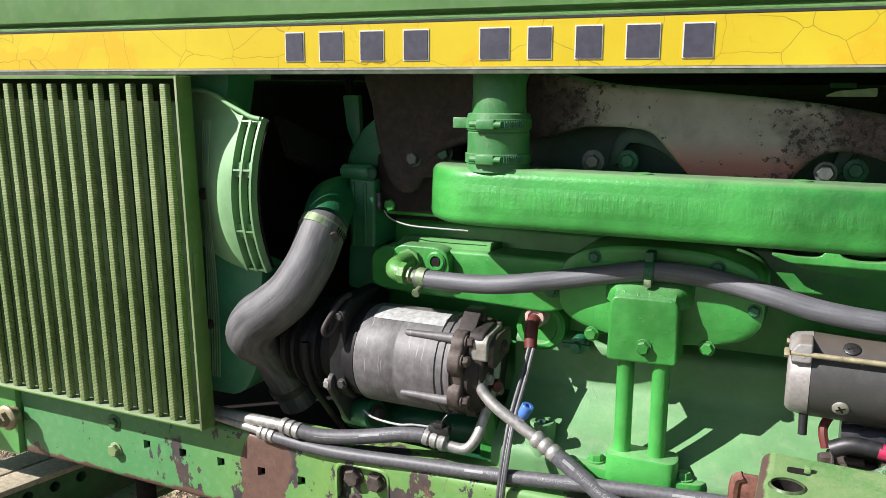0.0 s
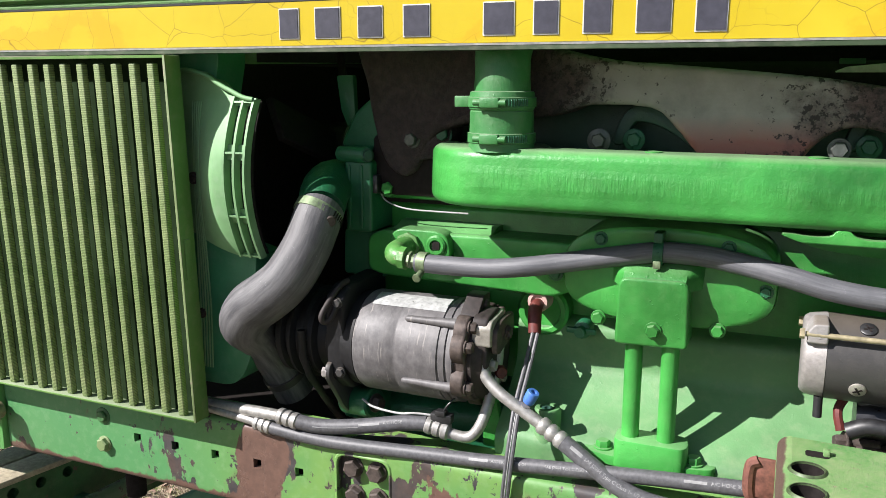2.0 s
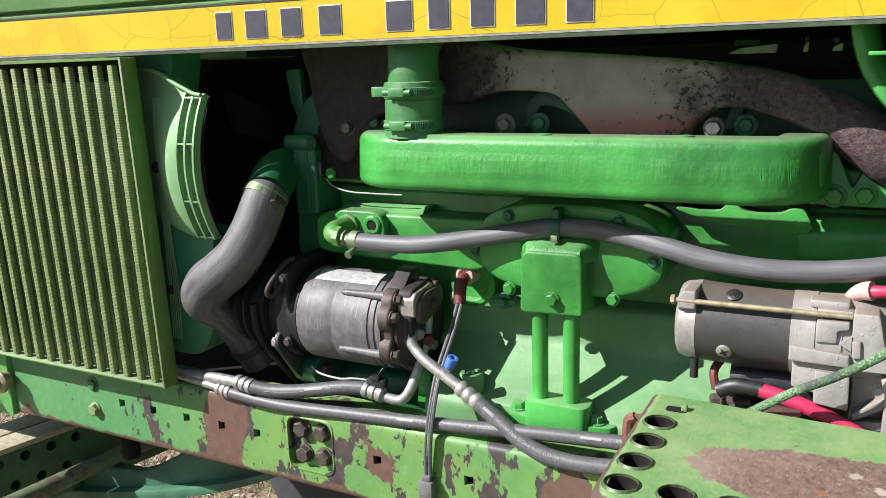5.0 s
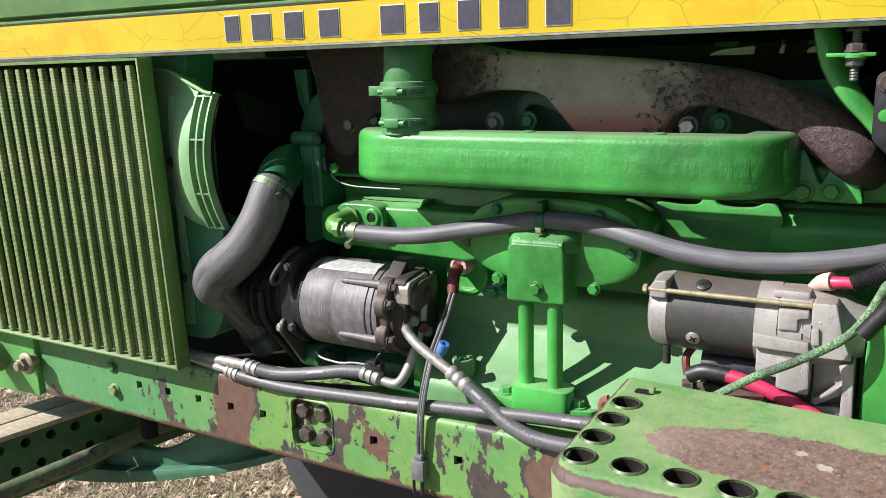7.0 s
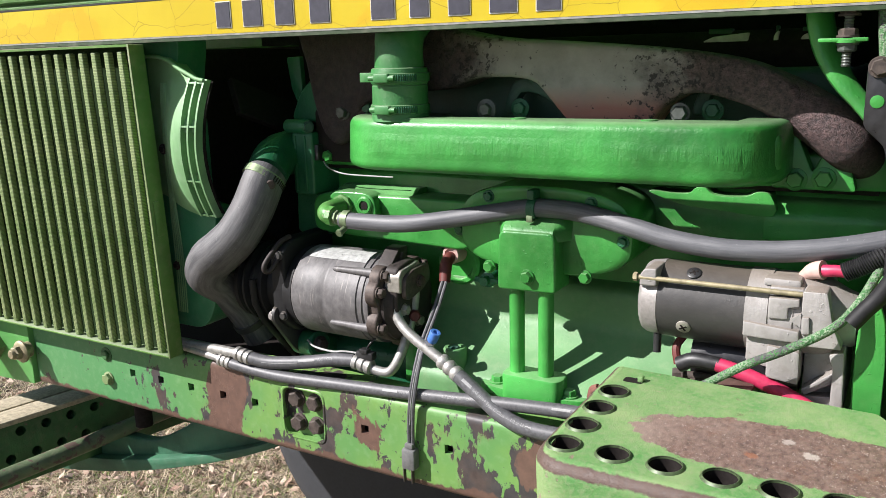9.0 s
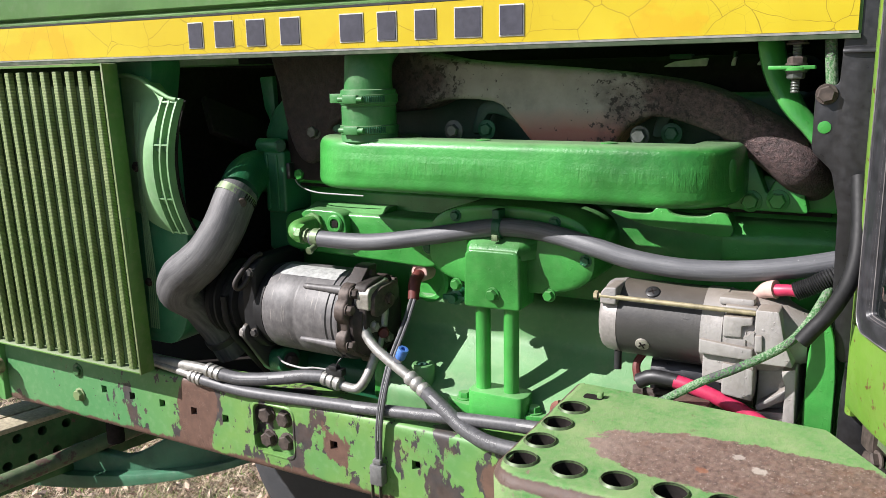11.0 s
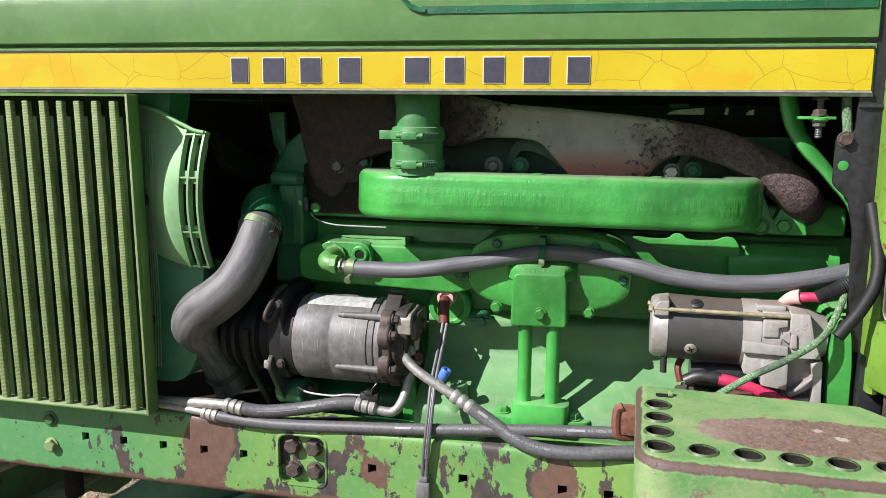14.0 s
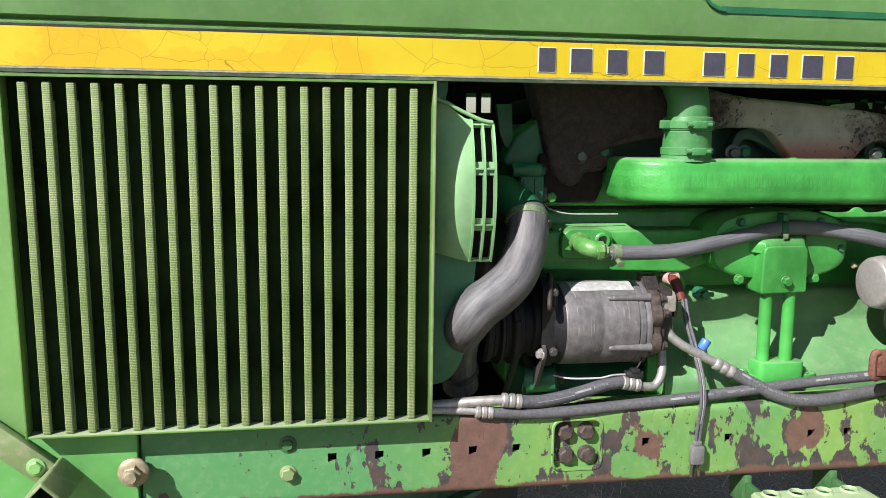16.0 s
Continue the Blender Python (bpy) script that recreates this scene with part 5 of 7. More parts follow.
part("end_cap", shaped((lathe, (-0.4285, CY, CZ), (1, 0, 0), [(0, 0.062), (0.006, 0.062), (0.010, 0.058), (0.018, 0.056), (0.021, 0.05), (0.021, 0.01)], 48),
                       (prism, rounded([(0.972, 1.10), (0.976, 1.178), (1.02, 1.185), (1.07, 1.16), (1.06, 1.07), (1.0, 1.07)], 0.012), -0.404, -0.425, 0.004, 3, "x")), CAP_IRON, head)
for a in EARS:
    part("through_bolt", shaped((hexhead, (-0.4285, CY - math.cos(a) * 0.0700, CZ + math.sin(a) * 0.0700), (1, 0, 0), 0.0078, 0.010, 1.15, a)), RUST_BOLT, head)
bolts(head, [(-0.406, 0.992, 1.112), (-0.406, 1.03, 1.085)], FITTING, 0.0080, 0.009, 1.2, direction=(1, 0, 0))
part("top_lug", shaped((prism, rounded([(0.985, 1.176), (1.012, 1.200), (1.035, 1.200), (1.03, 1.16)], 0.005), -0.422, -0.446, 0.003, 2, "x")), CAP_IRON, head)
for a in (45, -25):
    a = math.radians(a)
    oy, oz = math.cos(a), math.sin(a)
    part("boss_rib", shaped((tube, [(-0.518, CY - oy * 0.0705, CZ + oz * 0.0705, 0.0025), (-0.514, CY - oy * 0.0715, CZ + oz * 0.0715, 0.0045), (-0.490, CY - oy * 0.0715, CZ + oz * 0.0715, 0.0052), (-0.466, CY - oy * 0.0720, CZ + oz * 0.0720, 0.0062), (-0.446, CY - oy * 0.0720, CZ + oz * 0.0720, 0.0072)], None, 12, 4)), SHELL, comp)
part("label_plate", shaped((lathe, (-0.576, CY, CZ), (1, 0, 0), [(0, 0.0704), (0.0, 0.0713), (0.108, 0.0713), (0.108, 0.0704)], 14, math.radians(186), math.radians(211)),), WHITE_LABEL, comp, "dirty white printed label")
bm = bmesh.new()
random.seed(4)
for k in range(24):
    x = -0.570 + 0.004 * k
    a = math.radians(random.choice((190, 195, 200, 205)))
    lathe(bm, (x, CY, CZ), (1, 0, 0), [(0, 0.0714), (0, 0.0716), (0.0022, 0.0716), (0.0022, 0.0714)], 2, a, a + random.uniform(0.010, 0.028))
part("label_print", bm, FADED_INK, comp)
# lifting eye, lower arm and belt at the drive end
eye = [(-0.614, 0.990, 1.206), (-0.618, 0.972, 1.200), (-0.624, 0.950, 1.180), (-0.627, 0.940, 1.166), (-0.625, 0.943, 1.158), (-0.619, 0.950, 1.162), (-0.615, 0.964, 1.180), (-0.610, 0.984, 1.197)]
# eye and lower arm are painted dark for the shade there
part("lifting_eye", shaped((sweep, smooth_path(eye, 5), 10, 0.0042)), CAP_IRON, comp, "bent eye strap painted dark for shade")
low = part("lower_arm", shaped((prism, curve2d([(0.955, 1.090), (0.968, 1.096), (1.0, 1.088), (1.06, 1.084), (1.085, 1.02), (1.03, 1.000), (1.000, 1.012), (0.978, 1.040), (0.962, 1.062), (0.953, 1.076)], 4), -0.625, -0.632, 0.002, 2, "x")), CASE_BLACK, comp, "bent lower bracket arm")
bolts(low, [(-0.632, 0.961, 1.080)], ALU, 0.0075, 0.008, 1.3, direction=(-1, -0.3, 0))
part("drive_belt", shaped((sweep, [(-0.672, CY - 0.066, CZ + 0.02), (-0.672, CY - 0.064, CZ - 0.02), (-0.672, CY - 0.046, 1.062), (-0.672, CY + 0.01, 0.995), (-0.672, CY + 0.08, 0.92)], 10, 0.0058)), RUBBER_AND_SHADE, comp, "worn rubber drive belt")
# manifold fitting on the end
fit_ = part("fitting_block", shaped((prism, rounded([(0.9735, 1.1415), (0.9735, 1.166), (0.981, 1.1745), (1.03, 1.180), (1.04, 1.150), (1.0, 1.138)], 0.003, 3), -0.399, -0.424, 0.0025, 3, "x")), FITTING, comp, "worn tan hose fitting block")
part("fitting_plate", shaped((prism, rounded([(0.979, 1.134), (0.981, 1.163), (1.000, 1.172), (1.046, 1.174), (1.052, 1.150), (1.032, 1.137), (0.990, 1.128)], 0.007, 5), -0.3925, -0.3995, 0.002, 2, "x")), HEAD_IRON, fit_, "dark brown flange plate")
part("fitting_bolt", shaped((hexhead, (-0.3925, 1.019, 1.151), (1, 0, 0), 0.0085, 0.006, 1.2, 0.1)), RUST_BOLT, fit_)
lug = part("crankcase_lug", shaped((lathe, (-0.640, 1.030, 1.016), (1, -0.25, 0.1), [(0, 0.022), (0.050, 0.022), (0.053, 0.019)], 28), (prism, rounded([(-0.65, 0.985), (-0.575, 0.985), (-0.590, 1.03), (-0.64, 1.03)], 0.008), 1.03, 1.10, 0.006)), DULL_SHADE_GREEN, engine)
bolts(lug, [(-0.588, 1.016, 1.022)], RUST_BOLT, 0.0105, 0.012, 1.3, direction=(1, -0.25, 0.1))
leg = part("bracket_leg", shaped((prism, rounded([(-0.432, 1.085), (-0.412, 1.085), (-0.402, 1.03), (-0.374, 0.985), (-0.425, 0.985), (-0.424, 1.04)], 0.004), 1.02, 1.032, 0.003)), GREEN, engine)
bolts(leg, [(-0.413, 1.02, 1.068)], RUST_BOLT, 0.008, 0.008, 1.3)

# ---- air-conditioning lines ----
def crimp(bm, a, b, r):
    """A ferrule of three rounded rings between two points."""
    a, b = Vector(a), Vector(b)
    n = (b - a).length
    prof = [(0, r * 0.8)]
    for k in range(3):
        s = n * (k + 0.05) / 3
        e = n * (k + 0.95) / 3
        prof += [(s, r * 0.92), (s + (e - s) * 0.2, r * 1.08), (s + (e - s) * 0.8, r * 1.08), (e, r * 0.92)]
    prof.append((n, r * 0.8))
    lathe(bm, a, b - a, prof, 24)


line1 = thing("suction_line", (-0.60, 0.96, 1.0), "black air-conditioning hose with crimped aluminium ends", "hose", "air-conditioning lines")
part("pipe", shaped((tube, [(-0.90, 0.975, 0.998), (-0.84, 0.962, 1.000), (-0.78, 0.952, 1.006), (-0.74, 0.944, 1.011), (-0.696, 0.940, 1.013)], 0.0082, 14, 6)), TUBE_ALU, line1)
part("ferrule", shaped((crimp, (-0.702, 0.940, 1.0135), (-0.668, 0.940, 1.009), 0.0108)), TUBE_ALU, line1)
part("hose", shaped((tube, [(-0.672, 0.940, 1.0095), (-0.64, 0.945, 1.006), (-0.60, 0.952, 1.009), (-0.56, 0.960, 1.015), (-0.52, 0.968, 1.022), (-0.488, 0.974, 1.024)], 0.0105, 16, 6)), AC_RUBBER, line1)
part("ferrule", shaped((crimp, (-0.490, 0.974, 1.0235), (-0.456, 0.976, 1.017), 0.0110)), TUBE_ALU, line1)
part("pipe", shaped((tube, [(-0.458, 0.976, 1.0155), (-0.436, 0.978, 1.0125), (-0.424, 0.980, 1.017), (-0.414, 0.985, 1.034), (-0.409, 0.999, 1.060), (-0.406, 1.013, 1.090), (-0.405, 1.022, 1.120), (-0.405, 1.024, 1.150)], 0.0075, 14, 6)), TUBE_ALU, line1)
part("service_cap", shaped((lathe, (-0.402, 1.016, 1.0985), (0.55, -0.8, 0.05), [(0, 0.0085), (0.013, 0.0085), (0.015, 0.0070), (0.015, 0.003)], 8)), RED_RUBBER, line1, "dark red service cap")
line2 = thing("liquid_line", (-0.45, 0.95, 0.99), "black printed hose lying along the frame rail", "hose", "air-conditioning lines")
part("pipe", shaped((tube, [(-0.90, 0.968, 0.993), (-0.84, 0.957, 0.996), (-0.79, 0.948, 0.997), (-0.738, 0.943, 0.995)], 0.0065, 14, 5)), TUBE_ALU, line2)
part("ferrule", shaped((crimp, (-0.744, 0.943, 0.995), (-0.714, 0.942, 0.992), 0.0100)), TUBE_ALU, line2)
part("hose", shaped((tube, [(-0.718, 0.942, 0.992), (-0.66, 0.942, 0.988), (-0.60, 0.944, 0.987), (-0.50, 0.948, 0.992), (-0.40, 0.950, 0.998), (-0.30, 0.952, 1.006), (-0.20, 0.955, 1.014), (-0.10, 0.958, 1.020), (0.02, 0.962, 1.025), (0.12, 0.97, 1.03)], 0.0093, 16, 6)), AC_RUBBER, line2)
line3 = thing("discharge_line", (-0.30, 0.96, 1.0), "grey metal pipe crimped to a thick black hose", "hose", "air-conditioning lines")
part("pipe", shaped((tube, [(-0.4125, 0.986, 1.150), (-0.4125, 0.981, 1.124), (-0.4105, 0.979, 1.110), (-0.402, 0.976, 1.097), (-0.386, 0.972, 1.085), (-0.365, 0.969, 1.0735), (-0.324, 0.966, 1.052)], 0.0078, 16, 6)), TUBE_ALU, line3)
part("ferrule", shaped((crimp, (-0.330, 0.967, 1.055), (-0.296, 0.962, 1.0365), 0.0104)), TUBE_ALU, line3)
part("hose", shaped((tube, [(-0.298, 0.962, 1.0375), (-0.262, 0.955, 1.018), (-0.225, 0.946, 1.000), (-0.185, 0.942, 0.990), (-0.13, 0.942, 0.990), (-0.06, 0.948, 0.997), (0.05, 0.96, 1.005)], 0.0108, 16, 6)), AC_RUBBER, line3)
cap = part("service_port", shaped((lathe, (-0.355, 0.971, 1.064), (0.45, -0.1, 0.9), [(0, 0.005), (0.008, 0.005), (0.008, 0.0065), (0.012, 0.0065)], 12)), ALU, line3)
part("cap_base", shaped((lathe, (-0.3555, 0.978, 1.0625), (0.45, -0.1, 0.9), [(0, 0.0062), (0.007, 0.0062), (0.0075, 0.0052), (0.014, 0.0052)], 14)), FITTING, cap, "tan service port")
part("port_cap", shaped((lathe, (-0.3495, 0.9765, 1.0745), (0.45, -0.1, 0.9), [(0.002, 0.0072), (0.005, 0.0080), (0.018, 0.0084), (0.0195, 0.0076), (0.0195, 0.004), (0.016, 0.0035)], 10)), BLUE, cap, "blue plastic cap")

wiring = thing("wire_connector", (-0.466, 0.98, 1.03), "black plastic connector on a thin wire", "connector")
part("shell", shaped((box, -0.482, -0.452, 0.970, 0.984, 1.0295, 1.042, 0.002), (box, -0.474, -0.460, 0.968, 0.980, 1.040, 1.047, 0.001)), BLACK, wiring)
part("lead", shaped((tube, [(-0.482, 0.977, 1.036), (-0.505, 0.972, 1.037), (-0.530, 0.972, 1.033), (-0.575, 0.985, 1.030), (-0.60, 1.0, 1.032)], 0.0016, 8, 6)), WHITE_LABEL, wiring)
part("lead", shaped((tube, [(-0.466, 0.975, 1.042), (-0.458, 0.975, 1.055), (-0.448, 0.985, 1.066), (-0.435, 1.0, 1.07)], 0.0015, 8, 6)), BLACK, wiring)
# ---- block heater cord ----
cord = thing("extension_cord", (-0.36, 0.95, 0.87), "black and grey cord with a red boot and dangling plug", "cord")
part("flange", shaped((lathe, (-0.366, 1.11, 1.181), (0, -1, 0.05), [(0, 0.0150), (0.040, 0.0150), (0.044, 0.0134), (0.0445, 0.0095), (0.042, 0.008)], 28)), PALE_PINK, cord, "pinkish grey collar")
part("boot", shaped((tube, [(-0.366, 1.072, 1.180, 0.0080), (-0.3655, 1.058, 1.178, 0.0092), (-0.364, 1.048, 1.169, 0.0094), (-0.3605, 1.038, 1.148, 0.0084)], None, 16, 5)), RED_RUBBER, cord, "faded red rubber boot")
for o in (-0.0032, 0.0032):
    part("lead", shaped((tube, [(-0.358 + o, 1.033, 1.150), (-0.360 + o, 1.010, 1.115), (-0.361 + o, 0.970, 1.07), (-0.360 + o, 0.946, 1.03), (-0.361 + o, 0.936, 0.995), (-0.364 + o, 0.936, 0.96), (-0.366 + o, 0.938, 0.925)], 0.0028, 8, 6)), AC_RUBBER, cord)
part("lead_stripe", shaped((tube, [(-0.361, 0.969, 1.072), (-0.360, 0.9435, 1.03), (-0.361, 0.9335, 0.995), (-0.364, 0.9335, 0.96)], 0.0008, 6, 6)), PRINT, cord)
pl = part("plug", shaped((box, -0.378, -0.356, 0.928, 0.944, 0.890, 0.922, 0.003), (box, -0.374, -0.360, 0.931, 0.941, 0.922, 0.930, 0.002)), PLUG_GREY, cord, "grey moulded plug")
for x in (-0.374, -0.360):
    part("prong", shaped((box, x - 0.0032, x - 0.0018, 0.931, 0.9375, 0.868, 0.890)), RUST_BOLT, pl)
part("prong", shaped((tube, [(-0.367, 0.940, 0.890), (-0.367, 0.940, 0.866)], 0.0022, 8, 2)), RUST_BOLT, pl)

# ---- starter motor ----
starter = thing("starter_motor", (0.06, 0.981, 1.09), "black and grey starter motor with an aluminium nose", "starter motor")
SY, SZ = 0.984, 1.1825
cap_ = part("end_cap", shaped((lathe, (-0.0395, SY, SZ), (1, 0, 0), [(0, 0.012), (0, 0.0385), (0.0015, 0.0415), (0.006, 0.0445), (0.0235, 0.0472), (0.0245, 0.044)], 56)), ALU, starter, "bare aluminium end cap")
part("cap_ear", shaped((prism, rounded([(-0.036, 1.207), (-0.0155, 1.207), (-0.0155, 1.229), (-0.030, 1.228), (-0.036, 1.219)], 0.003), 0.936, 0.975, 0.004, 3)), STARTER_ALU, cap_, "dusty ear for the tie bolt")
part("field_case", shaped((lathe, (-0.0155, SY, SZ), (1, 0, 0), [(0, 0.045), (0, 0.0468), (0.0985, 0.0468), (0.0985, 0.045)], 56)), CASE_BLACK, starter, "black painted field case")
gear = part("gear_housing", shaped((lathe, (0.083, SY, SZ), (1, 0, 0), [(0, 0.045), (0, 0.0480), (0.024, 0.0480), (0.0248, 0.0468), (0.050, 0.0468), (0.051, 0.0455), (0.068, 0.0445)], 56)), STARTER_ALU, starter, "cast aluminium gear housing")
part("side_boss", shaped((prism, rounded([(0.1085, 1.1865), (0.1285, 1.1875), (0.1285, 1.2005), (0.1395, 1.2030), (0.1395, 1.2115), (0.1085, 1.2105)], 0.0015, 2), 0.9345, 0.98, 0.002, 2)), STARTER_ALU, starter)
part("housing_ledge", shaped((prism, rounded([(0.0835, 1.1635), (0.142, 1.1625), (0.1415, 1.1765), (0.0835, 1.1810)], 0.002, 2), 0.9315, 1.0, 0.003, 2)), STARTER_ALU, starter)
part("lower_boss", shaped((prism, rounded([(0.087, 1.132), (0.144, 1.122), (0.1425, 1.160), (0.087, 1.1635)], 0.003, 2), 0.9390, 0.99, 0.002, 2)), STARTER_ALU, starter)
part("lower_boss", shaped((prism, rounded([(0.110, 1.118), (0.144, 1.114), (0.1435, 1.152), (0.110, 1.156)], 0.003, 2), 0.9340, 0.96, 0.002, 2)), STARTER_ALU, starter)
part("housing_gusset", shaped((prism, [(0.131, 1.188), (0.1425, 1.197), (0.1425, 1.181)], 0.9325, 0.940, 0, 1)), STARTER_ALU, starter)
nose = part("nose_housing", shaped((prism, rounded([(0.1425, 1.2215), (0.1665, 1.2220), (0.1745, 1.185), (0.1845, 1.161), (0.1500, 1.160), (0.1440, 1.174), (0.1425, 1.193)], 0.003, 3), 0.9335, 1.03, 0.004, 3),
                                   (lathe, (0.150, SY, SZ), (1, 0, 0), [(0, 0.045), (0.016, 0.043), (0.034, 0.033), (0.045, 0.029)], 36)), STARTER_ALU, starter, "grey cast nose")
part("nose_pad", shaped((prism, rounded([(0.1440, 1.174), (0.1520, 1.175), (0.1510, 1.194), (0.1430, 1.193)], 0.0015, 2), 0.9300, 0.945, 0.0015, 2)), STARTER_ALU, nose)
part("mount_flange", shaped((prism, rounded([(0.1765, 1.085), (0.1895, 1.085), (0.1870, 1.1585), (0.1720, 1.1535), (0.1770, 1.136)], 0.003), 0.937, 1.06, 0.003), (box, 0.145, 0.1775, 0.962, 1.02, 1.080, 1.150, 0.004, 2),
                            (prism, rounded([(0.146, 1.106), (0.1775, 1.131), (0.1775, 1.118), (0.150, 1.100)], 0.002, 2), 0.945, 0.965, 0.002), (prism, rounded([(0.146, 1.084), (0.1775, 1.092), (0.1775, 1.102), (0.146, 1.098)], 0.002, 2), 0.948, 0.965, 0.002)), STARTER_ALU, starter)
for a, y, z in ((0, 0.9385, 1.2165), (1, 1.03, 1.205)):
    part("tie_bolt", shaped((lathe, (-0.038, y, z), (1, 0, 0), [(0, 0.0030), (0.180, 0.0030)], 12), (hexhead, (-0.0375, y, z), (-1, 0, 0), 0.0055, 0.006, 0, 0.2)), MELLOW_ZINC, starter)
part("tie_lug", shaped((box, 0.108, 0.1425, 0.943, 0.965, 1.2135, 1.221, 0.002), (box, 0.100, 0.1385, 0.950, 0.985, 1.219, 1.2285, 0.003)), STARTER_ALU, gear)
for x, a in ((0.016, -27), (0.022, 58)):
    a = math.radians(a)
    p = (x, SY - 0.0468 * math.cos(a), SZ + 0.0468 * math.sin(a))
    n_ = (0, -math.cos(a), math.sin(a))
    s = part("pole_screw", shaped((lathe, p, n_, [(-0.002, 0.0085), (0.0012, 0.0085), (0.0022, 0.0070)], 24)), FITTING if a < 0 else BLACK, starter)
    q = Vector((0, 0, 1)).rotation_difference(Vector(n_)).to_matrix().to_4x4()
    for t_ in (0.5, 0.5 + math.pi / 2):
        part("cross_slot", shaped((box, -0.005, 0.005, -0.001, 0.001, 0.0021, 0.0026, 0, 1, Matrix.Translation(p) @ q @ Matrix.Rotation(t_, 4, "Z"))), DARK, s)
sol = part("solenoid", shaped((lathe, (0.020, 0.995, 1.112), (1, 0, 0), [(0, 0.02), (0, 0.028), (0.012, 0.030), (0.07, 0.030), (0.12, 0.026)], 36), (box, 0.02, 0.16, 0.975, 1.02, 1.12, 1.15, 0.004)), FRAME_BLACK, starter, "black solenoid under the motor")
part("drain_tube", shaped((tube, [(-0.019, 0.962, 1.142), (-0.0185, 0.960, 1.119)], 0.0048, 10, 2)), BLACK, starter)
bolts(sol, [(0.012, 0.966, 1.093)], RUST_BOLT, 0.008, 0.012, 1.4, direction=(-1, -0.3, 0))
part("terminal", shaped((tube, [(0.010, 0.965, 1.093), (0.045, 0.968, 1.093)], 0.0055, 10, 2), (box, 0.022, 0.060, 0.958, 0.975, 1.083, 1.092, 0.002)), RUST_BOLT, sol)
part("boot", shaped((tube, [(0.012, 0.948, 1.112, 0.0095), (0.030, 0.946, 1.121, 0.0090), (0.059, 0.944, 1.121, 0.0082)], None, 14, 5)), BLACK, sol)
part("strap", shaped((tube, [(0.010, 0.985, 1.140), (0.002, 0.972, 1.125), (0.006, 0.966, 1.105)], 0.005, 8, 5)), RED_RUBBER, sol)
cable = thing("battery_cable", (0.10, 0.94, 1.08), "thick pink-red battery cable into the starter", "cable")
part("jacket", shaped((tube, [(0.056, 0.944, 1.1205), (0.078, 0.942, 1.117), (0.105, 0.940, 1.110), (0.135, 0.938, 1.099), (0.17, 0.93, 1.082), (0.20, 0.92, 1.04)], 0.0085, 14, 6)), PINK, cable)
boot2 = thing("cable_boot", (0.17, 0.96, 1.24), "red cable boot joining a ribbed black conduit", "cable boot")
part("boot", shaped((tube, [(0.156, 0.967, 1.238, 0.0068), (0.164, 0.965, 1.239, 0.0068), (0.172, 0.964, 1.240, 0.0066), (0.182, 0.963, 1.240, 0.0066)], None, 16, 5)), PINK, boot2)
part("boot_tip", shaped((tube, [(0.134, 0.985, 1.222, 0.0050), (0.141, 0.978, 1.230, 0.0075), (0.149, 0.971, 1.2365, 0.0095), (0.158, 0.967, 1.239, 0.0105)], None, 16, 5)), PALE_PINK, boot2, "bleached pink end")
pts = smooth_path([(0.178, 0.963, 1.239), (0.195, 0.963, 1.248), (0.212, 0.966, 1.258), (0.24, 0.975, 1.270)], 16)
bm = bmesh.new()
sweep(bm, [(*q, 0.0108 if i % 2 else 0.0092) for i, q in enumerate(pts)], 14)
part("conduit", bm, BLACK, boot2, "ribbed black conduit", angle=70)

# braided sleeve and black hose crossing in front
def braid_material():
    m, nt, b = nodes_of("green over-sprayed braid")
    v = coords(nt)
    w = noise_tex(nt, v, 420.0, 3)
    g = noise_tex(nt, v, 30.0, 5)
    col = mix(nt, ramp(nt, w, 0.42, 0.6), (0.035, 0.12, 0.035), (0.22, 0.29, 0.19))
    col = mix(nt, ramp(nt, maths(nt, "ADD", maths(nt, "MULTIPLY", w, 0.5), maths(nt, "MULTIPLY", g, 0.6)), 0.56, 0.62), col, (0.06, 0.06, 0.06))
    nt.links.new(col, b.inputs["Base Color"])
    b.inputs["Roughness"].default_value = 0.8
    bumped(nt, b, w, 0.9, 0.002)
    return m


BRAID = braid_material()
tagged(part("fuel_line", shaped((tube, [(0.020, 0.905, 1.088), (0.052, 0.905, 1.110), (0.094, 0.905, 1.140), (0.132, 0.907, 1.162), (0.175, 0.920, 1.189), (0.195, 0.938, 1.212), (0.209, 0.956, 1.240), (0.216, 0.972, 1.256), (0.226, 0.985, 1.285)], 0.0048, 12, 8)), BRAID), "green over-painted braided line crossing the starter", "hose")
VENT = [(0.193, 0.897, 1.203), (0.204, 0.900, 1.218), (0.214, 0.902, 1.231), (0.225, 0.903, 1.251), (0.233, 0.905, 1.271), (0.2375, 0.914, 1.298), (0.2365, 0.930, 1.33), (0.232, 0.952, 1.37)]
tagged(part("vent_hose", shaped((tube, VENT, 0.0084, 16, 8, False), (tube, VENT[:3], 0.0066, 14, 8, False)), RUBBER_AND_SHADE), "cut-off black rubber hose hanging by the bracket", "hose")

# ---- control linkage under the hood's rear ----
linkage = thing("control_linkage", (0.16, 0.97, 1.37), "green bent control arm with a threaded adjuster", "linkage")
bm = bmesh.new()
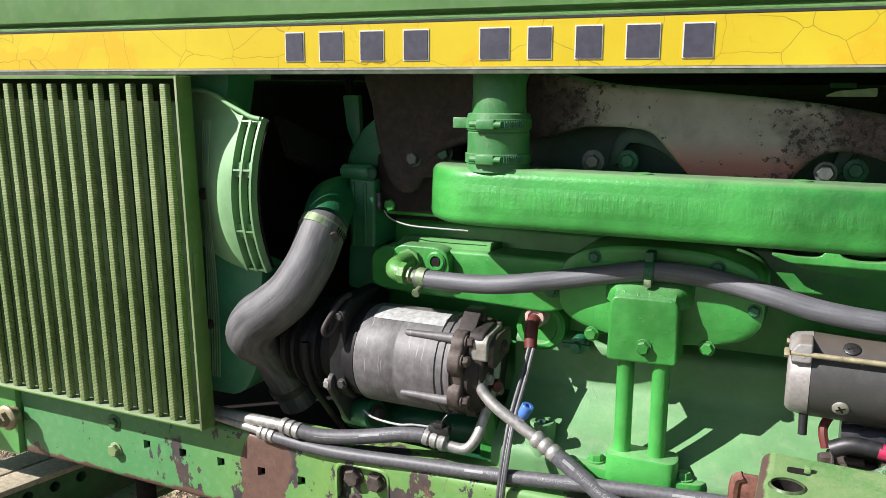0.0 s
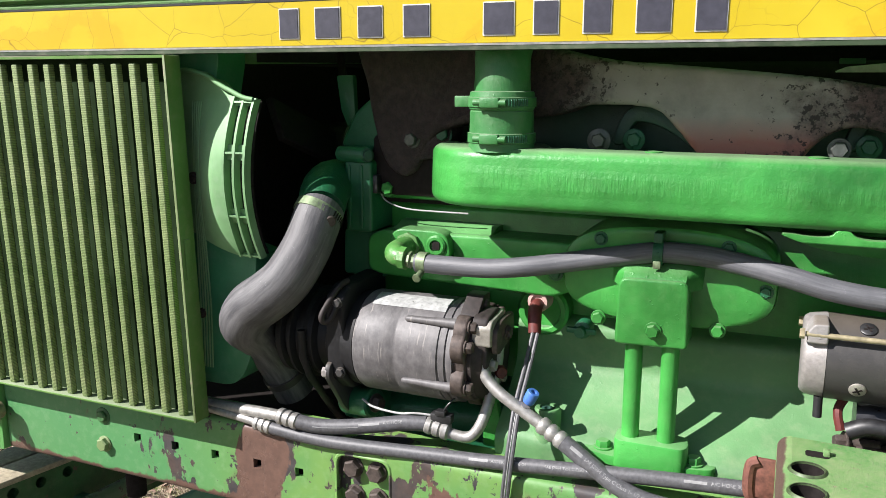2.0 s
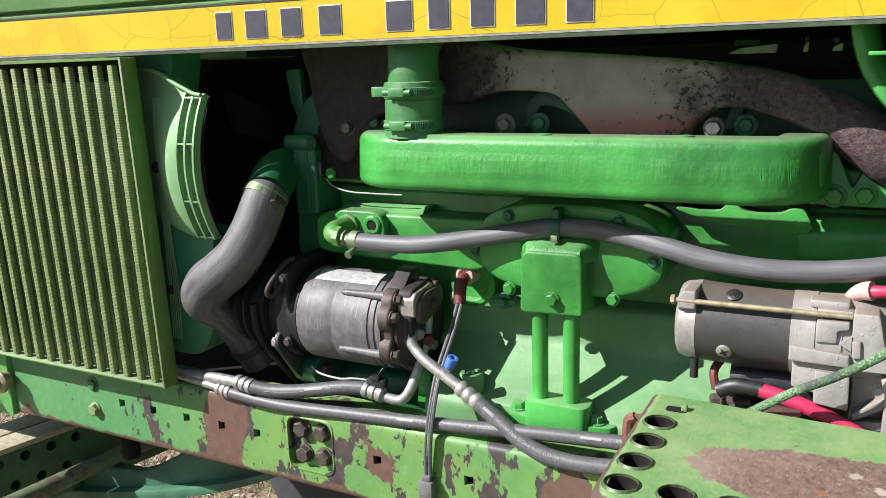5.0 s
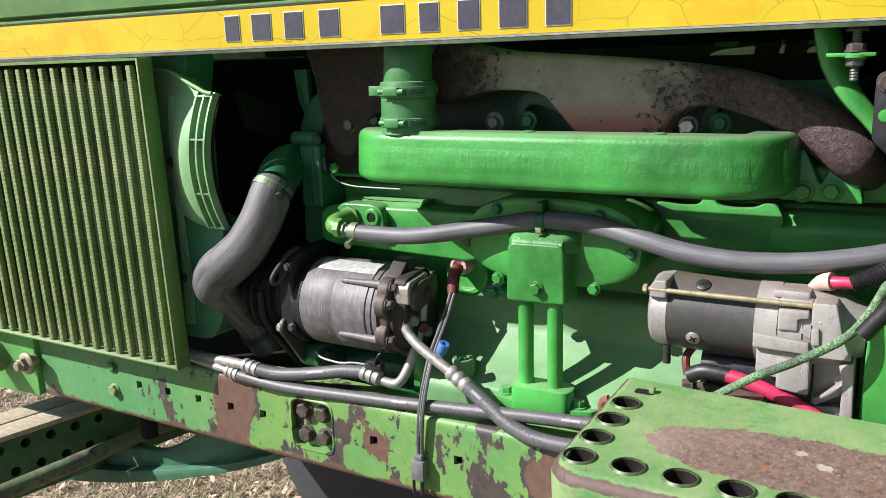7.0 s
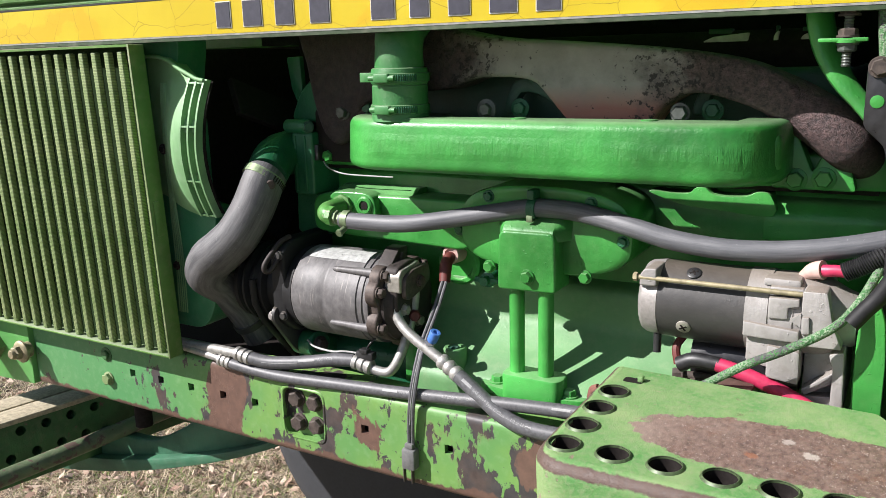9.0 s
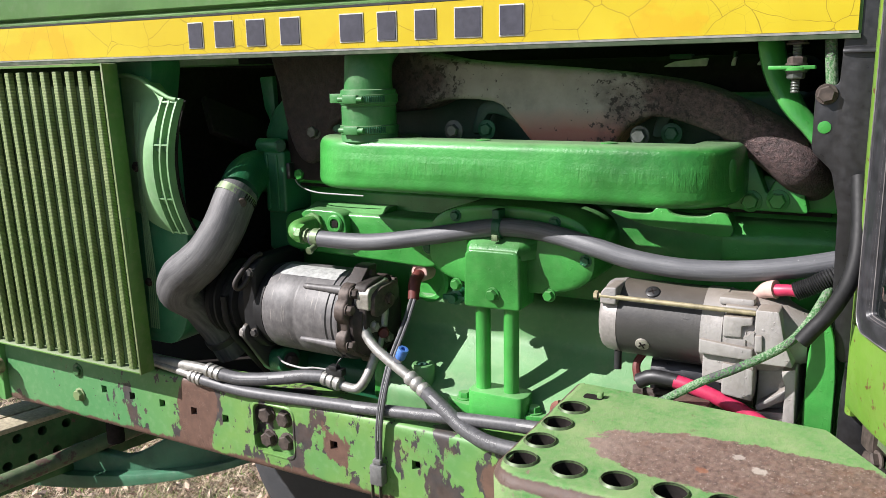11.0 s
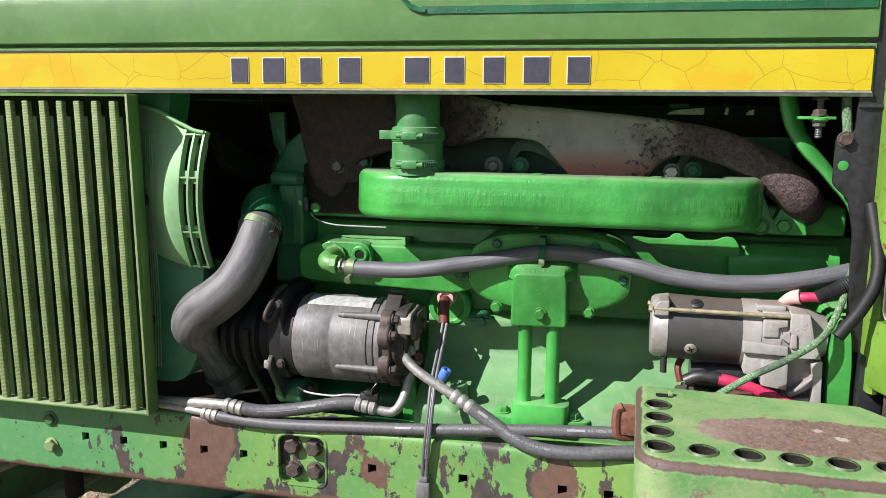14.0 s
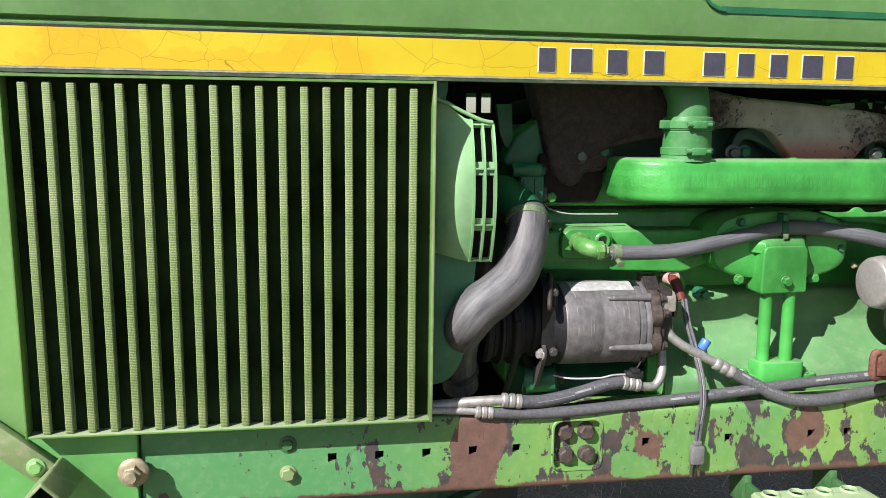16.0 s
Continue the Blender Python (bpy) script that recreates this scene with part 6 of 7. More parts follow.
sweep(bm, smooth_path([(0.129, 1.014, 1.532, 0.0165), (0.132, 1.012, 1.501, 0.0165), (0.142, 1.010, 1.468, 0.016), (0.160, 1.004, 1.438, 0.014), (0.180, 0.998, 1.415, 0.012), (0.197, 0.992, 1.393, 0.0105), (0.216, 0.985, 1.368, 0.010), (0.225, 0.980, 1.34, 0.010)], 6), 12, None, True, 0.6)
part("arm", bm, GREEN, linkage)
part("tab", shaped((box, 0.136, 0.182, 0.955, 0.975, 1.4795, 1.4835, 0.001), (lathe, (0.163, 0.965, 1.4785), (0, 0, 1), [(0, 0.013), (0.003, 0.013), (0.0035, 0.011)], 24)), GREEN, linkage)
stud = part("stud", shaped((lathe, (0.163, 0.965, 1.455), (0, 0, 1), [(0, 0.0042)] + [(0.0015 * k, 0.0048 if k % 2 else 0.0040) for k in range(1, 40)] + [(0.062, 0.004)], 12)), STEEL, linkage, "threaded steel stud", )
for z, up in ((1.4785, -1), (1.484, 1), (1.505, 1)):
    part("nut", shaped((hexhead, (0.163, 0.965, z), (0, 0, up), 0.0095, 0.009, 1.15, 0.2)), STEEL if up < 0 else RUST_BOLT, stud)
tagged(part("return_hose", shaped((tube, [(0.193, 0.968, 1.53), (0.196, 0.966, 1.49), (0.200, 0.966, 1.455), (0.206, 0.975, 1.42)], 0.0062, 12, 6)), BRAID), "short braided hose going up under the hood", "hose")
bracket = thing("cab_bracket", (0.21, 0.965, 1.15), "dark grey cab bracket plate bolted beside the hood", "bracket")
part("plate", shaped((prism, rounded([(0.184, 1.395), (0.184, 1.455), (0.190, 1.463), (0.206, 1.463), (0.208, 1.53), (0.216, 1.76), (0.262, 1.76), (0.262, 1.19), (0.240, 1.168), (0.226, 1.168), (0.2165, 1.19), (0.214, 1.33), (0.205, 1.375)], 0.006), 0.956, 0.962, 0.0012)), FRAME_BLACK, bracket)
part("crease", shaped((sweep, [(0.2075, 0.9565, 1.4985), (0.216, 0.9548, 1.4985), (0.232, 0.9545, 1.4985), (0.2485, 0.9545, 1.4975)], 10, 0.0046, True, 0.45)), FRAME_BLACK, bracket, "pressed crease")
bolts(bracket, [(0.195, 0.956, 1.454)], RUST_BOLT, 0.009, 0.008, 1.2)
part("green_patch", shaped((lathe, (0.195, 0.9565, 1.420), (0, -1, 0), [(0, 0.0065), (0.0012, 0.0065), (0.0016, 0.005)], 20)), GREEN, bracket, "bright green paint showing through a hole")
part("lower_shield", shaped((prism, rounded([(0.232, 1.06), (0.262, 1.04), (0.262, 1.17), (0.234, 1.17), (0.232, 1.13)], 0.004), 0.93, 0.955, 0.002)), FRAME_BLACK, bracket, "dark lower shield")

# ---- step ----
def step_material():
    m, nt, b = nodes_of("worn step paint")
    v = coords(nt)
    fine = noise_tex(nt, coords(nt, (1, 0.7, 1)), 190.0, 8, 0.76)
    grit = noise_tex(nt, coords(nt, (1, 0.6, 1)), 380.0, 5, 0.75)
    mid = noise_tex(nt, v, 34.0, 10, 0.76)
    sep = nt.nodes.new("ShaderNodeSeparateXYZ")
    nt.links.new(v, sep.inputs[0])
    x, y, z = sep.outputs["X"], sep.outputs["Y"], sep.outputs["Z"]
    green = mix(nt, ramp(nt, noise_tex(nt, v, 12.0, 10, 0.72), 0.36, 0.66), (0.060, 0.200, 0.048), (0.205, 0.285, 0.120))
    green = mix(nt, maths(nt, "MULTIPLY", ramp(nt, fine, 0.45, 0.75), 0.65), green, (0.25, 0.27, 0.16))
    ex = maths(nt, "POWER", maths(nt, "ABSOLUTE", maths(nt, "MULTIPLY", maths(nt, "ADD", x, -0.170), 1 / 0.155)), 2.4)
    ey = maths(nt, "POWER", maths(nt, "ABSOLUTE", maths(nt, "MULTIPLY", maths(nt, "ADD", y, -0.762), 1 / 0.058)), 2.4)
    inside = maths(nt, "SUBTRACT", 1.0, maths(nt, "ADD", ex, ey))
    worn = ramp(nt, maths(nt, "ADD", inside, maths(nt, "MULTIPLY", maths(nt, "SUBTRACT", mid, 0.5), 1.5)), -0.05, 0.07)
    rust = mix(nt, ramp(nt, fine, 0.32, 0.7), (0.058, 0.036, 0.031), (0.215, 0.140, 0.112))
    rust = mix(nt, maths(nt, "MULTIPLY", ramp(nt, mid, 0.52, 0.66), 0.55), rust, (0.135, 0.058, 0.032))
    rust = mix(nt, maths(nt, "MULTIPLY", ramp(nt, grit, 0.58, 0.66), 0.55), rust, (0.46, 0.38, 0.33))
    blotch = noise_tex(nt, coords(nt, (1, 0.8, 1)), 11.0, 8, 0.7)
    front_end = ramp(nt, maths(nt, "MULTIPLY_ADD", x, -5.0, maths(nt, "MULTIPLY_ADD", blotch, 2.2, -0.55)), 0.0, 0.8)
    rust = mix(nt, maths(nt, "MULTIPLY", front_end, 0.50), rust, (0.33, 0.255, 0.215))
    wide = noise_tex(nt, coords(nt, (1, 0.5, 1)), 55.0, 10, 0.80)
    rust = mix(nt, maths(nt, "MULTIPLY", ramp(nt, wide, 0.52, 0.66), 0.5), rust, (0.25, 0.185, 0.152))
    for place, size, colour in (((0.129, 0.744, 1.115), 0.008, (0.24, 0.085, 0.04)), ((0.155, 0.786, 1.115), 0.008, (0.42, 0.37, 0.33)), ((0.177, 0.765, 1.115), 0.009, (0.46, 0.41, 0.36))):
        spot = nt.nodes.new("ShaderNodeVectorMath")
        spot.operation = "DISTANCE"
        spot.inputs[1].default_value = place
        nt.links.new(v, spot.inputs[0])
        mark = ramp(nt, maths(nt, "MULTIPLY_ADD", spot.outputs["Value"], -1 / size, maths(nt, "MULTIPLY_ADD", fine, 2.4, -0.35)), 0.0, 0.25)
        rust = mix(nt, maths(nt, "MULTIPLY", mark, 0.6), rust, colour)
    # rubbed edges and front lip
    wob = maths(nt, "MULTIPLY", maths(nt, "SUBTRACT", mid, 0.5), 2.4)
    lip = ramp(nt, maths(nt, "ADD", maths(nt, "MULTIPLY", maths(nt, "SUBTRACT", 1.1136, z), 420.0), wob), 0.1, 0.5)
    hi = ramp(nt, maths(nt, "ADD", maths(nt, "MULTIPLY", maths(nt, "SUBTRACT", z, 1.1030), 160.0), wob), 0.0, 0.3)
    edge = maths(nt, "MULTIPLY", lip, hi)
    low = nt.nodes.new("ShaderNodeMapRange")
    low.inputs["From Min"].default_value, low.inputs["From Max"].default_value = 1.106, 1.098
    nt.links.new(z, low.inputs["Value"])
    flake = ramp(nt, maths(nt, "ADD", mid, maths(nt, "MULTIPLY", low.outputs[0], 0.045)), 0.63, 0.65)
    col = mix(nt, maths(nt, "MULTIPLY", flake, 0.85), green, rust)
    col = mix(nt, edge, col, mix(nt, fine, (0.032, 0.019, 0.015), (0.125, 0.078, 0.060)))
    col = mix(nt, worn, col, rust)
    nt.links.new(col, b.inputs["Base Color"])
    nt.links.new(maths(nt, "MULTIPLY_ADD", fine, 0.5, 0.35), b.inputs["Roughness"])
    bumped(nt, b, maths(nt, "ADD", fine, maths(nt, "MULTIPLY", flake, -0.5)), 0.5, 0.0015)
    return m


STEP = step_material()
COLLAR = plain("rubbed collar paint", (0.066, 0.098, 0.042), 0.5, 0.2, 0.45, 220)
step = thing("cab_step", (0.15, 0.78, 1.04), "green steel cab step with grip holes and worn rusty tread", "step")
plan = rounded([(-0.042, 0.662), (-0.042, 0.905), (0.224, 0.890), (0.385, 0.662)], [0.030, 0.004, 0.004, 0.004], 8)
bm = bmesh.new()
prism(bm, plan, 1.1145, 1.111, 0, 1, "z")
tread = part("tread_plate", bm, STEP, step)
HX = [(-0.028, 0.8285), (-0.0285, 0.7815), (-0.029, 0.7345)] + [(-0.030 + 0.0478 * k, 0.688) for k in range(8)]
cut = bmesh.new()
for x, y in HX:
    lathe(cut, (x, y, 1.05), (0, 0, 1), [(0, 0.0152), (0.1, 0.0152)], 28)
carve(tread, cut)
for x, y in HX:
    c_ = part("grip_collar", shaped((lathe, (x, y, 1.1125), (0, 0, 1), [(0.0, 0.0150), (0.0030, 0.0147), (0.0042, 0.0149), (0.0045, 0.0155), (0.0040, 0.0162), (0.0026, 0.0170), (0.0017, 0.0178)], 28, 0.0, math.tau, False)), COLLAR, step, "raised bare-edged collar")
    # wall painted near black for the shade down the hole
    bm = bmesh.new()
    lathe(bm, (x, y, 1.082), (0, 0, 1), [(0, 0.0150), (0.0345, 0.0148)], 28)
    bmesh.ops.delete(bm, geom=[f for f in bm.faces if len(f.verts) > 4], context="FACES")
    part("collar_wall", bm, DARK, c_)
# rolled skirt round the side, the corner and the front
edge_line = [(-0.042, 0.906), (-0.042, 0.80)] + [((1 - t) ** 2 * -0.042 + 2 * t * (1 - t) * -0.042 + t * t * -0.012, (1 - t) ** 2 * 0.692 + 2 * t * (1 - t) * 0.662 + t * t * 0.662) for t in [k / 8 for k in range(9)]] + [(0.3, 0.662), (0.62, 0.662)]
prof = [(0.014 * math.sin(a), 1.1005 + 0.014 * math.cos(a)) for a in [math.pi / 2 * k / 6 for k in range(7)]] + [(0.0125, 1.045), (0.0095, 1.045), (0.0105, 1.1005), (0.0, 1.1095)]
bm = bmesh.new()
rows_ = []
for i, p in enumerate(edge_line):
    t = Vector(edge_line[min(i + 1, len(edge_line) - 1)]) - Vector(edge_line[max(i - 1, 0)])
    n_ = Vector((t.y, -t.x)).normalized()
    rows_.append([bm.verts.new((p[0] + n_.x * o, p[1] + n_.y * o, z)) for o, z in prof])
for p, q in zip(rows_, rows_[1:]):
    for k in range(len(prof)):
        bm.faces.new((p[k], p[(k + 1) % len(prof)], q[(k + 1) % len(prof)], q[k]))
bm.faces.new(rows_[0])
bm.faces.new(rows_[-1][::-1])
part("rolled_skirt", bm, STEP, step, "rolled edge rubbed to brown rust")
part("clip_hole", shaped((prism, rounded([(-0.030, 0.862), (-0.008, 0.862), (-0.008, 0.876), (-0.030, 0.876)], 0.004), 1.1150, 1.1146, 0, 1, "z")), DARK, step)
part("bent_tab", shaped((box, -0.014, -0.008, 0.866, 0.874, 1.114, 1.121, 0.001)), STEP, step)
part("leg", shaped((box, 0.06, 0.10, 0.90, 0.96, 0.975, 1.108, 0.003)), STEP, step)
part("leg", shaped((box, 0.28, 0.33, 0.86, 0.96, 0.95, 1.108, 0.003)), STEP, step)
part("hanger", shaped((tube, [(-0.072, 0.905, 1.082), (-0.080, 0.905, 1.075), (-0.080, 0.905, 1.045), (-0.07, 0.91, 1.035), (-0.03, 0.93, 1.035)], 0.006, 8, 5), (box, -0.078, -0.045, 0.903, 0.909, 1.04, 1.085, 0.002)), RUST_STRAP, step, "red rusty bent hanger")

# ---- lower step, hung from the rail ----
low_step = thing("lower_step", (-0.18, 0.80, 0.80), "pale worn green lower step with a row of grip holes", "step")
PALE_STEP = paint("bleached step paint", (0.26, 0.35, 0.19), 0.55, 0.12, 0.35, (0.42, 0.42, 0.32), bump=0.2, chips=0.36, chip_colour=(0.10, 0.075, 0.055), chip_scale=40.0)
bm = bmesh.new()
prism(bm, rounded([(-0.283, 0.70), (-0.283, 0.902), (-0.088, 0.902), (-0.070, 0.70)], 0.006, 4), 0.850, 0.846, 0.0015, 2, "z")
plate = part("tread_plate", bm, PALE_STEP, low_step)
cut = bmesh.new()
spots_ = [(-0.256 + 0.047 * k, 0.889) for k in range(4)] + [(-0.256 + 0.047 * k, 0.72) for k in range(4)]
for x, y in spots_:
    lathe(cut, (x, y, 0.80), (0, 0, 1), [(0, 0.0125), (0.1, 0.0125)], 20)
carve(plate, cut)
for x, y in spots_:
    part("grip_collar", shaped((lathe, (x, y, 0.848), (0, 0, 1), [(0.0, 0.0124), (0.0035, 0.0122), (0.0048, 0.0128), (0.0042, 0.0142), (0.0016, 0.0165)], 20, 0.0, math.tau, False)), PALE_STEP, low_step)
part("skirt", shaped((box, -0.284, -0.281, 0.70, 0.902, 0.80, 0.8475, 0.001), (box, -0.281, -0.072, 0.698, 0.701, 0.80, 0.8475, 0.001)), PALE_STEP, low_step)
for x in (-0.27, -0.11):
    part("hanger", shaped((box, x, x + 0.012, 0.86, 0.9445, 0.80, 0.845, 0.002), (box, x, x + 0.012, 0.946, 1.0, 0.80, 0.8575, 0.002), (box, x, x + 0.012, 0.9445, 0.947, 0.80, 0.845)), UNDER_GREEN, low_step)

# ---- cab corner ----
GLASS, nt, b = nodes_of("dark tinted cab glass")
b.inputs["Base Color"].default_value = (0.10, 0.15, 0.15, 1)
b.inputs["IOR"].default_value = 2.1
b.inputs["Transmission Weight"].default_value = 0.96
dust_ = ramp(nt, noise_tex(nt, coords(nt), 260.0, 3), 0.72, 0.80)
smear = noise_tex(nt, coords(nt, (1, 1, 0.3)), 22.0, 4)
nt.links.new(maths(nt, "MULTIPLY_ADD", smear, 0.03, maths(nt, "MULTIPLY", dust_, 0.25)), b.inputs["Roughness"])
SEAL = plain("weathered seal rubber", (0.026, 0.026, 0.030), 0.40, 0.0, 0.5, 90, 0.3)
TRIM_LINE = plain("worn bright seal insert", (0.16, 0.15, 0.15), 0.4, 0.2, 0.6, 40)
cab = thing("cab", (0.5, 1.0, 1.02), "lime green tractor cab corner with curved tinted window", "cab")
TURN, BEND, ROUND = 1.187, 1.783, 0.30


def cab_at(s, out, z):
    """A place on the cab's curved side: s along it from the window's corner, out towards the outside."""
    k = min(max(s, 0.0), ROUND)
    a_ = TURN - BEND * k
    x = 0.2556 + (math.sin(TURN) - math.sin(a_)) / BEND + (s - k) * math.cos(a_)
    y = 0.875 - (math.cos(a_) - math.cos(TURN)) / BEND - (s - k) * math.sin(a_)
    return Vector((x - math.sin(a_) * out, y - math.cos(a_) * out, z))


def skin(bm, rings, caps=True):
    """Faces between rings of places, each a closed outline."""
    rings = [[bm.verts.new(c) for c in r] for r in rings]
    for p, q in zip(rings, rings[1:]):
        for k in range(len(p)):
            bm.faces.new((p[k], p[(k + 1) % len(p)], q[(k + 1) % len(p)], q[k]))
    if caps:
        bm.faces.new(rings[0][::-1])
        bm.faces.new(rings[-1])


def around(bm, section, s0, s1, n=24):
    """A bar along the curved side, with its section in (out, z)."""
    skin(bm, [[cab_at(s0 + (s1 - s0) * i / n, o_, z_) for o_, z_ in section] for i in range(n + 1)])


def band(o0, o1, z0, z1, e=0.002):
    return [(o0, z0 + e), (o0, z1 - e), (o0 + e, z1), (o1 - e, z1), (o1, z1 - e), (o1, z0 + e), (o1 - e, z0), (o0 + e, z0)]


END = 0.62
part("lower_panel", shaped((around, [(-0.020, 1.131), (-0.020, 1.224), (0.0005, 1.224), (0.002, 1.18), (0.0015, 1.140), (-0.001, 1.1335), (-0.006, 1.131)], -0.0437, END, 40)), LIME, cab, "lime green lower panel with rust specks")
part("corner_edge", shaped((skin, [[(x_, y_, z_) for x_, y_ in ((0.2362, 0.9552), (0.2382, 0.9215), (0.2402, 0.9160), (0.2440, 0.9120), (0.2500, 0.9150), (0.2500, 0.9552))] for z_ in (1.125, 1.5, 2.2)])), LIME, cab, "narrow lime green corner post")
part("sill", shaped((around, band(-0.050, -0.016, 1.110, 1.1300), 0.0, END)), ROD_PAINT, cab, "rust-mottled green sill under the panel")
part("sill_tip", shaped((around, band(-0.046, -0.012, 1.098, 1.1305), -0.028, 0.002, 4)), RUST_BOLT, cab, "brown rusted sill end")
stations = [((-0.0345, z_), (0.0062, z_)) for z_ in (2.2, 1.9, 1.7, 1.6, 1.5, 1.4, 1.32, 1.275)]
stations += [((-0.0065 - 0.028 * math.cos(a_), 1.243 - 0.028 * math.sin(a_)), (0.0102 - 0.004 * math.cos(a_), 1.2525 - 0.004 * math.sin(a_))) for a_ in [math.pi / 2 * k / 8 for k in range(9)]]
stations += [((s_, 1.2155), (s_ + 0.012, 1.2485 + 0.01 * min(s_, 0.3))) for s_ in [0.005 + 0.0205 * k for k in range(30)]]
PROFILE = [(0.0, -0.035), (0.0, -0.006), (0.10, -0.0025), (0.24, 0.0012), (0.30, 0.0052), (0.36, 0.0068), (0.40, 0.0056), (0.66, 0.0072), (0.86, 0.0060), (0.90, 0.0032), (0.94, 0.0046), (1.0, 0.0010), (1.0, -0.035)]


def on_seal(f, out):
    return [cab_at(o_[0] + (i_[0] - o_[0]) * f, out, o_[1] + (i_[1] - o_[1]) * f) for o_, i_ in stations]


win = part("window_seal", shaped((skin, [list(r_) for r_ in zip(*[on_seal(f, o_) for f, o_ in PROFILE])])), SEAL, cab, "black rubber window surround")
for f, o_, r_ in ((0.345, 0.0068, 0.0007), (0.90, 0.0035, 0.0005), (0.985, 0.0022, 0.0006)):
    part("trim_line", shaped((sweep, on_seal(f, o_), 6, r_)), TRIM_LINE, win, "thin greyed insert line")
LEAN = 0.0247
part("pane", shaped((skin, [[cab_at(0.004 + 0.616 * i / 80, o_ - LEAN * (z_ - 1.24), z_) for o_, z_ in ((-0.004, 1.24), (-0.004, 2.2), (0.0, 2.2), (0.0, 1.24))] for i in range(81)])), GLASS, win, "curved tinted glass pane")
outline = [cab_at(-0.035 + (END + 0.035) * i / 20, -0.03, 0) for i in range(21)]
outline = [(q.x, q.y) for q in outline] + [(1.02, 0.45), (1.02, 1.02), (0.262, 1.02)]
# unseen closing walls and floor, near black so the cab looks unlit
for z0, z1, name in ((1.10, 1.128, "cab_floor"), (2.2, 2.26, "roof")):
    part(name, shaped((skin, [[(x, y, z_) for x, y in outline] for z_ in (z0, z1)])), LIME if z0 > 2 else DARK, cab)
part("cab_shell", shaped((box, 1.0, 1.02, 0.40, 1.03, 1.02, 2.2), (box, 0.262, 1.02, 1.0, 1.03, 1.0, 2.2), (box, outline[20][0], 1.02, 0.42, 0.44, 1.02, 2.2)), DARK, cab, "dark walls added to close the cab")
part("pivot_bracket", shaped((around, band(-0.05, -0.012, 1.070, 1.097), -0.02, 0.08, 6)), DARK, cab)
bolts(cab, [(0.270, 0.874, 1.094)], RUST_BOLT, 0.012, 0.010, 1.2, direction=(-0.85, -0.5, 0.3))

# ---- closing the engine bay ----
# near-black sheets added to keep the bay dark, with open gaps
far = thing("bay_backing", (-0.6, 1.6, 0.9), "dark sheets added to close the engine bay's far side", "body panel")
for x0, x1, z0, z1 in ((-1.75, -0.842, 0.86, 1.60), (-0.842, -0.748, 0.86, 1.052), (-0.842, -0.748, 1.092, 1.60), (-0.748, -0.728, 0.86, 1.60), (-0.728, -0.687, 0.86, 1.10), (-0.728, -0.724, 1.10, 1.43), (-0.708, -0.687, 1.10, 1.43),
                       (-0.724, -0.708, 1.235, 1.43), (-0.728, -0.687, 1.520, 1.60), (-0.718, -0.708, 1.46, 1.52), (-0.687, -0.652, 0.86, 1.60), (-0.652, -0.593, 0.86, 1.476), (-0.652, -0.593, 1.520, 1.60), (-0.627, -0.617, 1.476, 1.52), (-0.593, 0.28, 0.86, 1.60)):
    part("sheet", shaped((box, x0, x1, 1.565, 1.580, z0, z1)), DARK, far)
part("bay_floor", shaped((box, -1.75, 0.6, 1.20, 1.58, 0.86, 0.875)), DARK, far)
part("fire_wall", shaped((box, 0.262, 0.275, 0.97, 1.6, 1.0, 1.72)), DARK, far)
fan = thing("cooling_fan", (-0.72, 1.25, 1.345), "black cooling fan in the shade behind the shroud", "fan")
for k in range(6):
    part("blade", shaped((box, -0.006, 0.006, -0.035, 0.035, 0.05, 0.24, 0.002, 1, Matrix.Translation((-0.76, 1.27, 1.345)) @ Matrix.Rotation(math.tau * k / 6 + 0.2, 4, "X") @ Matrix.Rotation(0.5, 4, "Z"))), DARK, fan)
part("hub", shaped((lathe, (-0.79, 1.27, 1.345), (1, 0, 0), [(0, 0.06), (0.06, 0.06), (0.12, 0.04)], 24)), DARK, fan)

# ---- under the front: axle beam, tie rod, bolster, wheel, tube mount ----
axle = thing("front_axle", (-1.35, 1.05, 0.64), "grimy green front axle beam with bolt holes and tie rod", "axle")
q = Matrix.Translation((-1.355, 1.0, 0.71)) @ Matrix.Rotation(radians(-12), 4, "Z")
beam = part("beam", shaped((box, -0.058, 0.058, -0.75, 0.95, -0.075, 0.060, 0.006, 2, q)), UNDER_GREEN, axle)
for x0, x1 in ((-0.066, -0.004), (0.002, 0.066)):
    part("cap_plate", shaped((box, x0, x1, -0.75, 0.95, 0.060, 0.072, 0.003, 2, q)), TAN, axle, "pale worn top plate")
cut = bmesh.new()
for i in range(16):
    lathe(cut, q @ Vector((0.02, -0.30 + 0.026 * i, 0.040 if i % 2 else -0.014)), q.to_3x3() @ Vector((1, 0, 0)), [(0, 0.0105), (0.06, 0.0105)], 16)
carve(beam, cut)
part("tie_rod", shaped((tube, [(-1.35, 0.40, 0.680), (-1.25, 0.835, 0.701), (-1.22, 0.963, 0.708), (-1.18, 1.134, 0.719), (-1.14, 1.30, 0.727)], 0.017, 16, 4)), ROD_PAINT, axle, "rusty green steering rod")
part("rod_arm", shaped((box, -1.26, -1.14, 1.24, 1.32, 0.66, 0.76, 0.01)), UNDER_GREEN, axle)
bolster = thing("axle_bolster", (-0.95, 1.12, 0.66), "green curved axle bolster casting hung under the frame", "bolster")
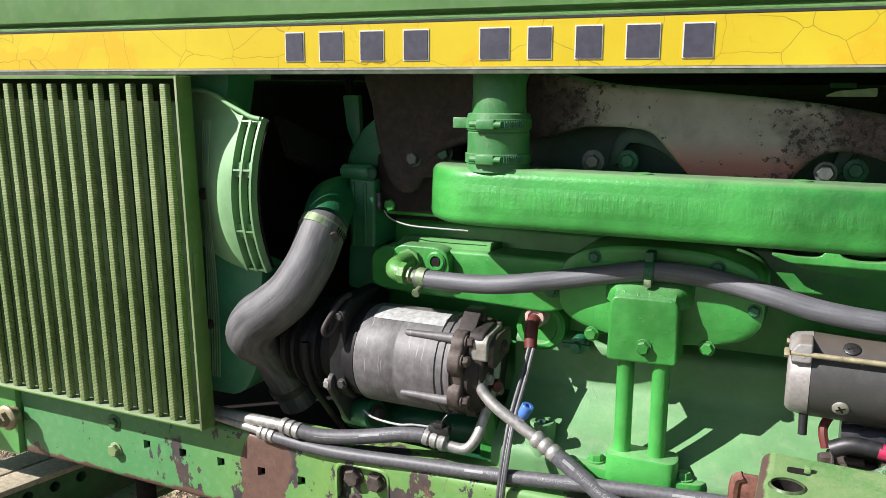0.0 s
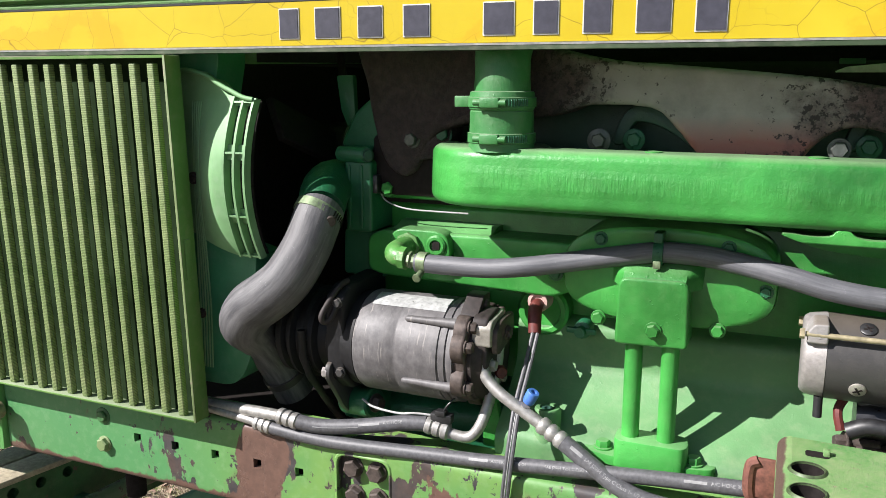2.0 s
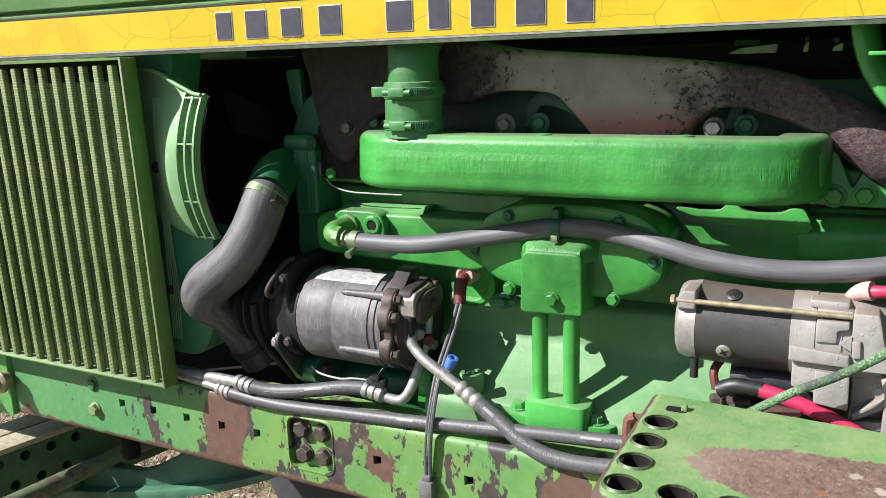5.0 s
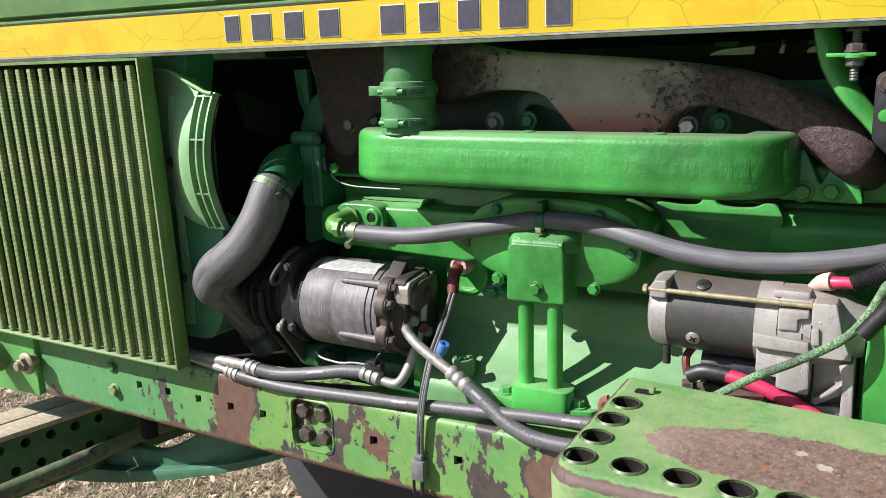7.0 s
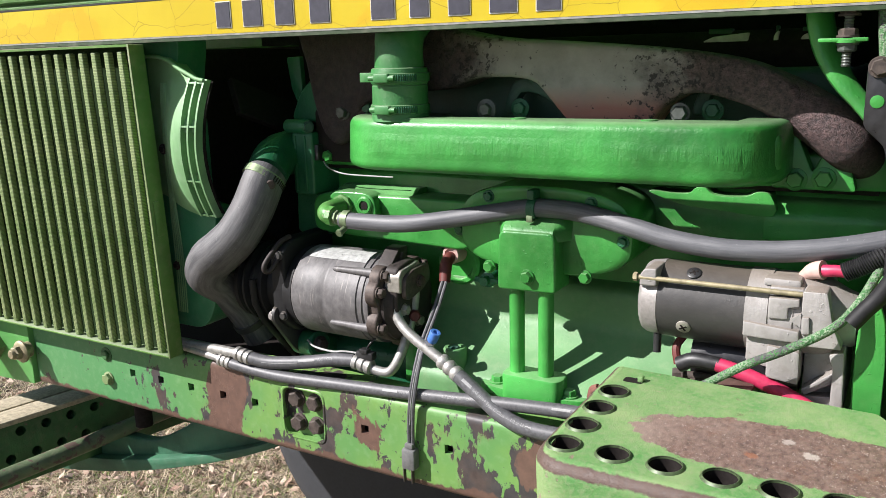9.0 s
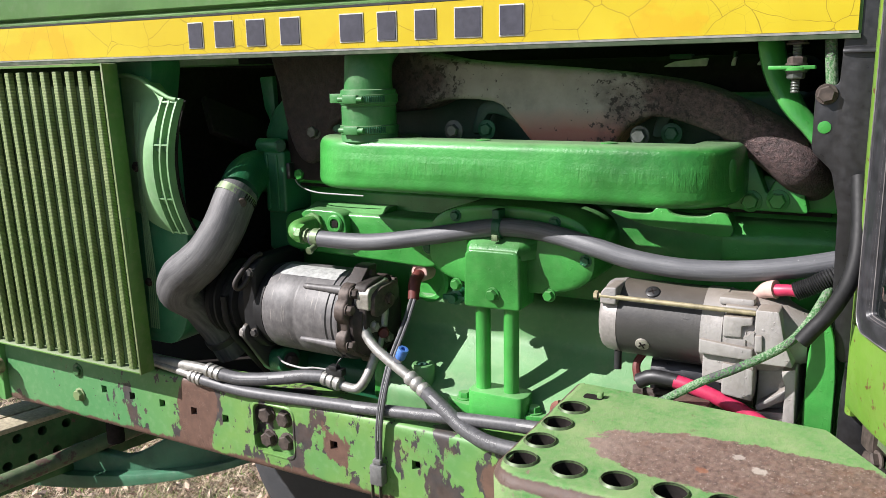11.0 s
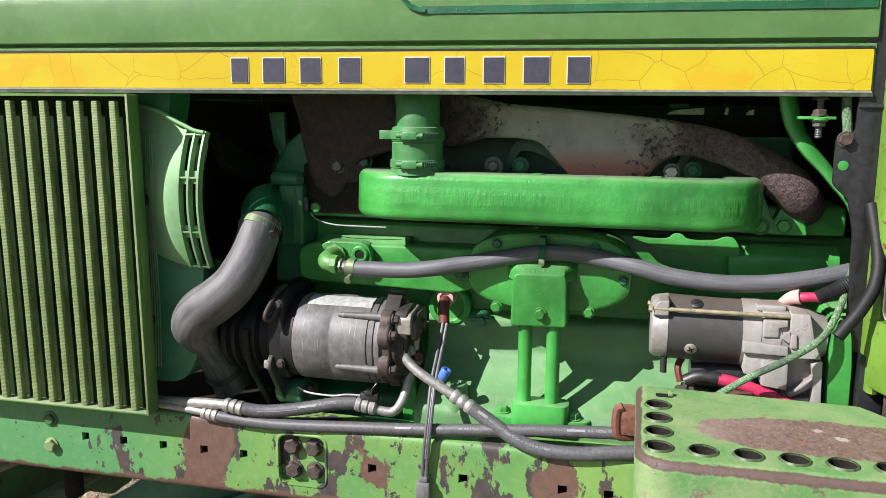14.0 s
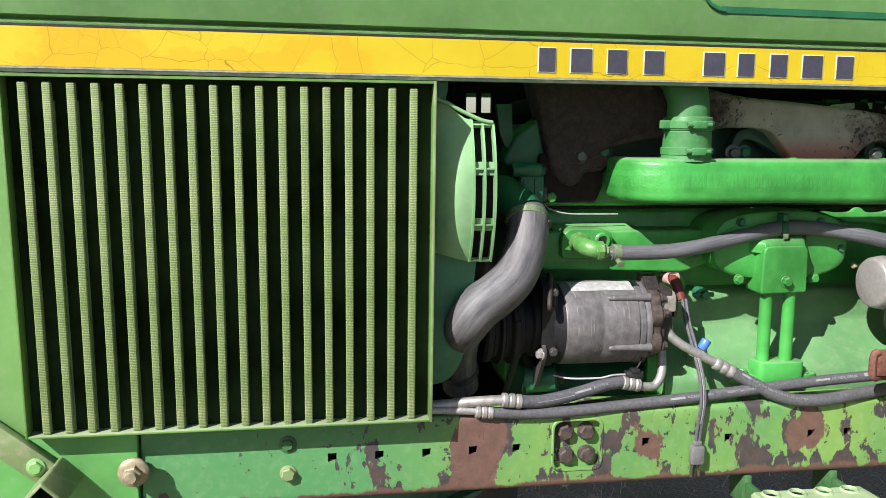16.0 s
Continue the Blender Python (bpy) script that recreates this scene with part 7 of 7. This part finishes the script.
part("web", shaped((prism, curve2d([(-1.42, 0.585), (-1.209, 0.628), (-1.023, 0.680), (-0.846, 0.742), (-0.72, 0.800), (-0.62, 0.864), (-0.80, 0.866), (-0.90, 0.838), (-0.985, 0.772), (-1.045, 0.735), (-1.106, 0.706), (-1.172, 0.700), (-1.26, 0.696), (-1.42, 0.69)], 4), 1.080, 1.102, 0.006, 3)), WEB_GREEN, bolster)
part("lower_flange", shaped((prism, curve2d([(-1.42, 0.580), (-1.209, 0.621), (-1.023, 0.674), (-0.846, 0.737), (-0.72, 0.795), (-0.72, 0.806), (-0.846, 0.753), (-1.023, 0.696), (-1.209, 0.650), (-1.42, 0.610)], 4), 1.055, 1.085, 0.004, 2)), WEB_GREEN, bolster)
part("hanger_pin", shaped((tube, [(-1.075, 1.04, 0.87), (-1.075, 1.04, 0.765)], 0.017, 14, 2)), DARK, bolster)
wheel = thing("tractor_wheel", (-0.94, 1.85, 0.0), "black ribbed front tractor wheel beyond the frame", "wheel")
part("tyre", shaped((lathe, (-0.94, 1.72, 0.50), (0, 1, 0), [(0, 0.30), (0.0, 0.40), (0.02, 0.455), (0.05, 0.485), (0.09, 0.49), (0.10, 0.475), (0.11, 0.50), (0.15, 0.50), (0.16, 0.475), (0.17, 0.49), (0.21, 0.485), (0.24, 0.455), (0.26, 0.40), (0.26, 0.30)], 64)), TYRE, wheel)
part("rim", shaped((lathe, (-0.94, 1.76, 0.50), (0, 1, 0), [(0, 0.02), (0.02, 0.12), (0.0, 0.30), (0.18, 0.30)], 40)), DULL_SHADE_GREEN, wheel)
mount = thing("side_mount", (-1.368, 0.89, 0.90), "square steel tube mount with an open end", "mount")
q = Matrix.Translation((-1.366, 0.0, 0.926)) @ Matrix.Rotation(radians(45), 4, "Y")
t_ = part("tube", shaped((box, -0.022, 0.022, 0.84, 0.937, -0.022, 0.022, 0.004, 3, q)), WORN_TUBE, mount)
cut = bmesh.new()
box(cut, -0.0175, 0.0175, 0.80, 0.925, -0.0175, 0.0175, 0, 1, q)
carve(t_, cut)
part("inner_pin", shaped((tube, [(-1.366, 0.93, 0.920), (-1.366, 0.862, 0.916)], 0.010, 14, 2)), STEEL, mount)
# added boxes, painted white to stand for bright spots under the hood
for x0, x1, z0, z1 in ((-0.028, 0.031, 1.466, 1.4965), (0.0615, 0.0675, 1.46, 1.498), (0.093, 0.106, 1.46, 1.495)):
    f_ = thing("bright_spot_box", (x0, 1.17, z0), "white box added for a bright spot behind the manifold", "fitting", "fuel fittings")
    part("body", shaped((prism, rounded([(x0, z0), (x1, z0), (x1, z1), (x0 + 0.25 * (x1 - x0), z1 - 0.004), (x0, z1 - 0.010)], 0.002, 2), 1.165, 1.20, 0.002, 2)), WHITE, f_)
    part("cap", shaped((box, x0 + 0.1 * (x1 - x0), x0 + 0.6 * (x1 - x0), 1.176, 1.195, z1 - 0.004, z1 + 0.006, 0.001)), DULL_SHADE_GREEN, f_)


# ---- printing on the hoses ----
def hose_print(parent, pts, r, s0, text, size, lift=0.35):
    """Bends a line of writing round a hose; pts: the hose's own points, s0: metres from its start. An empty text gives a plain bar."""
    path = [Vector(p[:3]) for p in smooth_path(pts, 12)]
    run = [0.0]
    for a, b in zip(path, path[1:]):
        run.append(run[-1] + (b - a).length)
    if isinstance(text, str):
        cu = bpy.data.curves.new("print", "FONT")
        cu.body, cu.size = text, size
        tmp = bpy.data.objects.new("print", cu)
        scene.collection.objects.link(tmp)
        me = bpy.data.meshes.new_from_object(tmp.evaluated_get(bpy.context.evaluated_depsgraph_get()))
        bpy.data.objects.remove(tmp)
        bpy.data.curves.remove(cu)
        bm = bmesh.new()
        bm.from_mesh(me)
        bpy.data.meshes.remove(me)
    else:
        bm = bmesh.new()
        bmesh.ops.create_grid(bm, x_segments=12, y_segments=2, size=0.5, matrix=Matrix.Translation((text / 2, size * 0.35, 0)) @ Matrix.Diagonal((text, size * 0.7, 1, 1)))
    for v in bm.verts:
        s = min(max(s0 + v.co.x, 0), run[-1] - 1e-5)
        i = max(k for k in range(len(run)) if run[k] <= s)
        i = min(i, len(path) - 2)
        f = (s - run[i]) / max(1e-9, run[i + 1] - run[i])
        c = path[i].lerp(path[i + 1], f)
        d = (path[i + 1] - path[i]).normalized()
        up = (Vector((0, 0, 1)) - d * d.z).normalized()
        out = up.cross(d) if up.cross(d).y < 0 else d.cross(up)
        a = lift + v.co.y / r
        v.co = c + r * 1.025 * (math.cos(a) * out + math.sin(a) * up)
    part("printing", bm, PRINT, parent, "small white hose printing")


L1 = [(-0.672, 0.940, 1.0095), (-0.64, 0.945, 1.006), (-0.60, 0.952, 1.009), (-0.56, 0.960, 1.015), (-0.52, 0.968, 1.022), (-0.488, 0.974, 1.024)]
hose_print(line1, L1, 0.0105, 0.095, 0.030, 0.0048)
hose_print(line1, L1, 0.0105, 0.130, "A/C HOSE", 0.0060)
hose_print(line1, L1, 0.0105, 0.028, 0.066, 0.0016, 0.2)
L2 = [(-0.50, 0.948, 0.992), (-0.40, 0.950, 0.998), (-0.30, 0.952, 1.006), (-0.20, 0.955, 1.014), (-0.10, 0.958, 1.020), (0.02, 0.962, 1.025)]
hose_print(line2, L2, 0.0093, 0.085, 0.026, 0.0048)
hose_print(line2, L2, 0.0093, 0.115, "A/C HOSE 3090-06", 0.0058)
hose_print(line2, L2, 0.0093, 0.185, "SAE J2064 Type C Class 1", 0.0050)
hose_print(line2, L2, 0.0093, 0.350, 0.026, 0.0048)
hose_print(line2, L2, 0.0093, 0.380, "A/C HOSE 3090-06", 0.0060)
hose_print(line2, L2, 0.0093, 0.442, 0.050, 0.0090)
L3 = [(-0.298, 0.962, 1.0375), (-0.262, 0.955, 1.018), (-0.225, 0.946, 1.000), (-0.185, 0.942, 0.990), (-0.13, 0.942, 0.990), (-0.06, 0.948, 0.997)]
hose_print(line3, L3, 0.0108, 0.012, 0.018, 0.006, 0.5)
hose_print(line3, L3, 0.0108, 0.034, "SAE J2064 Type C Class 1- 1/2 in 13 mm", 0.0062, 0.5)
